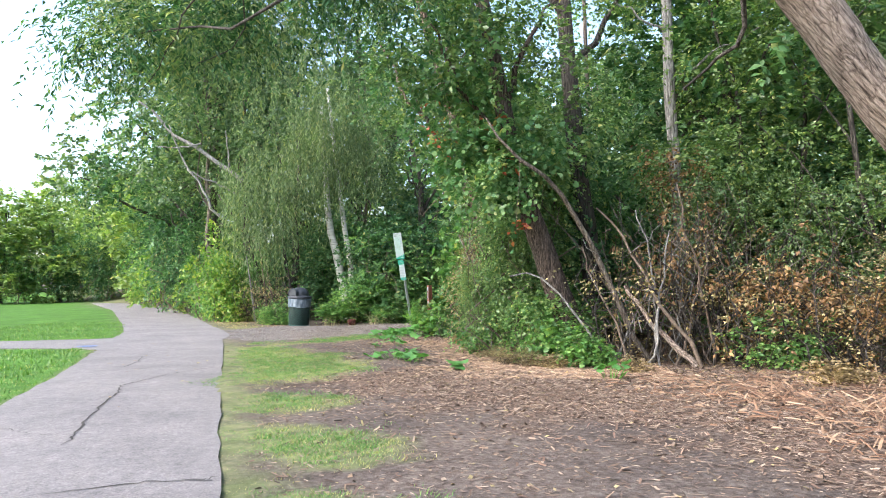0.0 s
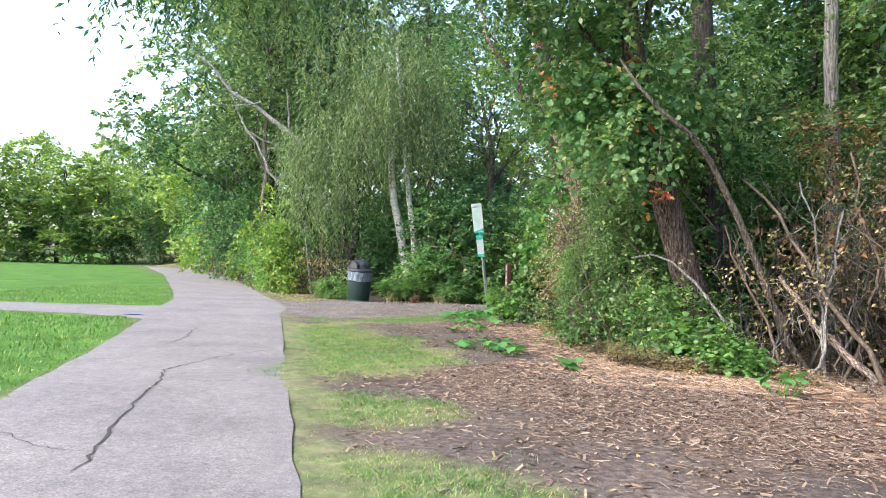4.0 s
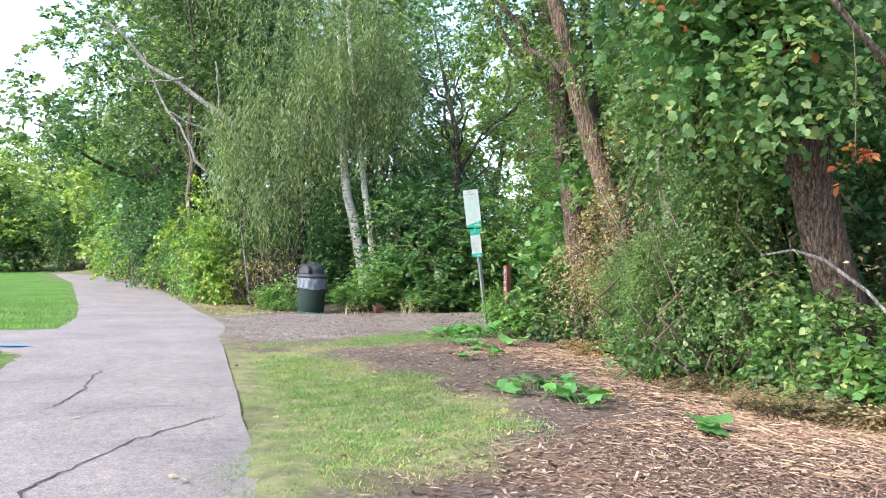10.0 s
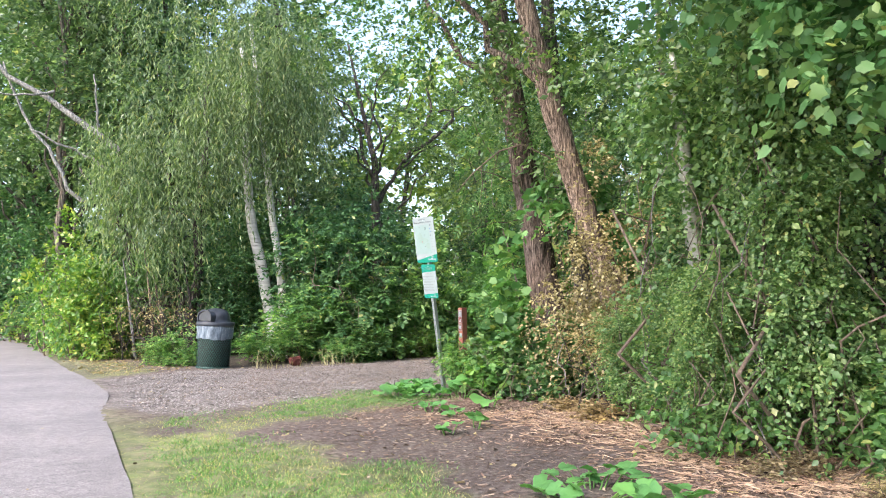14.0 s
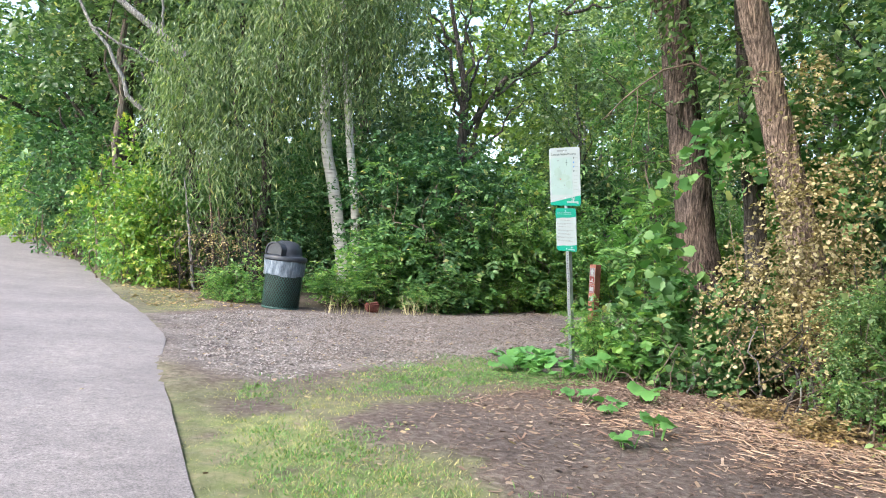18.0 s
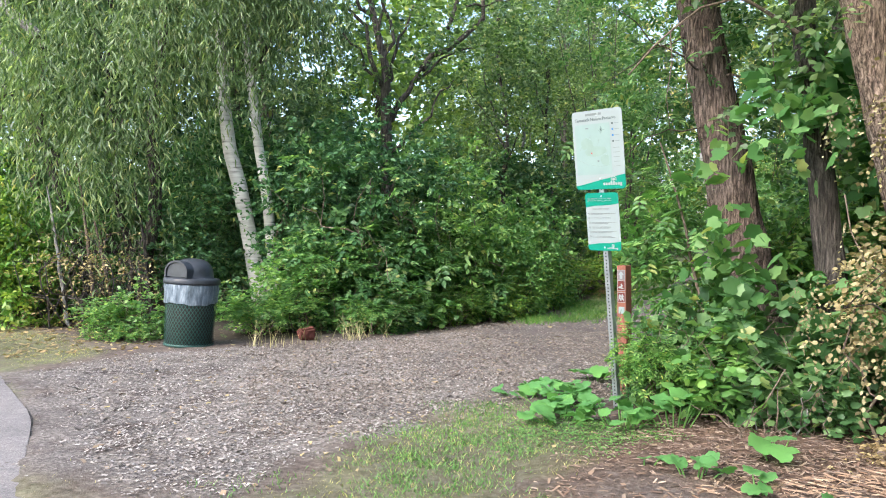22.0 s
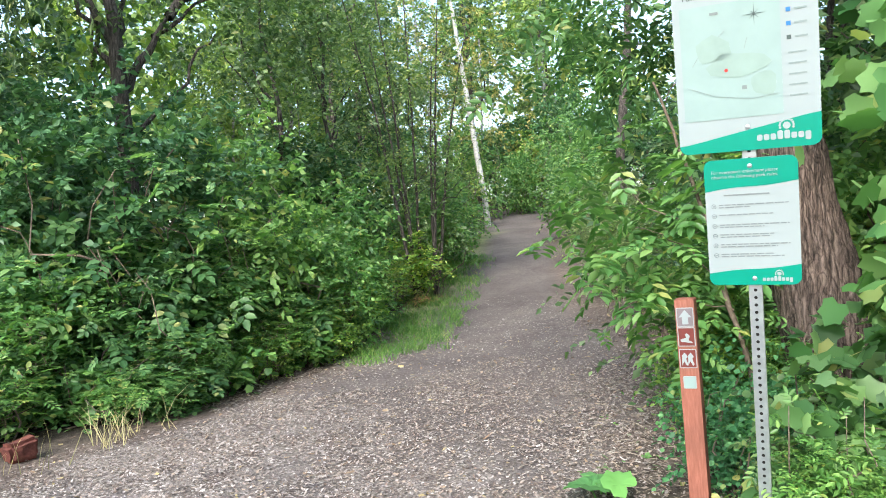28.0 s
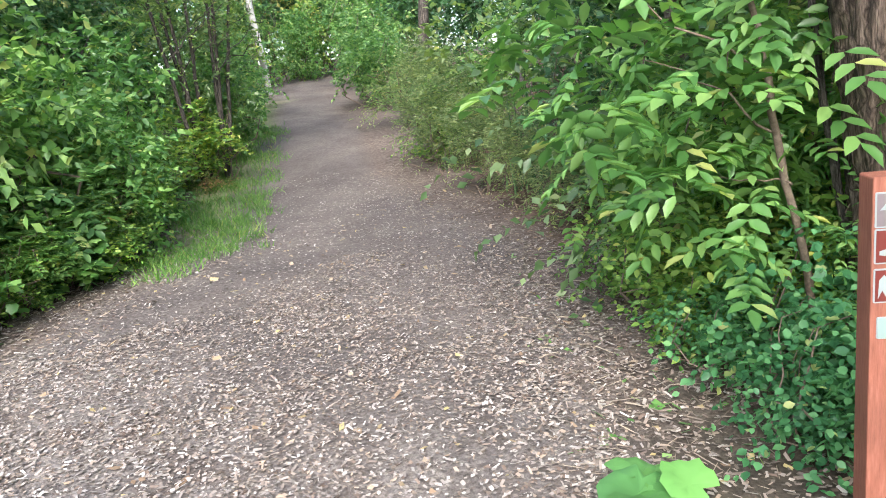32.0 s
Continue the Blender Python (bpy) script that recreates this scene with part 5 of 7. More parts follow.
vine_on(vined, 7, [(2.95, 9.25, 2.05, 0.12, 0.1, 0.18, 5), (2.55, 9.0, 3.05, 0.15, 0.15, 0.2, 5), (2.3, 9.1, 3.5, 0.15, 0.15, 0.2, 3)], M_RED, 0.1, 4, 0.25, "red_leaves", slim=0.7, droop=0.6, fine=True)
vine_on(vined, 8, [(1.5, 9.0, 3.3, 0.12, 0.1, 0.3, 5), (1.75, 8.75, 3.0, 0.1, 0.1, 0.15, 3), (1.35, 9.1, 3.9, 0.2, 0.15, 0.25, 5)], M_RED, 0.075, 3, 0.25, "red_leaves", slim=0.7, droop=0.6, fine=True, gap=-1.0)
vine_on(vined, 17, [(2.35, 9.0, 2.75, 0.6, 0.5, 0.5, 70), (3.0, 9.2, 3.4, 0.8, 0.7, 0.7, 90), (3.6, 9.9, 3.9, 0.9, 0.8, 0.9, 110)], M_VINE, 0.08, 12, 0.4, "leaf_spray", slim=0.7, droop=0.5, fine=True)
vine_on(vined, 18, [(2.6, 10.6, 4.3, 1.0, 0.9, 1.0, 190), (3.0, 11.9, 4.4, 0.9, 0.9, 1.1, 190), (2.3, 11.2, 3.2, 0.4, 0.4, 0.8, 60)], M_LEAF, 0.085, 12, 0.5, "vine_crown", droop=0.6)
vine_on(vined, 19, [(2.2, 9.15, 3.05, 0.7, 0.5, 0.6, 230), (1.85, 9.5, 3.75, 0.8, 0.7, 0.7, 240), (2.5, 8.95, 2.65, 0.4, 0.3, 0.3, 70), (2.95, 9.0, 3.5, 0.7, 0.5, 0.5, 150), (1.9, 9.2, 4.6, 0.9, 0.8, 0.6, 160)], M_GRAPE, 0.075, 6, 0.32, "grape_leaves", slim=0.9, flat=0.35, droop=0.9, fine="lobed")
vine_on(vined, 20, [(3.3, 9.25, 0.55, 0.4, 0.3, 0.4, 90), (2.9, 9.4, 1.0, 0.3, 0.3, 0.5, 70)], M_VINE, 0.06, 9, 0.3, "leafy_foot", slim=0.75, fine=True)
tree("dark_tree", "tall dark upright tree trunk with bark hung with dead leaves", [(4.35, 11.35, -0.1), (4.1, 11.2, 2), (3.85, 11.2, 4.5), (3.55, 11.3, 10)], [0.22, 0.17, 0.15, 0.09], M_BARK_DARK, [(3.4, 11.8, 9.6, 2.4, 2.2, 1.8, 330), (4.6, 12.2, 8.2, 1.6, 1.6, 1.3, 190)], M_DARK, 0.12, 12, 0.7, [((3.8, 11.2, 5), (5.2, 12.0, 8.0), 0.07), ((3.7, 11.2, 6), (2.2, 12.0, 8.8), 0.06)], 6)
pale = tree("aspen", "slim aspen with pale grey trunk among dark foliage", [(5.65, 10.9, -0.1), (5.55, 10.7, 2.5), (5.45, 10.55, 4.5), (5.4, 10.5, 11)], [0.12, 0.1, 0.09, 0.055], M_GREYWOOD, [(5.4, 10.9, 10.5, 1.9, 1.9, 2.0, 260)], M_LIGHT, 0.1, 12, 0.6, [((5.5, 10.6, 4.6), (6.9, 10.2, 5.4), 0.03), ((5.45, 10.55, 5.2), (4.2, 10.4, 6.2), 0.03)], 7)
vine_on(pale, 29, [(5.4, 10.1, 2.9, 0.5, 0.3, 0.6, 120), (5.1, 10.2, 3.6, 0.6, 0.4, 0.4, 70), (5.7, 10.0, 2.0, 0.6, 0.4, 0.7, 90)], M_BROWN, 0.055, 10, 0.4, "dry_vine", slim=0.7, droop=0.8)
vine_on(pale, 30, [(5.0, 10.1, 3.9, 0.9, 0.5, 0.7, 130), (6.2, 10.1, 3.6, 0.8, 0.5, 0.8, 130), (5.6, 10.0, 1.2, 0.8, 0.4, 0.8, 120)], M_LEAF, 0.07, 11, 0.45, "leaf_spray", droop=0.5)
tree("aspen", "thin pale aspen stem leaning slightly", [(5.75, 17.95, -0.1), (5.68, 18.08, 3.8), (5.6, 18.2, 10)], [0.08, 0.065, 0.05], M_GREYBARK, [(5.6, 18.3, 9.5, 1.4, 1.4, 1.6, 160)], M_LIGHT, 0.1, 12, 0.6, (), 17)
tree("birch", "pale birch trunk half hidden by vines", [(2.85, 12.05, -0.1), (2.74, 11.98, 0.9), (2.62, 11.9, 2.0), (2.5, 11.85, 3.2), (2.47, 11.84, 3.45), (2.46, 11.83, 3.6)], [0.095, 0.08, 0.072, 0.062, 0.04, 0.02], M_BIRCH,
     [(2.45, 11.65, 3.0, 0.3, 0.25, 0.5, 60), (2.35, 11.6, 4.1, 0.4, 0.35, 0.8, 120), (2.4, 11.6, 1.2, 0.22, 0.2, 0.6, 90)], M_VINE, 0.075, 11, 0.35, seed=8, part_name="vine", droop=0.6, slim=0.75)
corner = tree("leaning_tree", "thick leaning tree with pale brown plated bark", [(6.75, 3.95, -0.1), (5.75, 3.75, 1.2), (4.66, 3.5, 2.52), (4.14, 3.4, 3.15), (3.1, 3.2, 4.4), (1.3, 3.2, 7.0)], [0.3, 0.22, 0.18, 0.17, 0.15, 0.1], M_BARK_PALE,
              [(0.5, 4.0, 7.2, 2.4, 2.2, 1.4, 300), (-2.2, 9.2, 5.4, 1.7, 1.2, 0.75, 480), (-2.9, 9.4, 5.0, 0.8, 0.8, 0.5, 120), (0.2, 8.6, 6.2, 1.7, 1.4, 0.8, 300)], M_WILLOW, 0.1, 12, 0.7,
              [((3.85, 3.3, 3.5), (3.5, 4.3, 2.75), 0.03), ((2.2, 3.2, 5.5), (-3.2, 9.2, 4.9), 0.032), ((-0.8, 6.8, 5.0), (-2.0, 9.0, 4.3), 0.016), ((-1.5, 7.5, 4.9), (-3.6, 9.6, 4.0), 0.013)], 9, slim=0.3, droop=0.7)
vine_on(corner, 28, [(-2.8, 9.2, 5.05, 1.5, 1.0, 0.5, 300), (-0.8, 9.0, 5.6, 1.3, 1.0, 0.4, 240), (0.9, 8.5, 5.8, 1.3, 1.0, 0.4, 220)], M_DARK, 0.13, 13, 0.6, "hanging_spray", slim=0.3, droop=0.9, lift=-0.2, gap=0.1)
for i, (p, q, w, m_) in enumerate((((4.95, 8.35, 0.02), (4.15, 8.9, 1.12), 0.05, M_BARK_PALE), ((5.0, 8.3, 0.02), (3.9, 9.5, 2.3), 0.03, M_TWIG),
                                   ((4.3, 8.5, 0.0), (4.75, 8.7, 1.9), 0.02, M_GREYWOOD), ((4.5, 8.5, 0.0), (4.3, 8.8, 2.2), 0.018, M_GREYWOOD), ((4.75, 8.6, 0.0), (5.4, 9.0, 1.9), 0.02, M_TWIG), ((4.1, 8.7, 0.0), (3.6, 9.2, 1.7), 0.02, M_TWIG),
                                   ((5.3, 8.6, 0.0), (5.0, 9.1, 2.6), 0.022, M_TWIG), ((4.0, 9.0, 0.0), (4.6, 8.9, 1.3), 0.015, M_GREYWOOD), ((1.7, 13.7, 0.05), (2.6, 10.9, 0.15), 0.025, M_TWIG))):
    br = thing("dead_branch", "bare dead branch leaning against the trees", "branch", "dead branches at the woods edge")
    stem("wood", bend(p, q, 10, 0.25, 40 + i), np.linspace(w, w * 0.5, 10), m_, br, 8, 0.08, 40 + i)
    if i > 0:
        for k in range(3):
            r = np.random.default_rng(60 + i * 5 + k)
            a = np.array(p) + (np.array(q) - np.array(p)) * r.uniform(0.3, 0.9)
            stem("twig", bend(a, a + r.normal(0, 0.3, 3) + [0, 0, 0.25], 7, 0.4, i * 7 + k), np.linspace(w * 0.5, w * 0.15, 7), m_, br, 5, 0.05, k)
pole = thing("dead_branch", "long curved dead stem leaning up into the vines", "branch", "dead branches at the woods edge")
stem("wood", [(4.55, 8.95, -0.05), (4.25, 8.95, 0.4), (4.02, 9.0, 1.0), (3.65, 8.85, 1.75), (3.22, 8.6, 2.4), (2.95, 8.42, 2.65), (2.6, 8.25, 2.85), (2.3, 8.2, 3.15), (2.15, 8.35, 3.45)], [0.046, 0.043, 0.039, 0.036, 0.032, 0.028, 0.024, 0.018, 0.01], M_GREYBARK, pole, 10, 0.08, 41)
stem("hanging_vine", [(2.6, 8.25, 2.84), (2.57, 8.16, 2.5), (2.53, 8.1, 2.15), (2.5, 8.05, 1.85)], [0.0035, 0.003, 0.0025, 0.002], M_TWIG, pole, 5)
crown(pole, np.random.default_rng(78), [(2.56, 8.08, 1.88, 0.12, 0.1, 0.1, 6)], 0.07, 3, 0.14, M_RED, "red_leaves", slim=0.6, droop=0.7, fine=True, gap=-1.0)
q_ = np.random.default_rng(77)
for i in range(22):
    x0 = q_.uniform(3.7, 6.6)
    p = np.array([x0, 8.75 - 0.25 * max(0, x0 - 5) + q_.uniform(-0.15, 0.6), 0.0])
    tip = p + [q_.normal(-0.1, 0.5), q_.normal(0.1, 0.35), q_.uniform(0.9, 2.6)]
    br = thing("dead_branch", "thin crooked dead stem standing in the brush", "branch", "dead branches at the woods edge")
    w = q_.uniform(0.007, 0.016)
    line = bend(p, tip, 14, 0.9, 300 + i)
    stem("wood", line, np.linspace(w, w * 0.35, 14), (M_GREYWOOD, M_TWIG, M_TWIG)[i % 3], br, 6, 0.08, i)
    for k in range(3):
        a = line[int(q_.integers(4, 12))]
        stem("twig", bend(a, a + q_.normal(0, 0.22, 3) + [0, 0, 0.15], 7, 0.7, 400 + i * 3 + k), np.linspace(w * 0.5, w * 0.15, 7), M_TWIG, br, 5, 0.05, k)
for i in range(10):
    p = np.array([q_.uniform(1.9, 3.3), q_.uniform(13.3, 14.0), 0.0])
    br = thing("dead_branch", "thin dry stem hanging below the vines", "branch", "dead branches at the woods edge")
    w = q_.uniform(0.006, 0.013)
    stem("wood", bend(p, p + [q_.normal(0, 0.35), q_.normal(0.25, 0.2), q_.uniform(0.5, 1.8)], 12, 0.6, 500 + i), np.linspace(w, w * 0.4, 12), (M_GREYWOOD, M_TWIG)[i % 2], br, 6, 0.08, i)
for i in range(12):
    p = np.array([q_.uniform(1.0, 2.3), q_.uniform(14.1, 14.55), 0.0])
    br = thing("dead_branch", "short dry stem at the foot of the shrubs", "branch", "dead branches at the woods edge")
    w = q_.uniform(0.004, 0.008)
    stem("wood", bend(p, p + [q_.normal(-0.05, 0.25), q_.normal(0.0, 0.15), q_.uniform(0.15, 0.55)], 10, 0.6, 700 + i), np.linspace(w, w * 0.4, 10), (M_GREYWOOD, M_TWIG)[i % 2], br, 6, 0.08, i)
for i in range(14):
    y0 = q_.uniform(10.2, 12.7)
    p = np.array([q_.uniform(2.1, 2.6), y0, 0.0])
    vs = thing("bramble", "thin pale woody bramble climbing through the leaves", "plant", "brambles at the woods edge")
    w = q_.uniform(0.005, 0.009)
    line = bend(p, p + [q_.normal(-0.05, 0.2), q_.normal(0, 0.3), q_.uniform(1.2, 2.8)], 14, 0.5, 600 + i)
    stem("wood", line, np.linspace(w, w * 0.5, 14), (M_GREYWOOD, M_TWIG)[i % 2], vs, 6, 0.08, i)
    a = line[8]
    stem("twig", bend(a, a + q_.normal(0, 0.25, 3), 8, 0.6, 650 + i), np.linspace(w * 0.6, w * 0.25, 8), M_TWIG, vs, 5, 0.05, i)
arc = thing("arched_stem", "pale arched bramble stem", "branch", "dead branches at the woods edge")
stem("wood", [(2.55, 9.45, 1.28), (2.8, 9.4, 1.33), (3.0, 9.28, 1.25), (3.25, 9.1, 1.0), (3.5, 8.92, 0.62), (3.75, 8.78, 0.25), (3.9, 8.7, 0.0)], [0.012, 0.014, 0.015, 0.016, 0.017, 0.018, 0.018], M_GREYWOOD, arc, 6, 0.05)

birch = thing("birch_pair", "two white birch trunks growing from one foot", "tree")
birch.location = (-1.5, 23.4, 0)
stem("trunk", [(-0.05, 0, -0.1), (-0.22, 0, 0.85), (-0.36, 0, 1.6), (-0.51, 0, 2.36), (-0.67, 0, 2.95), (-0.77, 0.02, 3.7), (-0.82, 0.05, 4.5), (-1.0, 0.2, 7.4)], [0.16, 0.145, 0.135, 0.13, 0.122, 0.11, 0.1, 0.05], M_BIRCH, birch, 14, 0.04)
stem("trunk", [(0.14, -0.05, -0.1), (0.07, -0.05, 0.9), (-0.02, -0.05, 2.0), (-0.2, -0.05, 3.1), (-0.34, -0.05, 4.3), (-0.8, 0.2, 8.0)], [0.11, 0.1, 0.092, 0.086, 0.08, 0.045], M_BIRCH, birch, 12, 0.04)
stem("limb", [(-0.4, -0.05, 4.1), (-0.1, -0.1, 4.7), (0.35, -0.1, 5.4)], [0.05, 0.04, 0.02], M_BARK_DARK, birch, 8)
crown(birch, np.random.default_rng(21), [(-1.0, 0.3, 7.2, 1.6, 1.5, 1.4, 170), (0.1, 0.2, 5.6, 0.8, 0.8, 0.7, 50)], 0.09, 12, 0.5, M_LEAF)

tree("forked_tree", "dark forked tree with spreading limbs", [(1.0, 25.0, -0.1), (0.95, 24.95, 2), (0.88, 24.9, 3.9), (0.85, 24.9, 4.9), (0.6, 24.9, 6.0), (0.1, 25.0, 8.2)], [0.17, 0.13, 0.115, 0.09, 0.06, 0.03], M_BARK_DARK,
     [(1.0, 24.7, 5.6, 1.9, 0.9, 1.2, 150), (3.0, 24.7, 5.4, 1.5, 0.8, 1.2, 150), (-0.4, 24.6, 6.6, 1.2, 0.9, 0.9, 100), (0.2, 25.4, 8.2, 1.8, 1.6, 1.0, 150), (2.6, 25.2, 7.6, 1.7, 1.6, 0.9, 120), (1.2, 26, 9.0, 2.0, 1.6, 1.0, 110), (4.2, 25.0, 8.0, 1.2, 1.2, 0.8, 60)], M_LEAF, 0.12, 11, 0.7,
     [((0.95, 24.9, 3.9), (1.7, 24.9, 5.1), 0.085), ((1.65, 24.9, 5.0), (3.5, 24.9, 7.8), 0.075), ((0.86, 24.9, 4.8), (1.25, 25.0, 7.6), 0.045), ((0.9, 24.9, 4.4), (-0.2, 25, 6.6), 0.06), ((2.2, 24.9, 5.9), (2.4, 25.2, 8.0), 0.05), ((3.0, 24.9, 7.0), (4.6, 24.7, 7.4), 0.05), ((0.6, 24.9, 6.0), (-1.0, 25.0, 7.4), 0.04), ((0.9, 24.9, 4.6), (1.9, 25.0, 7.0), 0.045), ((0.97, 24.9, 3.2), (2.3, 24.8, 4.8), 0.04), ((0.93, 24.9, 4.1), (0.0, 24.9, 5.6), 0.05), ((2.6, 24.9, 6.4), (3.7, 25.0, 6.7), 0.03), ((0.7, 24.9, 5.6), (0.5, 25.0, 7.4), 0.035), ((1.4, 24.9, 4.7), (3.0, 24.7, 5.6), 0.035)], 22)
fallen = thing("dead_tree", "grey dead tree limbs leaning through the crowns", "tree")
fallen.location = (-4.55, 23.9, 0)
for i, (p, q, w) in enumerate((((0.2, 0, -0.1), (-0.75, 0, 4.9), 0.09), ((-0.72, 0, 4.8), (-4.4, 0, 7.7), 0.085), ((-1.5, 0, 3.6), (-3.4, 0.2, 6.9), 0.05), ((-2.2, 0, 6.2), (-3.6, -0.4, 6.0), 0.035), ((-1.2, 0, 5.3), (-1.3, -0.2, 6.6), 0.035), ((-1.0, 0, 4.4), (-2.6, -0.3, 5.2), 0.04), ((-0.2, 0, 2.4), (-1.6, 0, 4.4), 0.05))):
    stem("trunk" if i == 0 else "limb", bend(p, q, 10, 0.2, 70 + i), np.linspace(w, w * 0.45, 10), M_BARK_DARK if i in (0, 6) else M_GREYWOOD, fallen, 8, 0.05, i)
willow = thing("willow", "soft drooping willow with pale green leaves", "tree")
willow.location = (-3.6, 23.5, 0)
stem("trunk", bend((0, 0, -0.1), (0.3, 0.2, 6.5), 12, 0.1, 5), np.linspace(0.14, 0.06, 12), M_BARK_DARK, willow)
crown(willow, np.random.default_rng(31), [(-0.3, -0.6, 5.0, 1.7, 1.2, 1.7, 560), (1.5, -0.7, 6.5, 1.5, 1.0, 1.0, 320), (-1.1, -0.3, 4.4, 1.2, 1.0, 1.3, 260), (-0.5, -0.7, 3.5, 1.1, 0.8, 0.9, 240), (1.4, -0.95, 6.0, 1.0, 0.4, 0.6, 130), (2.6, -0.9, 5.9, 0.8, 0.5, 0.8, 120), (0.2, 0, 8.5, 2.4, 1.8, 1.8, 380), (2.0, -0.9, 6.9, 1.2, 0.8, 1.5, 260)], 0.15, 14, 0.85, M_WILLOW, gap=0.1, droop=1.6, slim=0.19, lift=-1.1, out=0.5)
tree("trail_birch", "slender white birch beside the trail", [(16.23, 35.2, 1.2), (15.83, 34.9, 3.0), (15.33, 34.8, 6.0), (14.7, 34.9, 11)], [0.125, 0.105, 0.09, 0.06], M_BIRCH, [(14.4, 35, 10.5, 2.0, 2.0, 2.0, 150)], M_LIGHT, 0.16, 10, 0.8, (), 23)
tree("trail_tree", "dark slim tree beside the trail", [(13.2, 26.3, 0.4), (13.4, 26.5, 2.5), (14.0, 26.5, 5.6), (14.5, 26.5, 9)], [0.16, 0.13, 0.11, 0.07], M_BARK_DARK, [(14.4, 26.8, 9, 1.8, 1.8, 1.5, 130)], M_LEAF, 0.15, 10, 0.8, [((13.9, 26.5, 5), (15, 26.5, 7), 0.04)], 24)
for i, (dx, top, lean) in enumerate(((-0.25, 6.4, -1.1), (-0.1, 7.0, -0.45), (0.05, 7.4, 0.1), (0.15, 6.9, 0.7), (0.3, 6.2, 1.3), (0.0, 5.6, -0.8), (0.2, 5.8, 0.4))):
    x0, y0 = 6.9 + dx, 26.2 + 0.12 * (i % 3)
    tree("sapling", "slim dark sapling stem in a clump beside the trail", [(x0, y0, -0.1), (x0 + lean * 0.25, y0 + 0.05, 1.8), (x0 + lean * 0.55, y0 + 0.1, top * 0.6), (x0 + lean * 1.1, y0 + 0.15, top)], [0.038, 0.032, 0.022, 0.008], M_BARK_DARK,
         [(x0 + lean, y0 + 0.1, top - 0.4, 0.7, 0.7, 0.9, 60), (x0 + lean * 0.7, y0, top * 0.66, 0.7, 0.7, 0.7, 50), (x0 + lean * 0.5, y0, top * 0.46, 0.55, 0.55, 0.5, 24)], M_YOUNG if i % 2 else M_LEAF, 0.085, 12, 0.55,
         [((x0 + lean * 0.3, y0, top * 0.35), (x0 + lean * 0.3 + 0.9, y0 - 0.3, top * 0.5), 0.012), ((x0 + lean * 0.5, y0, top * 0.5), (x0 + lean * 0.5 - 0.8, y0 - 0.2, top * 0.68), 0.012)], 50 + i, 8, slim=0.4)

# ---- shrubs and trees built once and set out along the woods ----
def make_shrub(name, label, h, w, twigs, size, count, leaf, seed, stems=6, bark=M_TWIG, length=0.4, fine=False, **more):
    t = thing(name, label, "shrub", "shrubs of the thicket")
    r = np.random.default_rng(seed)
    for i in range(stems):
        a = r.uniform(0, 6.28)
        q = (math.cos(a) * w * 0.35, math.sin(a) * w * 0.35, h * r.uniform(0.6, 0.9))
        stem("stem", bend((math.cos(a) * r.uniform(0, 0.3) * w, math.sin(a) * r.uniform(0, 0.3) * w, -0.1), q, 9, 0.9, seed + i), np.linspace(0.014, 0.004, 9) * (h / 2) ** 0.6, bark, t, 6, 0.05, i)
    blobs = []
    for i in range(7):
        a, d = r.uniform(0, 6.28), w * 0.3 * r.uniform(0.2, 1.1)
        s = w * r.uniform(0.2, 0.36)
        z = h * r.uniform(0.22, 0.8)
        blobs.append((math.cos(a) * d, math.sin(a) * d, z, s, s, min(s, z) * 1.05, twigs / 7))
    crown(t, r, blobs, size, count, length, leaf, "foliage", fine=fine, **more)
    return t


def make_tree(name, label, h, spread, twigs, size, count, leaf, bark, seed, rad=0.14, low=0.35, length=0.8, **more):
    t = thing(name, label, "tree", "trees of the woods")
    r = np.random.default_rng(seed)
    line = bend((0, 0, -0.1), (r.normal(0, 0.06) * h, r.normal(0, 0.06) * h, h * 0.92), 12, 0.12, seed)
    stem("trunk", line, np.linspace(rad, rad * 0.3, 12), bark, t, 10, 0.06, seed)
    blobs = []
    for i in range(11):
        u = low + (1 - low) * (i + r.uniform()) / 11
        a, d = i * 2.4 + r.uniform(-0.5, 0.5), spread * (1.15 - u) * r.uniform(0.4, 1.2)
        c = np.array([line[-1][0] * u + math.cos(a) * d, line[-1][1] * u + math.sin(a) * d, h * u])
        s = spread * r.uniform(0.3, 0.55)
        blobs.append((*c, s, s, s * r.uniform(0.5, 0.8), twigs / 11))
        if i % 2 == 0:
            a0 = line[int(11 * max(0.1, u - 0.15))]
            stem("limb", bend(a0, c, 7, 0.3, seed + i), np.linspace(rad * 0.4, rad * 0.1, 7), bark, t, 6, 0.05, i)
    crown(t, r, blobs, size, count, length, leaf, "crown", **more)
    return t


def put(proto, x, y, turn, s=1.0, tall=1.0, used=set()):
    m = pose(x, y, gnd(x, y), 0, 0, turn) @ Matrix.Diagonal((s, s, s * tall, 1))
    if proto not in used:
        used.add(proto)
        proto.matrix_world = m
        return proto
    keep, proto_scale = proto, tuple(proto.scale)
    c = copy_thing(proto, pose(x, y, gnd(x, y), 0, 0, turn))
    c.scale = (s, s, s * tall)
    return c


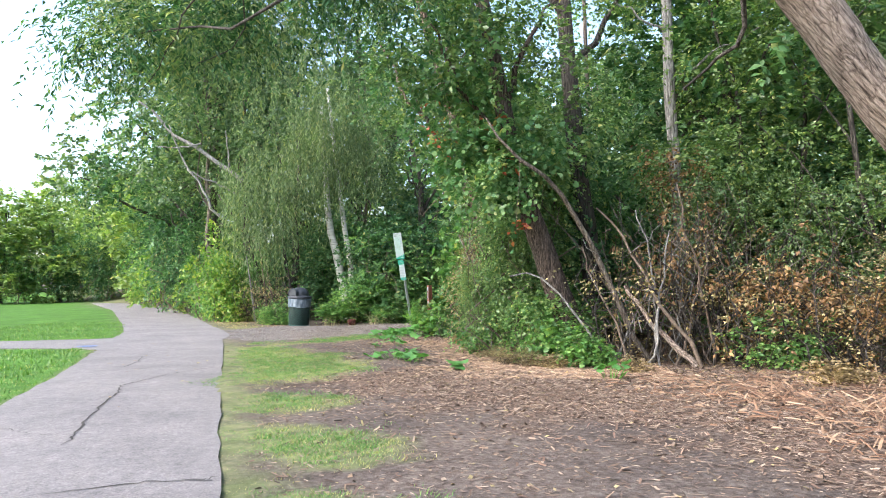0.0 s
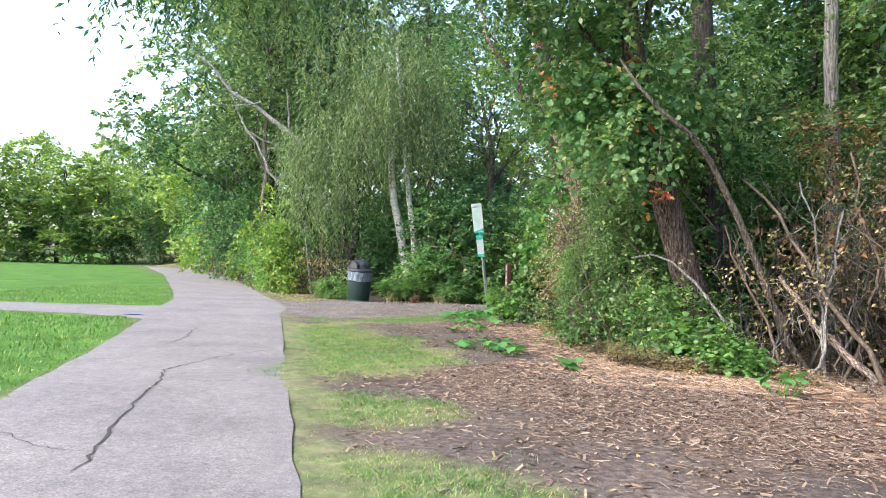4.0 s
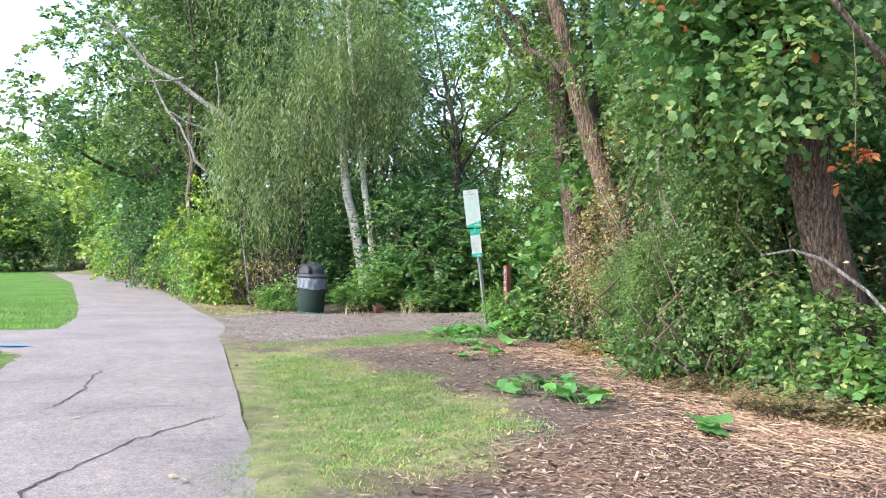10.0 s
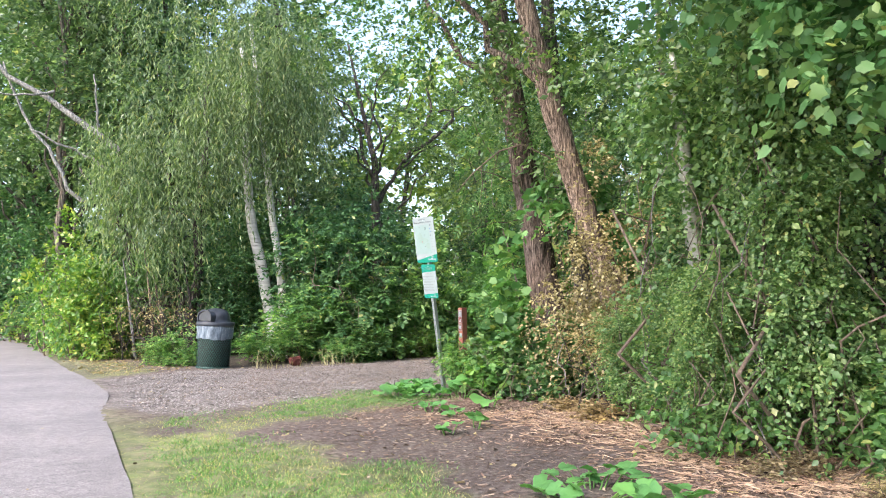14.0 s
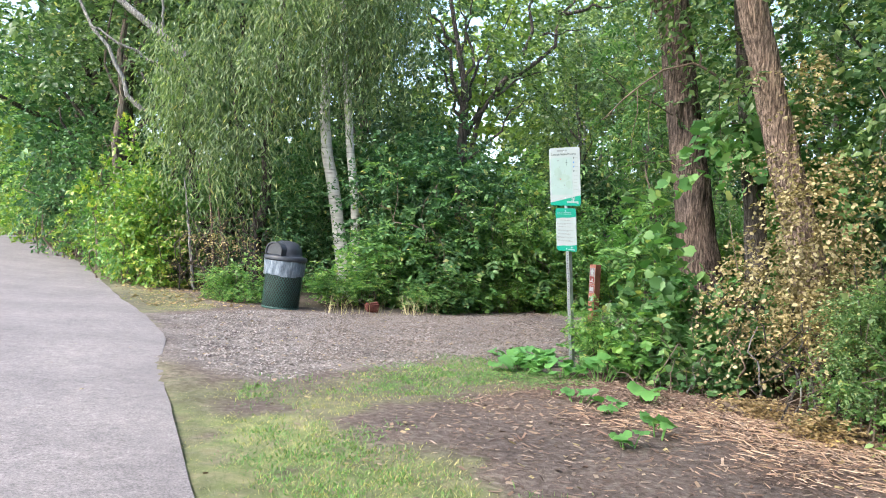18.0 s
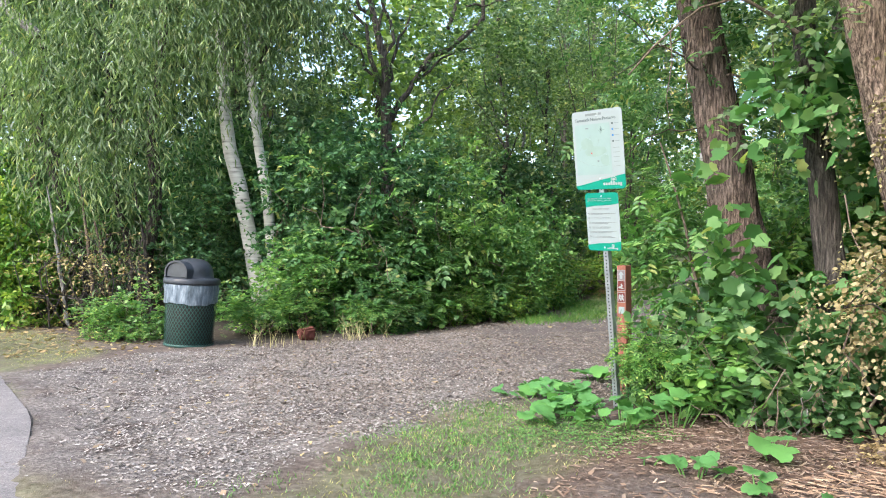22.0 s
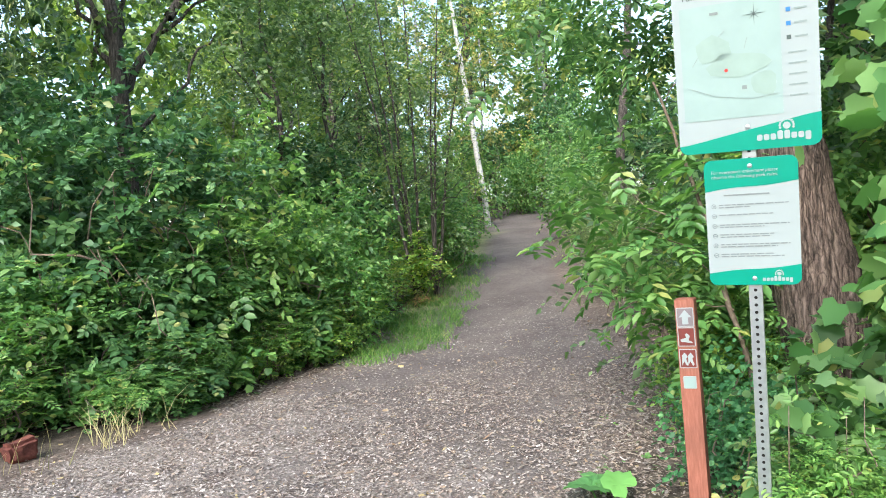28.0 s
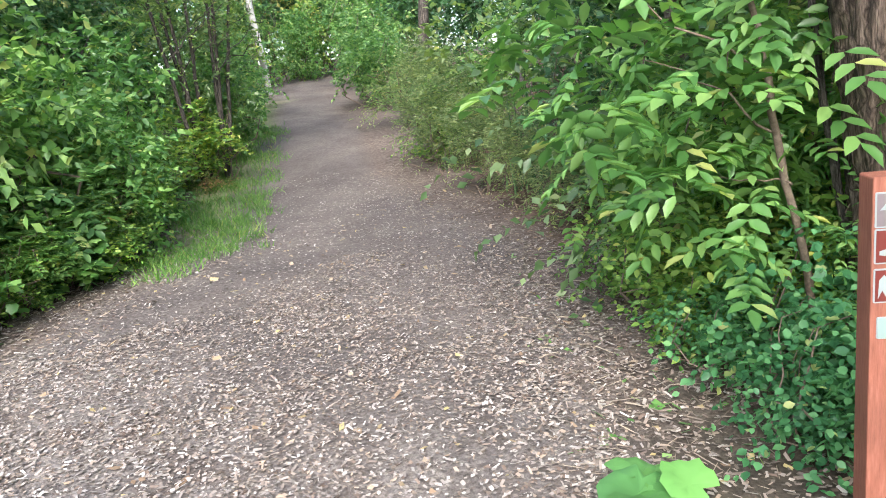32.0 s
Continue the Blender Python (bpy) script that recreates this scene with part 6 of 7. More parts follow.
S_GREEN = make_shrub("green_shrub", "dense green leafy shrub at the woods edge", 2.4, 2.2, 400, 0.105, 12, M_SHRUB, 101)
S_DARK = make_shrub("dark_shrub", "dense dark green leafy shrub in the thicket", 2.8, 2.6, 620, 0.105, 12, M_DARK, 102)
S_LIGHT = make_shrub("light_shrub", "light green ash leaved shrub", 2.0, 1.8, 420, 0.085, 12, M_LIGHT, 103, slim=0.5, fine=True)
S_LOW = make_shrub("low_shrub", "low leafy green undergrowth", 0.9, 1.3, 230, 0.075, 9, M_SHRUB, 104, length=0.3, fine=True, slim=0.65)
S_NEAR = make_shrub("leafy_shrub", "low bright green leafy shrub by the trail", 1.0, 1.2, 150, 0.07, 11, M_LEAF, 105, length=0.35, fine=True, slim=0.68)
S_MIX = make_shrub("mixed_shrub", "small leaved yellow green undergrowth beside the trail", 1.3, 1.3, 330, 0.062, 11, M_MIXED, 122, length=0.35, fine=True, slim=0.6)
S_CURRANT = make_shrub("currant_shrub", "light green shrub with lobed leaves by the sign", 1.0, 0.9, 110, 0.095, 6, M_LIGHT, 126, 7, length=0.3, fine="lobed", slim=0.8, flat=0.8, droop=0.5)
S_MAPLE = make_shrub("maple_shrub", "open shrub with lobed dark green leaves by the marker", 1.15, 1.0, 105, 0.12, 5, M_ELDER, 127, 9, length=0.35, fine="lobed", slim=0.9, flat=0.6, droop=0.6)
S_BRUSH = make_shrub("small_leaved_brush", "open twiggy brush with small grey green leaves", 2.5, 2.1, 330, 0.055, 12, M_WOODS, 128, 14, M_BARK_DARK, length=0.4, slim=0.6)
S_ROUND = make_shrub("round_leaved_shrub", "low shrub with small rounded dark green leaves", 0.8, 0.75, 190, 0.047, 8, M_ROUND, 123, 7, length=0.28, fine=True, slim=0.74, flat=0.4, droop=0.6)
S_SOFT = make_shrub("soft_shrub", "soft grey green willow shrub beside the trail", 1.6, 1.8, 420, 0.09, 13, M_WILLOW, 124, 9, length=0.5, slim=0.2, lift=0.6)
S_VINE = make_shrub("vine_curtain", "hanging curtain of small leaved green vines", 4.2, 1.6, 900, 0.064, 14, M_VINE, 106, length=0.5, droop=0.6, lift=-0.1, slim=0.75, flat=0.6)
S_DRY = make_shrub("dry_shrub", "drying shrub with tan shrivelled leaves", 2.2, 1.6, 240, 0.05, 12, M_DRY, 107, 8, M_BARK_DARK, length=0.4)
S_BROWN = make_shrub("brown_shrub", "dead shrub with curled orange brown leaves", 2.3, 1.9, 120, 0.08, 9, M_BROWN, 108, 9, M_BARK_DARK, length=0.4, droop=0.8)
S_YELLOW = make_shrub("yellow_shrub", "yellow green shrub at the woods edge", 2.2, 2.0, 300, 0.12, 12, M_YELLOW, 109)
S_TWIGGY = make_shrub("bare_shrub", "bare twiggy shrub with few green leaves", 2.0, 2.2, 110, 0.06, 8, M_DRY, 110, 15, M_BARK_DARK)
T_TALL = make_tree("tall_tree", "tall broadleaf tree with a dense green crown", 14, 4.8, 800, 0.26, 12, M_WOODS, M_BARK_DARK, 111, 0.2, 0.3)
T_DARK = make_tree("tall_tree", "tall woodland tree with dark green crown", 13, 4.4, 900, 0.23, 12, M_DARK, M_BARK_DARK, 112, 0.18, 0.28)
T_MID = make_tree("young_tree", "young broadleaf tree with loose foliage", 7.5, 2.8, 1000, 0.11, 12, M_WOODS, M_BARK_DARK, 113, 0.08, 0.15, 0.6)
T_LIGHT = make_tree("young_tree", "young light green tree in the woods", 8, 2.8, 580, 0.15, 12, M_YOUNG, M_GREYWOOD, 114, 0.08, 0.2, 0.6)
T_EDGE = make_tree("young_tree", "leafy young tree at the woods edge", 8, 2.8, 950, 0.085, 13, M_LEAF, M_BARK_DARK, 125, 0.055, 0.12, 0.55)
T_FAR = make_tree("far_tree", "distant pale green tree beyond the path", 12, 5.5, 640, 0.52, 10, M_FAR, M_BARK_DARK, 115, 0.2, 0.08, 1.2)
T_FINE = make_tree("aspen", "tall aspen with fluttering light leaves", 13, 3.4, 850, 0.155, 13, M_WOODS, M_GREYBARK, 116, 0.11, 0.35, 0.7)
# The yellowish light at the trail end is painted into these leaves.
T_GOLD = make_tree("young_tree", "young tree at the trail end, golden light put into leaf colour", 8.5, 2.8, 420, 0.17, 11, M_GOLD, M_GREYWOOD, 119, 0.08, 0.2, 0.6)
S_PILE = make_shrub("leaf_pile", "heap of dry tan fallen leaves and twigs", 0.5, 1.3, 230, 0.075, 7, M_TAN, 120, 5, length=0.3, droop=0.6, slim=0.7)
S_ELDER = make_shrub("box_elder", "leafy shrub with large three part green leaves", 2.2, 1.7, 190, 0.36, 3, M_ELDER, 121, 6, length=0.4, fine="ash", slim=0.62, flat=1.3, droop=0.7)
S_BACK = make_shrub("thicket", "dense dark thicket in the shade of the woods", 3.6, 4.0, 720, 0.17, 9, M_DARK, 117, 8, length=0.6)
S_ASH = make_shrub("ash_shrub", "light green shrub with large compound leaves", 2.3, 1.3, 130, 0.26, 4, M_LIGHT, 118, 5, length=0.5, fine="ash", slim=0.42, flat=1.6, droop=0.5)
r = random.Random(8)
for x, y in ((6.5, 12.5), (8.5, 11.0), (10.5, 8.2), (11.5, 4.5), (11, 1), (12, -4), (8.5, 14.5), (11, 12.5), (7.0, 16.6), (9.5, 18.5), (11.5, 17), (13, 21.5), (16, 24.5), (19, 28), (22.5, 32), (15, 17), (14, 9), (26, 37), (28, 41),
             (-2.4, 25.6), (-0.2, 25.8), (-1.4, 27.2), (1.0, 27.2), (-3.4, 28.6), (5.0, 28.4), (12.5, 38.5), (16, 41.5), (22, 41.5), (24.5, 42), (26, 41), (1, 33), (-4.5, 27.0), (-6.8, 29.5), (-8.6, 33), (-11, 37), (-13.5, 42), (-4, 33), (1, 36), (7, 39), (-17, 49), (-20, 55), (-24, 63), (-29, 72)):
    put(S_BACK, x, y, r.uniform(0, 360), 0.9 if y < 30 else 1.2, r.uniform(0.8, 1.2))
for x, y, s in ((3.15, 16.55, 0.8), (3.9, 17.1, 0.95), (2.5, 16.0, 0.5), (4.9, 17.9, 0.85)):
    put(S_ASH, x, y, r.uniform(0, 360), s, 1.0)
# edge of the woods on the mulch side
for proto, x, y, s, tall in ((S_VINE, 3.0, 10.6, 1.0, 1.0), (S_VINE, 2.75, 11.9, 1.0, 1.05), (S_MAPLE, 3.0, 12.45, 1.0, 1.6), (S_VINE, 2.9, 10.9, 0.8, 1.5), (S_DARK, 4.0, 11.9, 1.0, 1.4),
                             (S_VINE, 2.3, 11.9, 0.5, 0.8), (S_VINE, 2.15, 10.9, 0.4, 1.0), (S_VINE, 2.3, 11.35, 0.38, 1.05), (S_VINE, 2.2, 12.75, 0.4, 0.8), (S_VINE, 2.55, 10.3, 0.6, 1.1), (S_LOW, 2.3, 11.0, 0.9, 1.1), (S_GREEN, 3.3, 10.0, 0.7, 0.8), (S_GREEN, 2.9, 11.3, 0.75, 0.8), (S_GREEN, 3.2, 12.4, 0.8, 0.9), (S_LOW, 3.15, 9.3, 0.9, 1.0), (S_LIGHT, 3.65, 8.75, 0.32, 0.8), (S_PILE, 2.6, 9.45, 0.5, 0.4), (S_PILE, 2.85, 9.0, 0.6, 0.5), (S_PILE, 3.2, 8.65, 0.55, 0.5), (S_PILE, 2.3, 10.3, 0.5, 0.5), (S_PILE, 2.05, 12.9, 0.6, 0.5), (S_PILE, 1.85, 13.6, 0.5, 0.5), (S_PILE, 4.0, 8.2, 0.5, 0.6), (S_PILE, 6.0, 6.6, 0.7, 0.6), (S_PILE, 6.7, 5.6, 0.8, 0.6), (S_LOW, 3.4, 8.9, 0.6, 0.7), (S_DRY, 2.5, 9.05, 0.32, 0.5), (S_DRY, 2.75, 8.85, 0.35, 0.45), (S_DRY, 2.35, 9.4, 0.3, 0.4), (S_CURRANT, 3.05, 8.85, 0.75, 0.9), (S_CURRANT, 3.4, 8.6, 0.65, 0.9), (S_CURRANT, 3.75, 8.45, 0.5, 0.8), (S_LOW, 3.0, 10.1, 0.9, 1.0), (S_LOW, 2.7, 11.6, 0.9, 1.0), (S_LOW, 2.65, 12.7, 0.9, 0.9),
                             (S_DRY, 2.2, 13.3, 0.8, 0.9), (S_DRY, 2.7, 13.1, 0.7, 0.9), (S_MAPLE, 1.8, 14.35, 0.6, 0.7), (S_MAPLE, 1.6, 14.7, 0.7, 0.75), (S_LOW, 2.9, 13.4, 0.8, 1.0), (S_DARK, 3.9, 14.2, 0.7, 1.2), (S_DARK, 4.3, 12.7, 0.9, 1.3), (S_GREEN, 4.6, 15.6, 1.0, 1.3), (S_LIGHT, 4.3, 16.4, 1.0, 1.3), (S_GREEN, 5.6, 16.9, 1.1, 1.3), (S_GREEN, 5.8, 14.6, 1.1, 1.3), (S_DARK, 4.6, 14.7, 0.85, 1.5),
                             (S_TWIGGY, 4.3, 9.0, 1.0, 1.0), (S_TWIGGY, 4.9, 9.2, 1.1, 1.2), (S_TWIGGY, 5.6, 8.9, 1.0, 1.1), (S_BROWN, 6.2, 8.4, 1.0, 1.0), (S_BROWN, 6.9, 7.9, 0.95, 0.9), (S_BROWN, 5.4, 9.6, 1.1, 1.35), (S_BROWN, 7.3, 7.0, 0.9, 0.8),
                             (S_BROWN, 6.5, 7.7, 0.9, 0.8), (S_BROWN, 6.9, 6.9, 0.8, 0.9), (S_BRUSH, 6.4, 9.2, 0.9, 1.3), (S_BRUSH, 7.2, 8.4, 0.9, 1.2), (S_LOW, 6.0, 7.9, 0.9, 0.8), (S_TWIGGY, 5.9, 8.2, 0.9, 0.9), (S_LOW, 7.2, 6.4, 0.9, 0.8), (S_BROWN, 5.9, 8.9, 0.9, 1.1), (S_DRY, 7.2, 7.4, 1.0, 1.0), (S_BRUSH, 7.7, 7.6, 1.0, 1.2), (S_BRUSH, 8.2, 6.2, 1.0, 1.1), (S_BRUSH, 5.6, 9.6, 0.9, 1.3), (S_TWIGGY, 6.6, 7.3, 0.8, 0.8), (S_TWIGGY, 7.4, 6.0, 0.9, 0.8),
                             (S_DARK, 8.6, 4.4, 1.0, 1.1), (S_GREEN, 9.2, 2.5, 1.0, 1.2), (S_DARK, 10, -1, 1.2, 1.3), (S_GREEN, 10, -5, 1.2, 1.3)):
    put(proto, x, y, r.uniform(0, 360), s, tall)
# round the sign and along the right of the trail
for proto, x, y, s, tall in ((S_NEAR, 1.45, 15.35, 0.75, 0.9), (S_CURRANT, 1.35, 15.05, 0.7, 0.9), (S_CURRANT, 1.55, 14.85, 0.85, 0.85), (S_CURRANT, 1.42, 15.3, 0.6, 1.0), (S_ROUND, 1.14, 15.6, 0.5, 0.8), (S_ASH, 0.98, 15.2, 0.4, 1.0), (S_MAPLE, 1.35, 15.25, 0.7, 1.05), (S_MAPLE, 1.75, 14.95, 0.9, 0.85), (S_MAPLE, 1.9, 15.35, 1.0, 1.0), (S_NEAR, 1.8, 15.7, 0.6, 0.8), (S_MAPLE, 2.5, 15.0, 1.0, 1.0), (S_MAPLE, 2.2, 14.65, 0.85, 0.9), (S_MIX, 2.95, 16.4, 0.8, 0.9), (S_ROUND, 1.85, 16.15, 0.85, 0.9), (S_ROUND, 2.15, 16.3, 1.0, 1.0), (S_ROUND, 1.95, 15.95, 0.8, 0.9), (S_MIX, 3.0, 17.1, 0.75, 0.9), (S_ROUND, 2.55, 16.75, 0.8, 0.9), (S_MIX, 3.5, 17.2, 0.9, 1.0), (S_MIX, 3.4, 16.7, 1.0, 1.3),
                             (S_MIX, 4.2, 17.5, 1.0, 1.0), (S_LIGHT, 4.9, 17.4, 0.9, 1.0), (S_GREEN, 6.0, 18.0, 0.9, 1.0), (S_SOFT, 5.6, 18.7, 0.75, 0.8), (S_DARK, 6.6, 18.8, 1.0, 1.1), (S_SOFT, 6.6, 19.9, 0.8, 0.75), (S_SOFT, 7.5, 21.0, 0.9, 0.85), (S_SOFT, 8.9, 22.7, 1.0, 0.9), (S_MIX, 9.6, 23.4, 1.1, 0.9),
                             (S_SOFT, 10.6, 24.2, 1.1, 1.0), (S_SOFT, 11.9, 25.8, 1.1, 0.9), (S_GREEN, 11.5, 23.6, 1.0, 1.0), (S_GREEN, 13.7, 28.1, 1.1, 0.9), (S_LIGHT, 15.7, 29.9, 1.2, 0.9), (S_GREEN, 18.0, 32.2, 1.4, 1.1), (S_LIGHT, 21.5, 34.5, 1.5, 1.3), (S_DARK, 24.5, 38.5, 1.6, 1.4)):
    put(proto, x, y, r.uniform(0, 360), s, tall)
# across the trail, behind the bin and to the left
for proto, x, y, s, tall in ((S_LIGHT, -3.55, 21.1, 0.6, 0.55), (S_LOW, -3.2, 21.0, 0.8, 0.9), (S_ASH, -1.9, 21.1, 0.7, 0.5), (S_ASH, -1.2, 21.2, 0.7, 0.55), (S_LOW, -1.5, 21.4, 1.0, 0.9), (S_LIGHT, -0.6, 21.9, 1.0, 0.85), (S_ELDER, -0.35, 21.7, 0.85, 0.85), (S_ELDER, 0.4, 21.9, 0.9, 1.0), (S_ASH, 1.2, 22.3, 0.9, 1.0), (S_ELDER, 1.9, 22.5, 0.8, 0.95), (S_ELDER, -1.0, 21.6, 0.7, 0.75), (S_ELDER, 0.2, 21.2, 0.6, 0.6), (S_ELDER, 2.8, 23.3, 0.8, 0.9), (S_DARK, 0.0, 22.7, 1.1, 1.2), (S_DARK, -0.8, 22.7, 0.95, 1.15), (S_DARK, 1.1, 23.0, 1.05, 1.1), (S_LIGHT, 2.2, 23.5, 1.0, 1.2), (S_MIX, 0.35, 21.55, 0.6, 0.6), (S_CURRANT, 0.95, 21.75, 0.9, 0.8), (S_MIX, 1.5, 21.95, 0.7, 0.7), (S_CURRANT, 2.1, 22.15, 0.9, 0.8), (S_MIX, 2.7, 22.6, 0.8, 0.8), (S_CURRANT, -0.4, 21.3, 0.8, 0.7), (S_LIGHT, 1.6, 22.4, 0.7, 0.9), (S_ELDER, -0.5, 22.1, 1.0, 1.2), (S_ELDER, 0.9, 22.3, 1.0, 1.15), (S_ASH, 0.5, 21.4, 0.65, 0.6), (S_ASH, -0.2, 21.1, 0.6, 0.5), (S_LIGHT, 0.9, 21.9, 0.6, 0.7),
                             (S_GREEN, 1.5, 23.2, 1.1, 1.25), (S_LIGHT, 2.0, 22.9, 0.95, 1.0), (S_ASH, 1.7, 21.95, 0.65, 0.6), (S_LIGHT, 2.9, 23.2, 0.95, 0.95), (S_ELDER, 2.5, 22.6, 0.6, 0.6), (S_LIGHT, 3.6, 24.6, 1.2, 1.2), (S_LIGHT, 4.3, 25.2, 1.0, 1.0), (S_LIGHT, 3.2, 23.8, 0.8, 0.9), (S_MIX, 4.1, 24.4, 1.1, 0.9), (S_MIX, 5.0, 25.4, 1.1, 0.9), (S_SOFT, 5.7, 26.0, 0.9, 0.7), (S_YELLOW, 6.6, 26.2, 0.8, 0.75), (S_BROWN, 6.3, 25.6, 0.4, 0.4),
                             (S_GREEN, 7.8, 27.6, 1.0, 1.0), (S_LIGHT, 7.3, 29.6, 1.2, 1.3), (S_LIGHT, 9.4, 29.3, 1.1, 0.9), (S_GREEN, 11.2, 31.2, 1.2, 1.1), (S_LIGHT, 13.0, 33.2, 1.2, 1.0), (S_YELLOW, 15.0, 35.4, 1.2, 1.0), (S_GREEN, 17.5, 37.5, 1.4, 1.3), (S_LIGHT, 20.0, 37.8, 1.3, 1.2), (S_YELLOW, 21.5, 38.6, 1.3, 1.2), (S_GREEN, 22.8, 37.4, 1.4, 1.4),
                             (S_DARK, -2.6, 23.7, 0.9, 1.0), (S_DARK, -1.7, 24.6, 1.0, 1.25), (S_DARK, -0.9, 24.2, 0.9, 1.1), (S_TWIGGY, -3.9, 22.3, 1.0, 0.9), (S_TWIGGY, -4.6, 23.0, 1.0, 0.9), (S_DRY, -5.2, 23.8, 0.8, 0.6), (S_TWIGGY, -5.4, 24.4, 1.0, 1.0), (S_YELLOW, -4.9, 22.9, 0.28, 0.3), (S_LIGHT, -5.6, 25.0, 1.0, 1.25), (S_LIGHT, -5.9, 23.9, 0.9, 1.5), (S_YELLOW, -5.7, 23.2, 0.85, 1.2), (S_YELLOW, -6.4, 24.4, 1.0, 1.5), (S_MIX, -5.6, 23.7, 1.1, 1.6), (S_LIGHT, -5.0, 24.3, 0.9, 1.5), (S_YELLOW, -7.4, 27.4, 1.0, 0.9),
                             (S_DRY, -6.4, 25.4, 0.8, 0.5), (S_LIGHT, -7.2, 26.6, 1.1, 1.3), (S_DARK, -8.4, 29.0, 1.2, 1.2), (S_YELLOW, -9.4, 31.0, 1.0, 0.9), (S_DARK, -10.2, 32.5, 1.3, 1.3), (S_DARK, -12.0, 36.5, 1.5, 1.4), (S_YELLOW, -14.5, 41, 1.4, 1.2), (S_GREEN, -16.5, 46, 1.8, 1.5), (S_DARK, -21, 56, 2.0, 1.6), (S_YELLOW, -25, 63, 2.0, 1.5), (S_DARK, -27, 60, 1.6, 1.3), (S_DARK, -30, 60.5, 1.6, 1.1), (S_GREEN, -33, 59, 1.8, 1.2), (S_DARK, -36.5, 58, 1.7, 1.2), (S_DARK, -40, 56, 1.8, 1.2), (S_GREEN, -28, 70, 2.4, 1.8), (S_DARK, -34, 80, 2.6, 1.8), (S_DARK, -40, 88, 3, 2)):
    put(proto, x, y, r.uniform(0, 360), s, tall)
# trees behind the edges
for proto, x, y, s, tall in ((T_DARK, 6.0, 13.8, 0.65, 0.95), (T_EDGE, 6.8, 10.6, 1.0, 1.0), (T_EDGE, 8.4, 9.2, 1.0, 1.0), (T_EDGE, 9.4, 6.4, 1.0, 1.0), (T_EDGE, 7.6, 10.9, 0.9, 1.0), (T_DARK, 7.6, 12.6, 0.85, 1.0), (T_TALL, 10.8, 9.8, 0.9, 1.0), (T_DARK, 12.0, 5.5, 0.9, 1.0), (T_TALL, 12.5, 14.0, 1.0, 1.0), (T_MID, 5.4, 16.0, 0.9, 1.0), (T_DARK, 9.0, 16.2, 0.9, 1.0),
                             (T_MID, 8.0, 18.2, 0.9, 1.0), (T_LIGHT, 10.6, 20.4, 1.0, 1.0), (T_TALL, 13.5, 18.5, 0.9, 0.9), (T_MID, 13.6, 22.0, 1.0, 1.0), (T_FINE, 18.5, 24.5, 1.0, 1.0), (T_FAR, 32, 27, 0.8, 0.8), (T_DARK, 16, 9, 1.1, 1.0), (T_TALL, 14, 0, 1.1, 1.0), (T_TALL, -2.2, 30.5, 1.0, 1.0), (T_DARK, -5.2, 31.5, 1.0, 1.05), (T_LIGHT, 5.4, 32.5, 0.8, 0.9), (T_MID, 4.6, 27.8, 1.0, 1.1), (T_MID, 6.6, 28.8, 0.9, 1.1),
                             (T_LIGHT, 6.4, 31.0, 0.9, 1.0), (T_FINE, 9.4, 34.0, 0.9, 0.95), (T_FINE, 11.5, 36.5, 1.0, 1.0), (T_LIGHT, 8.0, 37, 1.1, 1.1), (T_MID, 14.0, 38.0, 1.1, 1.1), (T_GOLD, 19.5, 42, 1.1, 1.2), (T_GOLD, 23, 43.5, 1.0, 1.1), (T_TALL, 24, 45, 1.1, 1.0), (T_LIGHT, 27, 43, 1.3, 1.2),
                             (T_FINE, -1.6, 28.0, 0.9, 0.9), (T_MID, -4.2, 26.6, 1.0, 1.1), (T_FINE, -6.2, 28.6, 0.95, 1.0), (T_DARK, -9.4, 32.0, 1.1, 0.95), (T_TALL, -10.2, 34.0, 1.0, 1.05), (T_TALL, -8.0, 29.5, 1.1, 1.15), (T_TALL, -11.5, 35.5, 1.2, 1.15), (T_FINE, -7.2, 27.0, 1.0, 0.95), (T_DARK, -11.8, 38.0, 0.9, 0.8), (T_TALL, -9, 42, 1.1, 1.1), (T_DARK, -15.0, 45.0, 0.9, 0.8), (T_TALL, -1.0, 40, 1.0, 0.9), (T_FAR, 4, 46, 1.0, 1.0), (T_FAR, 12, 52, 1.1, 1.0), (T_FAR, -6, 52, 1.1, 1.1),
                             (T_FAR, -19, 54, 0.9, 0.85), (T_FAR, -22, 61, 0.9, 0.8), (T_FAR, -27, 70, 1.0, 0.85), (T_FAR, -33, 79, 1.0, 0.9), (T_FAR, -40, 90, 1.1, 0.95), (T_FAR, -31, 62, 0.85, 0.8), (T_FAR, -35, 60, 0.9, 0.8), (T_FAR, -40, 57, 0.85, 0.85), (T_FAR, -46, 60, 0.9, 0.85), (T_FAR, -49, 92, 1.2, 0.95), (T_FAR, -58, 90, 1.2, 1.0), (T_FAR, -68, 86, 1.2, 1.0), (T_FAR, -78, 84, 1.3, 1.0), (T_FAR, 22, 58, 1.3, 1.1), (T_FAR, 34, 48, 1.3, 1.1), (T_FAR, 36, 22, 1.3, 1.1)):
    put(proto, x, y, r.uniform(0, 360), s, tall)


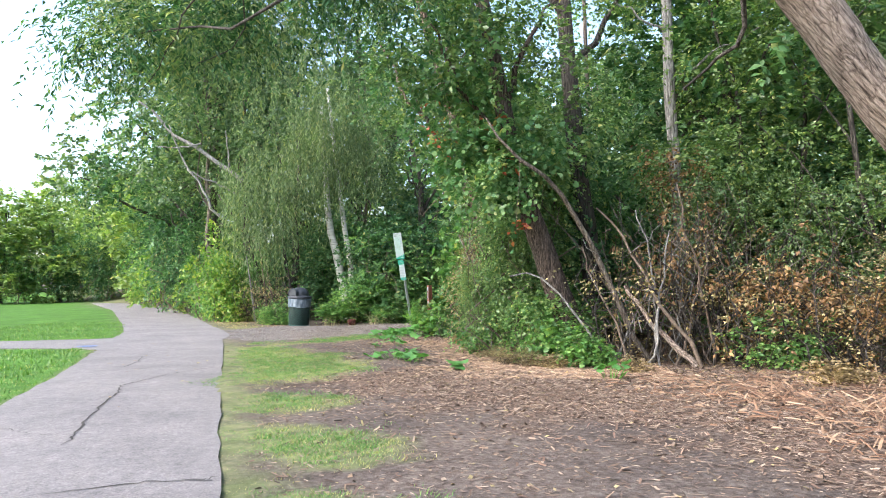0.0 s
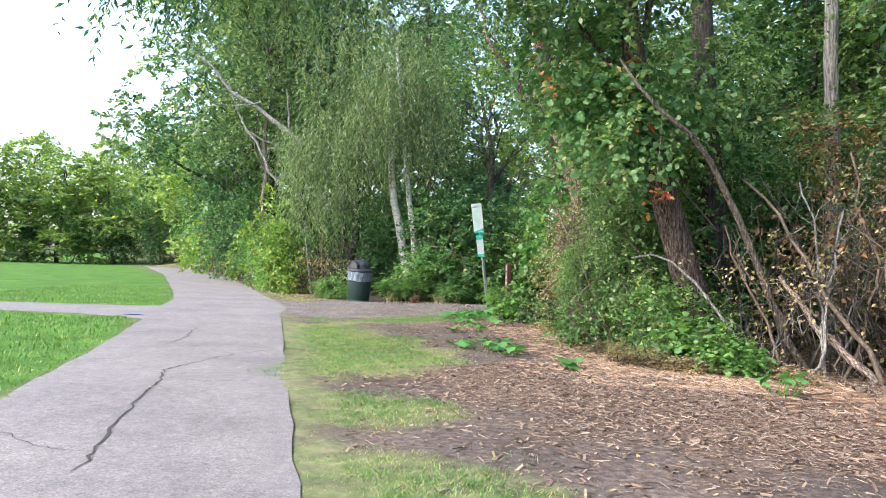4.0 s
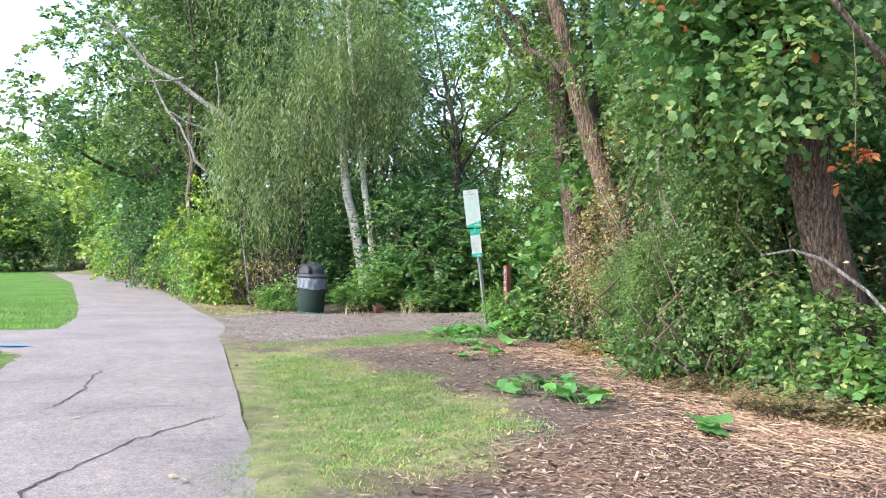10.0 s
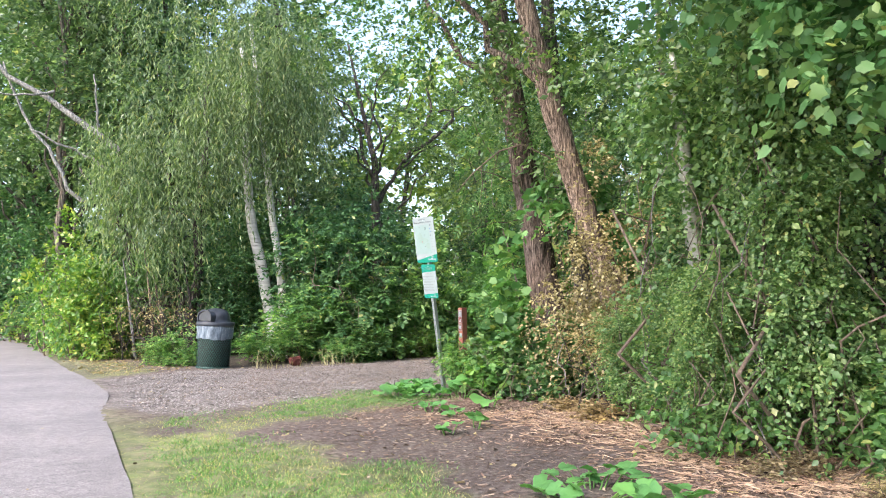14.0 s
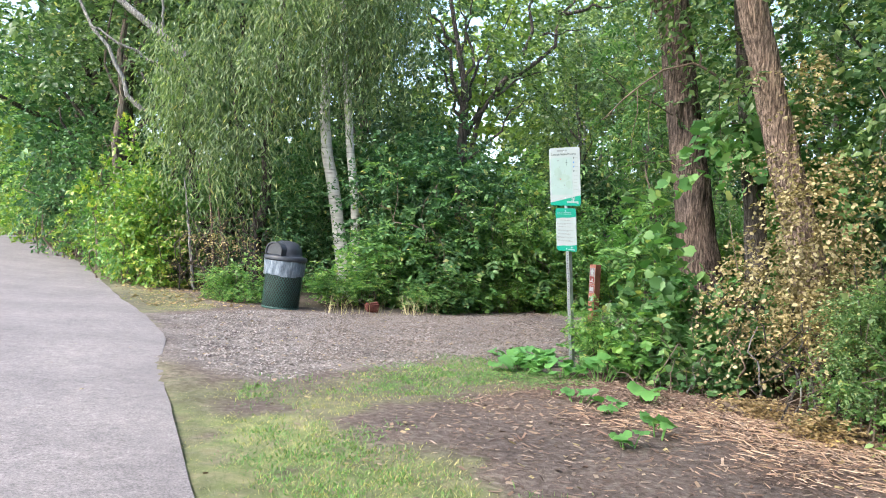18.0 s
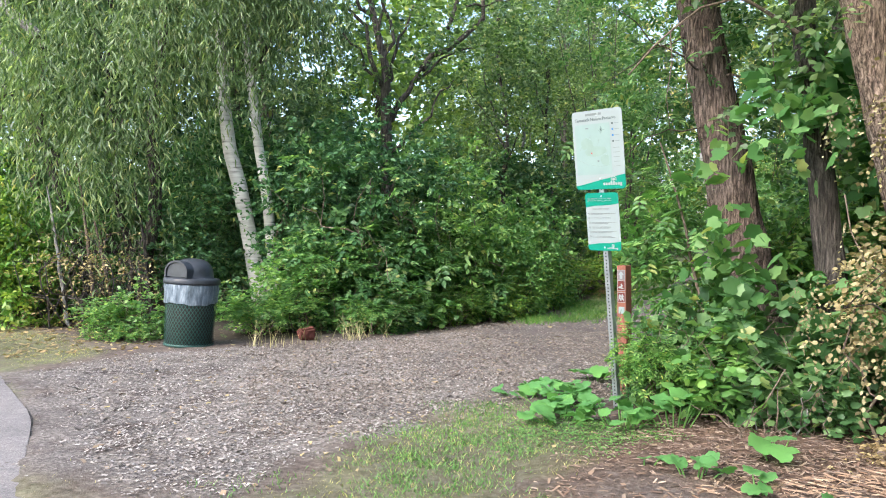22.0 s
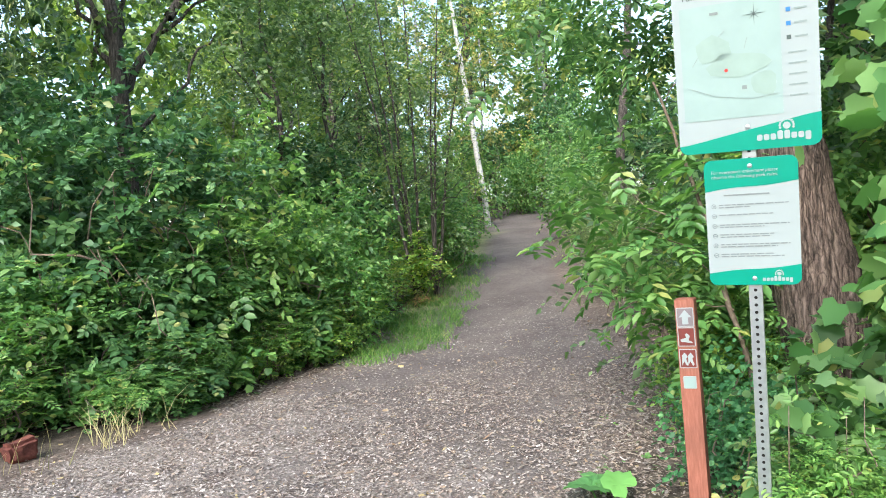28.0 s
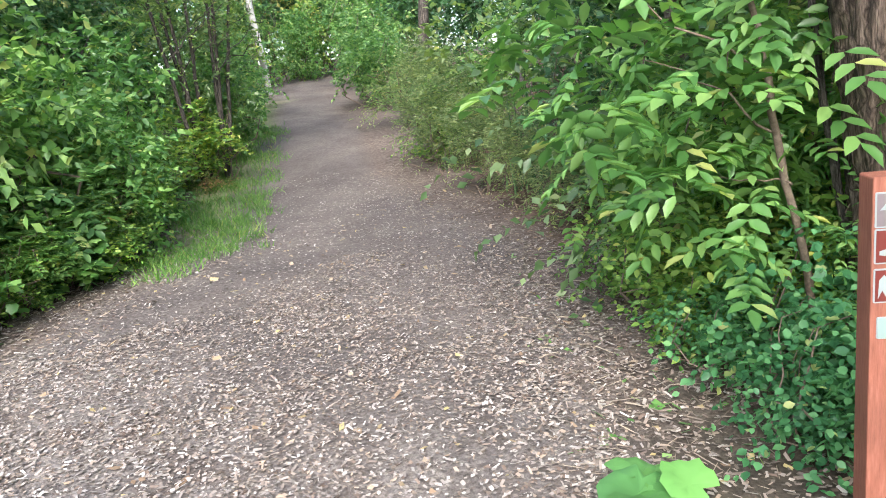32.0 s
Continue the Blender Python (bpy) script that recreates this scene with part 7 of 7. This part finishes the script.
tree("ash_sapling", "slim ash sapling with bright green compound leaves", [(2.5, 16.3, -0.05), (2.38, 16.38, 0.7), (2.26, 16.5, 1.3), (2.19, 16.6, 1.75), (2.05, 16.75, 2.4)], [0.02, 0.018, 0.015, 0.012, 0.007], M_TWIG,
     [(2.1, 17.0, 1.5, 0.3, 0.3, 0.28, 20), (2.35, 16.7, 1.4, 0.3, 0.3, 0.28, 16), (2.25, 16.72, 0.98, 0.28, 0.26, 0.25, 15), (2.12, 17.1, 1.85, 0.3, 0.3, 0.25, 14), (2.45, 16.5, 1.8, 0.3, 0.3, 0.3, 12)], M_LIGHT, 0.29, 3, 0.3,
     [((2.3, 16.45, 1.15), (2.1, 16.95, 1.5), 0.006), ((2.24, 16.52, 1.4), (2.05, 17.1, 1.8), 0.006), ((2.33, 16.42, 0.95), (2.2, 16.75, 1.0), 0.005)], 61, 8, fine="ash", slim=0.5, flat=1.5, droop=0.6)
tree("ash_sapling", "thin dark sapling stem among leaves", [(2.7, 16.2, -0.05), (2.62, 16.3, 0.8), (2.55, 16.45, 1.9)], [0.022, 0.02, 0.014], M_BARK_DARK, (), None, seed=62, sides=8)
# ---- broad leaved plants on the bare soil ----
def broad_plant(name, label, x, y, n, size, spread, seed, tall=0.1):
    t = thing(name, label, "plant", "broad leaved weeds")
    t.location = (x, y, gnd(x, y))
    q = np.random.default_rng(seed)
    for i in range(n):
        a, d = q.uniform(0, 6.28), spread * math.sqrt(q.uniform())
        c = np.array([math.cos(a) * d, math.sin(a) * d, tall * q.uniform(0.5, 1.3)])
        s = size * q.uniform(0.6, 1.15)
        up = unit(np.array([q.normal(0, 0.35), q.normal(0, 0.35), 1.0]))
        e1 = unit(np.cross(up, [math.sin(a), math.cos(a), 0.1]))
        e2 = np.cross(up, e1)
        pts, nr = [c - up * 0.1 * s], 20
        for ring, rise in ((0.28, 0.02), (0.5, -0.015)):
            for k in range(nr):
                b = 2 * math.pi * k / nr
                rr = s * ring * (1 + 0.09 * math.sin(5 * b + i) + 0.05 * math.sin(9 * b + 2 * i)) * (0.45 if k == 0 else 0.85 if k in (1, nr - 1) else 1.0)
                fold = (0.022 if k % 2 else -0.016) * s * (1.4 if ring > 0.3 else 1.0)
                pts.append(c + e1 * math.cos(b) * rr * 1.08 + e2 * math.sin(b) * rr * 0.96 + up * (s * rise + fold + 0.07 * s * math.sin(2 * b + i) * ring * 2))
        tri = [[0, 1 + k, 1 + (k + 1) % nr] for k in range(nr)]
        for k in range(nr):
            a0, a1, b0, b1 = 1 + k, 1 + (k + 1) % nr, 1 + nr + k, 1 + nr + (k + 1) % nr
            tri += [[a0, b0, b1], [a0, b1, a1]]
        fast_mesh("leaf", np.array(pts), tri, M_BROAD, t, True)
        stem("stalk", [(c[0] * 0.5, c[1] * 0.5, -0.02), (c[0] * 0.8, c[1] * 0.8, c[2] * 0.5), tuple(c - up * 0.12 * s)], [0.006, 0.005, 0.004], M_LIGHT, t, 5)
    return t


broad_plant("burdock", "patch of broad round green leaves on the mulch", 0.75, 10.0, 24, 0.15, 0.4, 1)
broad_plant("burdock", "patch of broad round green leaves on the mulch", 1.1, 9.45, 14, 0.15, 0.28, 2)
broad_plant("burdock", "single large round green leaf plant on mulch", 1.74, 8.45, 4, 0.2, 0.1, 3)
for i, (x, y, n, size, spread, tall) in enumerate(((0.28, 12.35, 4, 0.15, 0.16, 0.1), (0.66, 12.72, 3, 0.16, 0.12, 0.1), (0.73, 12.98, 2, 0.16, 0.08, 0.1), (0.57, 13.4, 4, 0.13, 0.14, 0.09), (0.36, 13.66, 6, 0.13, 0.2, 0.09), (0.22, 13.95, 2, 0.11, 0.12, 0.07))):
    broad_plant("burdock", "small broad leaved plant on the bare soil", x, y, n, size, spread, 20 + i, tall)
for i, (x, y, n, size, spread, tall) in enumerate(((0.22, 15.1, 24, 0.15, 0.3, 0.1), (0.4, 15.6, 24, 0.16, 0.3, 0.11), (0.6, 16.1, 16, 0.15, 0.24, 0.1), (0.6, 14.85, 16, 0.15, 0.25, 0.14), (0.95, 14.75, 10, 0.17, 0.22, 0.2))):
    broad_plant("burdock", "broad leaved plant sprawling at the sign foot", x, y, n, size, spread, 30 + i, tall)
broad_plant("burdock", "broad leaf plant with insect holes by the marker", 1.32, 16.66, 4, 0.3, 0.16, 40, 0.1)
broad_plant("burdock", "leafy sprig on the mulch", 3.55, 7.35, 12, 0.13, 0.22, 9, 0.16)
broad_plant("burdock", "small broad leaved plant on the soil", 1.1, 13.9, 5, 0.15, 0.2, 10)
broad_plant("burdock", "small broad leaved plant on the soil", 0.3, 16.1, 6, 0.12, 0.3, 11, 0.08)


# ---- small things on the ground ----
stone = thing("red_stone", "broken red brick half hidden in dry grass", "brick")
stone.matrix_world = pose(-1.12, 20.42, gnd(-1.12, 20.42), 4, -6, 25)
bm = bmesh.new()
bmesh.ops.create_cube(bm, size=1.0, matrix=pose(0, 0, 0.09) @ Matrix.Diagonal((0.24, 0.14, 0.16, 1)))
bmesh.ops.bevel(bm, geom=bm.edges[:], offset=0.03, segments=2, affect="EDGES")
bmesh.ops.subdivide_edges(bm, edges=bm.edges[:], cuts=2, use_grid_fill=True)
for w_ in bm.verts:
    w_.co += Vector((noise.noise(w_.co * 9), noise.noise(w_.co * 9 + Vector((4, 0, 0))), noise.noise(w_.co * 9 + Vector((0, 7, 0))))) * 0.02
part("body", bm, two_scale("red_brick", (0.07, 0.022, 0.017), (0.115, 0.038, 0.03), (0.17, 0.07, 0.052), 30, 6), stone)
bm = bmesh.new()
bmesh.ops.create_circle(bm, cap_ends=True, radius=0.16, segments=14, matrix=pose(-5.45, 12.95, 0.0445) @ Matrix.Diagonal((1.4, 0.5, 1, 1)))
tagged(part("paint_mark", bm, plain("blue_paint", (0.05, 0.2, 0.55), 0.7)), "faded blue paint mark on the side path", "paint", kind="structure")
for i, (x, top, mt) in enumerate(((-4.72, 2.2, M_GREYWOOD), (-4.35, 2.6, M_TWIG), (-4.1, 1.9, M_TWIG), (-3.5, 2.4, M_BARK_DARK))):
    tree("sapling", "slim bare sapling stem at the woods edge", [(x + 0.15, 22.75 + 0.1 * i, -0.05), (x, 22.8 + 0.1 * i, top * 0.5), (x - 0.2, 22.9 + 0.1 * i, top)], [0.035, 0.028, 0.012], mt, (), None, seed=80 + i, sides=7)
# ---- litter and grass on the ground ----
def on_mulch(x, y):
    g, gr, mu, la, wo = zones(x, y)
    return np.clip(mu * 0.85 + 0.16 * (1 - g) * (1 - gr) - la, 0, 1) * (away(PAVED, x, y) > 0.1) * smooth(14.6, 13.9, y - 0.9 * x) * (1 - 0.9 * wo)


x, y, r = scatter(160000, (-3.5, 8.5, 1.0, 16.5), on_mulch, 11)
tagged(flakes("mulch_shreds", x, y, r, 0.05, 0.0048, 0.004, M_SHRED, 0.018), "reddish brown shredded wood mulch strewn over soil", "mulch", kind="stuff")
x, y, r = scatter(55000, (-1.0, 8.0, 1.5, 14.0), on_mulch, 35)
tagged(chips("mulch_pieces", x, y, r, 0.062, 0.017, M_MULCHBIT), "larger flat pieces of tan and brown wood mulch", "mulch", kind="stuff")
x, y, r = scatter(33000, (0.0, 4.5, 7.2, 13.5), lambda a, b: smooth(2.6, 0.5, away(WOODS_R, a, b) + 0.5 * wave(a, b, 1.3)) * on_mulch(a, b), 36)
tagged(flakes("edge_straw", x, y, r, 0.13, 0.006, 0.005, M_STRIP, 0.02), "pale orange strips of bark and straw by the trees", "mulch", kind="stuff")
x, y, r = scatter(2600, (3.2, 8.5, 2.2, 7.6), lambda a, b: smooth(3.4, 5.6, a + 0.25 * (b - 3)), 12)
tagged(flakes("bark_strips", x, y, r, 0.15, 0.014, 0.01, M_TORN, 0.05), "long torn strips of orange bark and wood", "bark", kind="stuff")
def strips(name, x, y, r, long, wide, rise, material):
    """Torn strips of bark, each a bent ribbon with some thickness, thrown over one another."""
    n = len(x)
    a = r.uniform(0, np.pi, n)
    l, w = long * r.uniform(0.4, 1.3, n), wide * r.uniform(0.5, 1.4, n) * 0.5
    tilt, sag = np.abs(r.normal(0, 0.3, n)), r.uniform(-0.1, 0.25, n)
    z = gz(x, y) + rise * r.uniform(0, 1, n) ** 1.5
    c, s = np.cos(a), np.sin(a)
    v = []
    for u in np.linspace(-0.5, 0.5, 5):
        for q, up in ((-1, 0.0), (0, 0.008), (1, 0.0)):
            du, dq = u * l * np.cos(tilt), q * w * (1 - 1.2 * u * u)
            v.append(np.stack([x + c * du - s * dq, y + s * du + c * dq, z + u * l * np.sin(tilt) + sag * l * (0.25 - u * u) * 2 + up], -1))
    k = np.arange(n)[:, None] * 15
    f = np.concatenate([k + [[i * 3 + j, i * 3 + j + 1, i * 3 + j + 4, i * 3 + j + 3]] for i in range(4) for j in range(2)])
    v = np.stack(v, 1).reshape(-1, 3)
    v[:, 2] = np.maximum(v[:, 2], gz(v[:, 0], v[:, 1]) - 0.01)
    return fast_mesh(name, v, f, material)


x, y, r = scatter(5600, (3.3, 7.6, 2.6, 7.2), lambda a, b: smooth(3.9, 5.2, a + 0.2 * (b - 4)) * smooth(7.2, 5.6, b) * np.clip(0.45 + 0.7 * wave(a, b, 1.2), 0.03, 1), 29)
tagged(strips("bark_heap", x, y, r, 0.19, 0.017, 0.13, M_TORN), "heap of torn orange bark strips on the mulch", "bark", kind="stuff")
x, y, r = scatter(300000, (-4.6, 8.0, 13.8, 25.0), lambda a, b: zones(a, b)[0] * np.clip(0.8 + 0.4 * wave(a, b, 2.3), 0.2, 1), 13)
tagged(chips("gravel_chips", x, y, r, 0.023, 0.014, M_CHIP), "pale grey brown wood chips and gravel on the trail", "gravel", kind="stuff")
x, y, r = scatter(120000, (-2.0, 4.5, 15.2, 20.5), lambda a, b: smooth(0.6, -0.3, away(GRAVEL, a, b)) * smooth(5.0, 2.5, a) * np.clip(0.65 + 0.6 * wave(a, b, 1.4), 0.12, 1), 23)
tagged(chips("gravel_bits", x, y, r, 0.02, 0.014, M_BITS), "small crushed pale stones and bark bits", "gravel", kind="stuff")
x, y, r = scatter(15000, (-3.5, 8, -1, 22), lambda a, b: (0.35 - 0.2 * zones(a, b)[1]) * (away(PAVED, a, b) > 0.05), 14)
tagged(chips("fallen_leaves", x, y, r, 0.042, 0.026, M_LITTER), "small tan and yellow fallen leaves and chips", "leaves", kind="stuff")
x, y, r = scatter(150, (-4.5, 0.6, 2, 16), lambda a, b: (away(PAVED, a, b) < -0.05) * 0.7, 15)
scrap = flakes("path_leaves", x, y, r, 0.05, 0.035, 0.006, M_LITTER, 0.002)
scrap.location.z = 0.033
tagged(scrap, "a few dry leaves lying on the asphalt", "leaves", kind="stuff")
x, y, r = scatter(260000, (-5.5, 2.2, 1.2, 22), lambda a, b: zones(a, b)[1] * (away(PAVED, a, b) > -0.03), 16)
tagged(blades("verge_grass", x, y, r, 0.024, 0.0028, M_GRASS, 1.5), "patchy straw yellow grass on the verge", "grass", kind="stuff")


def green_core(a, b):
    d = np.min([away(g, a, b) for g in GRASS_PATCHES[:5]], axis=0)
    return smooth(0.1, -0.6, d + 0.45 * wave(a, b, 1.1) + 0.25 * wave(b, a, 2.7)) * np.clip(0.6 + 0.6 * wave(b, a, 4.0), 0.05, 1)


x, y, r = scatter(300000, (-2.4, 1.6, 0.6, 16.0), green_core, 24)
tagged(blades("green_grass", x, y, r, 0.03, 0.003, M_VERGE, 1.4), "fresh green grass in the middle of the verge", "grass", kind="stuff")
x, y, r = scatter(16000, (-0.5, 1.0, 14.0, 15.6), lambda a, b: smooth(0.75, 0.2, np.hypot(a - 0.25, (b - 14.75) * 1.2) + 0.2 * wave(a, b, 3.0)), 25)
tagged(chips("clover", x, y, r, 0.015, 0.013, M_VERGE), "low carpet of small clover leaves by the sign", "plant", kind="stuff")
x, y, r = scatter(700, (1.2, 4.5, 15.9, 19.0), lambda a, b: smooth(0.5, 0.0, np.abs(away(GRAVEL, a, b) - 0.2) + 0.2 * wave(a, b, 2.0)) * 0.8, 26)
tagged(chips("trail_weeds", x, y, r, 0.045, 0.03, M_VERGE), "sparse small green weeds at the trail edge", "plant", kind="stuff")
x, y, r = scatter(1500, (1.0, 5.0, 15.8, 19.2), lambda a, b: smooth(0.7, 0.1, np.abs(away(GRAVEL, a, b) - 0.25)), 27)
tagged(flakes("straws", x, y, r, 0.13, 0.004, 0.003, M_DUFF, 0.02), "dry straw and thin twigs lying at the trail edge", "straw", kind="stuff")
x, y, r = scatter(420, (6.9, 8.9, 19.6, 21.3), lambda a, b: smooth(0.75, 0.2, np.hypot(a - 7.95, b - 20.45)), 28)
tagged(blades("reeds", x, y, r, 1.55, 0.011, M_DARK, 0.22), "clump of tall dark green reeds beside the trail", "reeds", kind="stuff")
x, y, r = scatter(30000, (-12, -3, 5, 24), lambda a, b: zones(a, b)[3], 17)
tagged(blades("lawn_grass", x, y, r, 0.055, 0.007, M_LAWN, 0.9), "mown bright green lawn", "grass", kind="stuff")
x, y, r = scatter(170000, (2.0, 12.0, 20.5, 29), lambda a, b: zones(a, b)[1] * np.clip(0.55 + 0.8 * wave(a, b, 1.3), 0.1, 1), 18)
tagged(blades("trail_grass", x, y, r, 0.11, 0.0045, M_TRAILGRASS, 1.3), "long soft green grass beside the trail", "grass", kind="stuff")
x, y, r = scatter(2200, (-1.9, 1.0, 19.8, 21.2), lambda a, b: smooth(0.3, 0.0, np.abs(away(GRAVEL, a, b) - 0.15)) * (a < 0.2) * np.clip(0.25 + 1.1 * wave(a * 1.6, b, 2.2), 0.02, 1), 19)
tagged(blades("dry_grass", x, y, r, 0.33, 0.0035, M_STRAW, 0.75), "clump of straw coloured dry grass at the trail edge", "grass", kind="stuff")
x, y, r = scatter(75000, (0.5, 9.0, 15.6, 24.0), lambda a, b: smooth(1.0, 0.2, np.abs(away(GRAVEL, a, b) - 0.25)) * (0.35 + 0.65 * smooth(5.5, 3.5, a)), 20)
tagged(chips("trail_litter", x, y, r, 0.034, 0.014, M_BITS), "dry leaves and twigs along the trail edges", "leaves", kind="stuff")
x, y, r = scatter(5200, (1.6, 8.0, 2.0, 13.5), lambda a, b: smooth(2.2, 0.2, away(WOODS_R, a, b)), 21)
tagged(chips("mulch_leaves", x, y, r, 0.065, 0.038, M_TAN), "curled tan leaves lying over the mulch", "leaves", kind="stuff")
x, y, r = scatter(5000, (-7.5, -2.4, 19.6, 26.5), lambda a, b: smooth(0.1, 0.5, away(PAVED, a, b)) * smooth(2.6, 0.8, away(PAVED, a, b)) * (away(GRAVEL, a, b) > 0.3) * 0.8, 31)
tagged(chips("woods_litter", x, y, r, 0.07, 0.035, M_TAN), "tan leaf litter at the foot of the thicket", "leaves", kind="stuff")
x, y, r = scatter(60000, (0.8, 7.5, 2.2, 9.0), lambda a, b: zones(a, b)[2] * (a < 4.6 + 0.35 * b), 22)
tagged(chips("bark_crumbs", x, y, r, 0.034, 0.008, M_SHRED), "fine crumbled bark and wood shreds over soil", "mulch", kind="stuff")
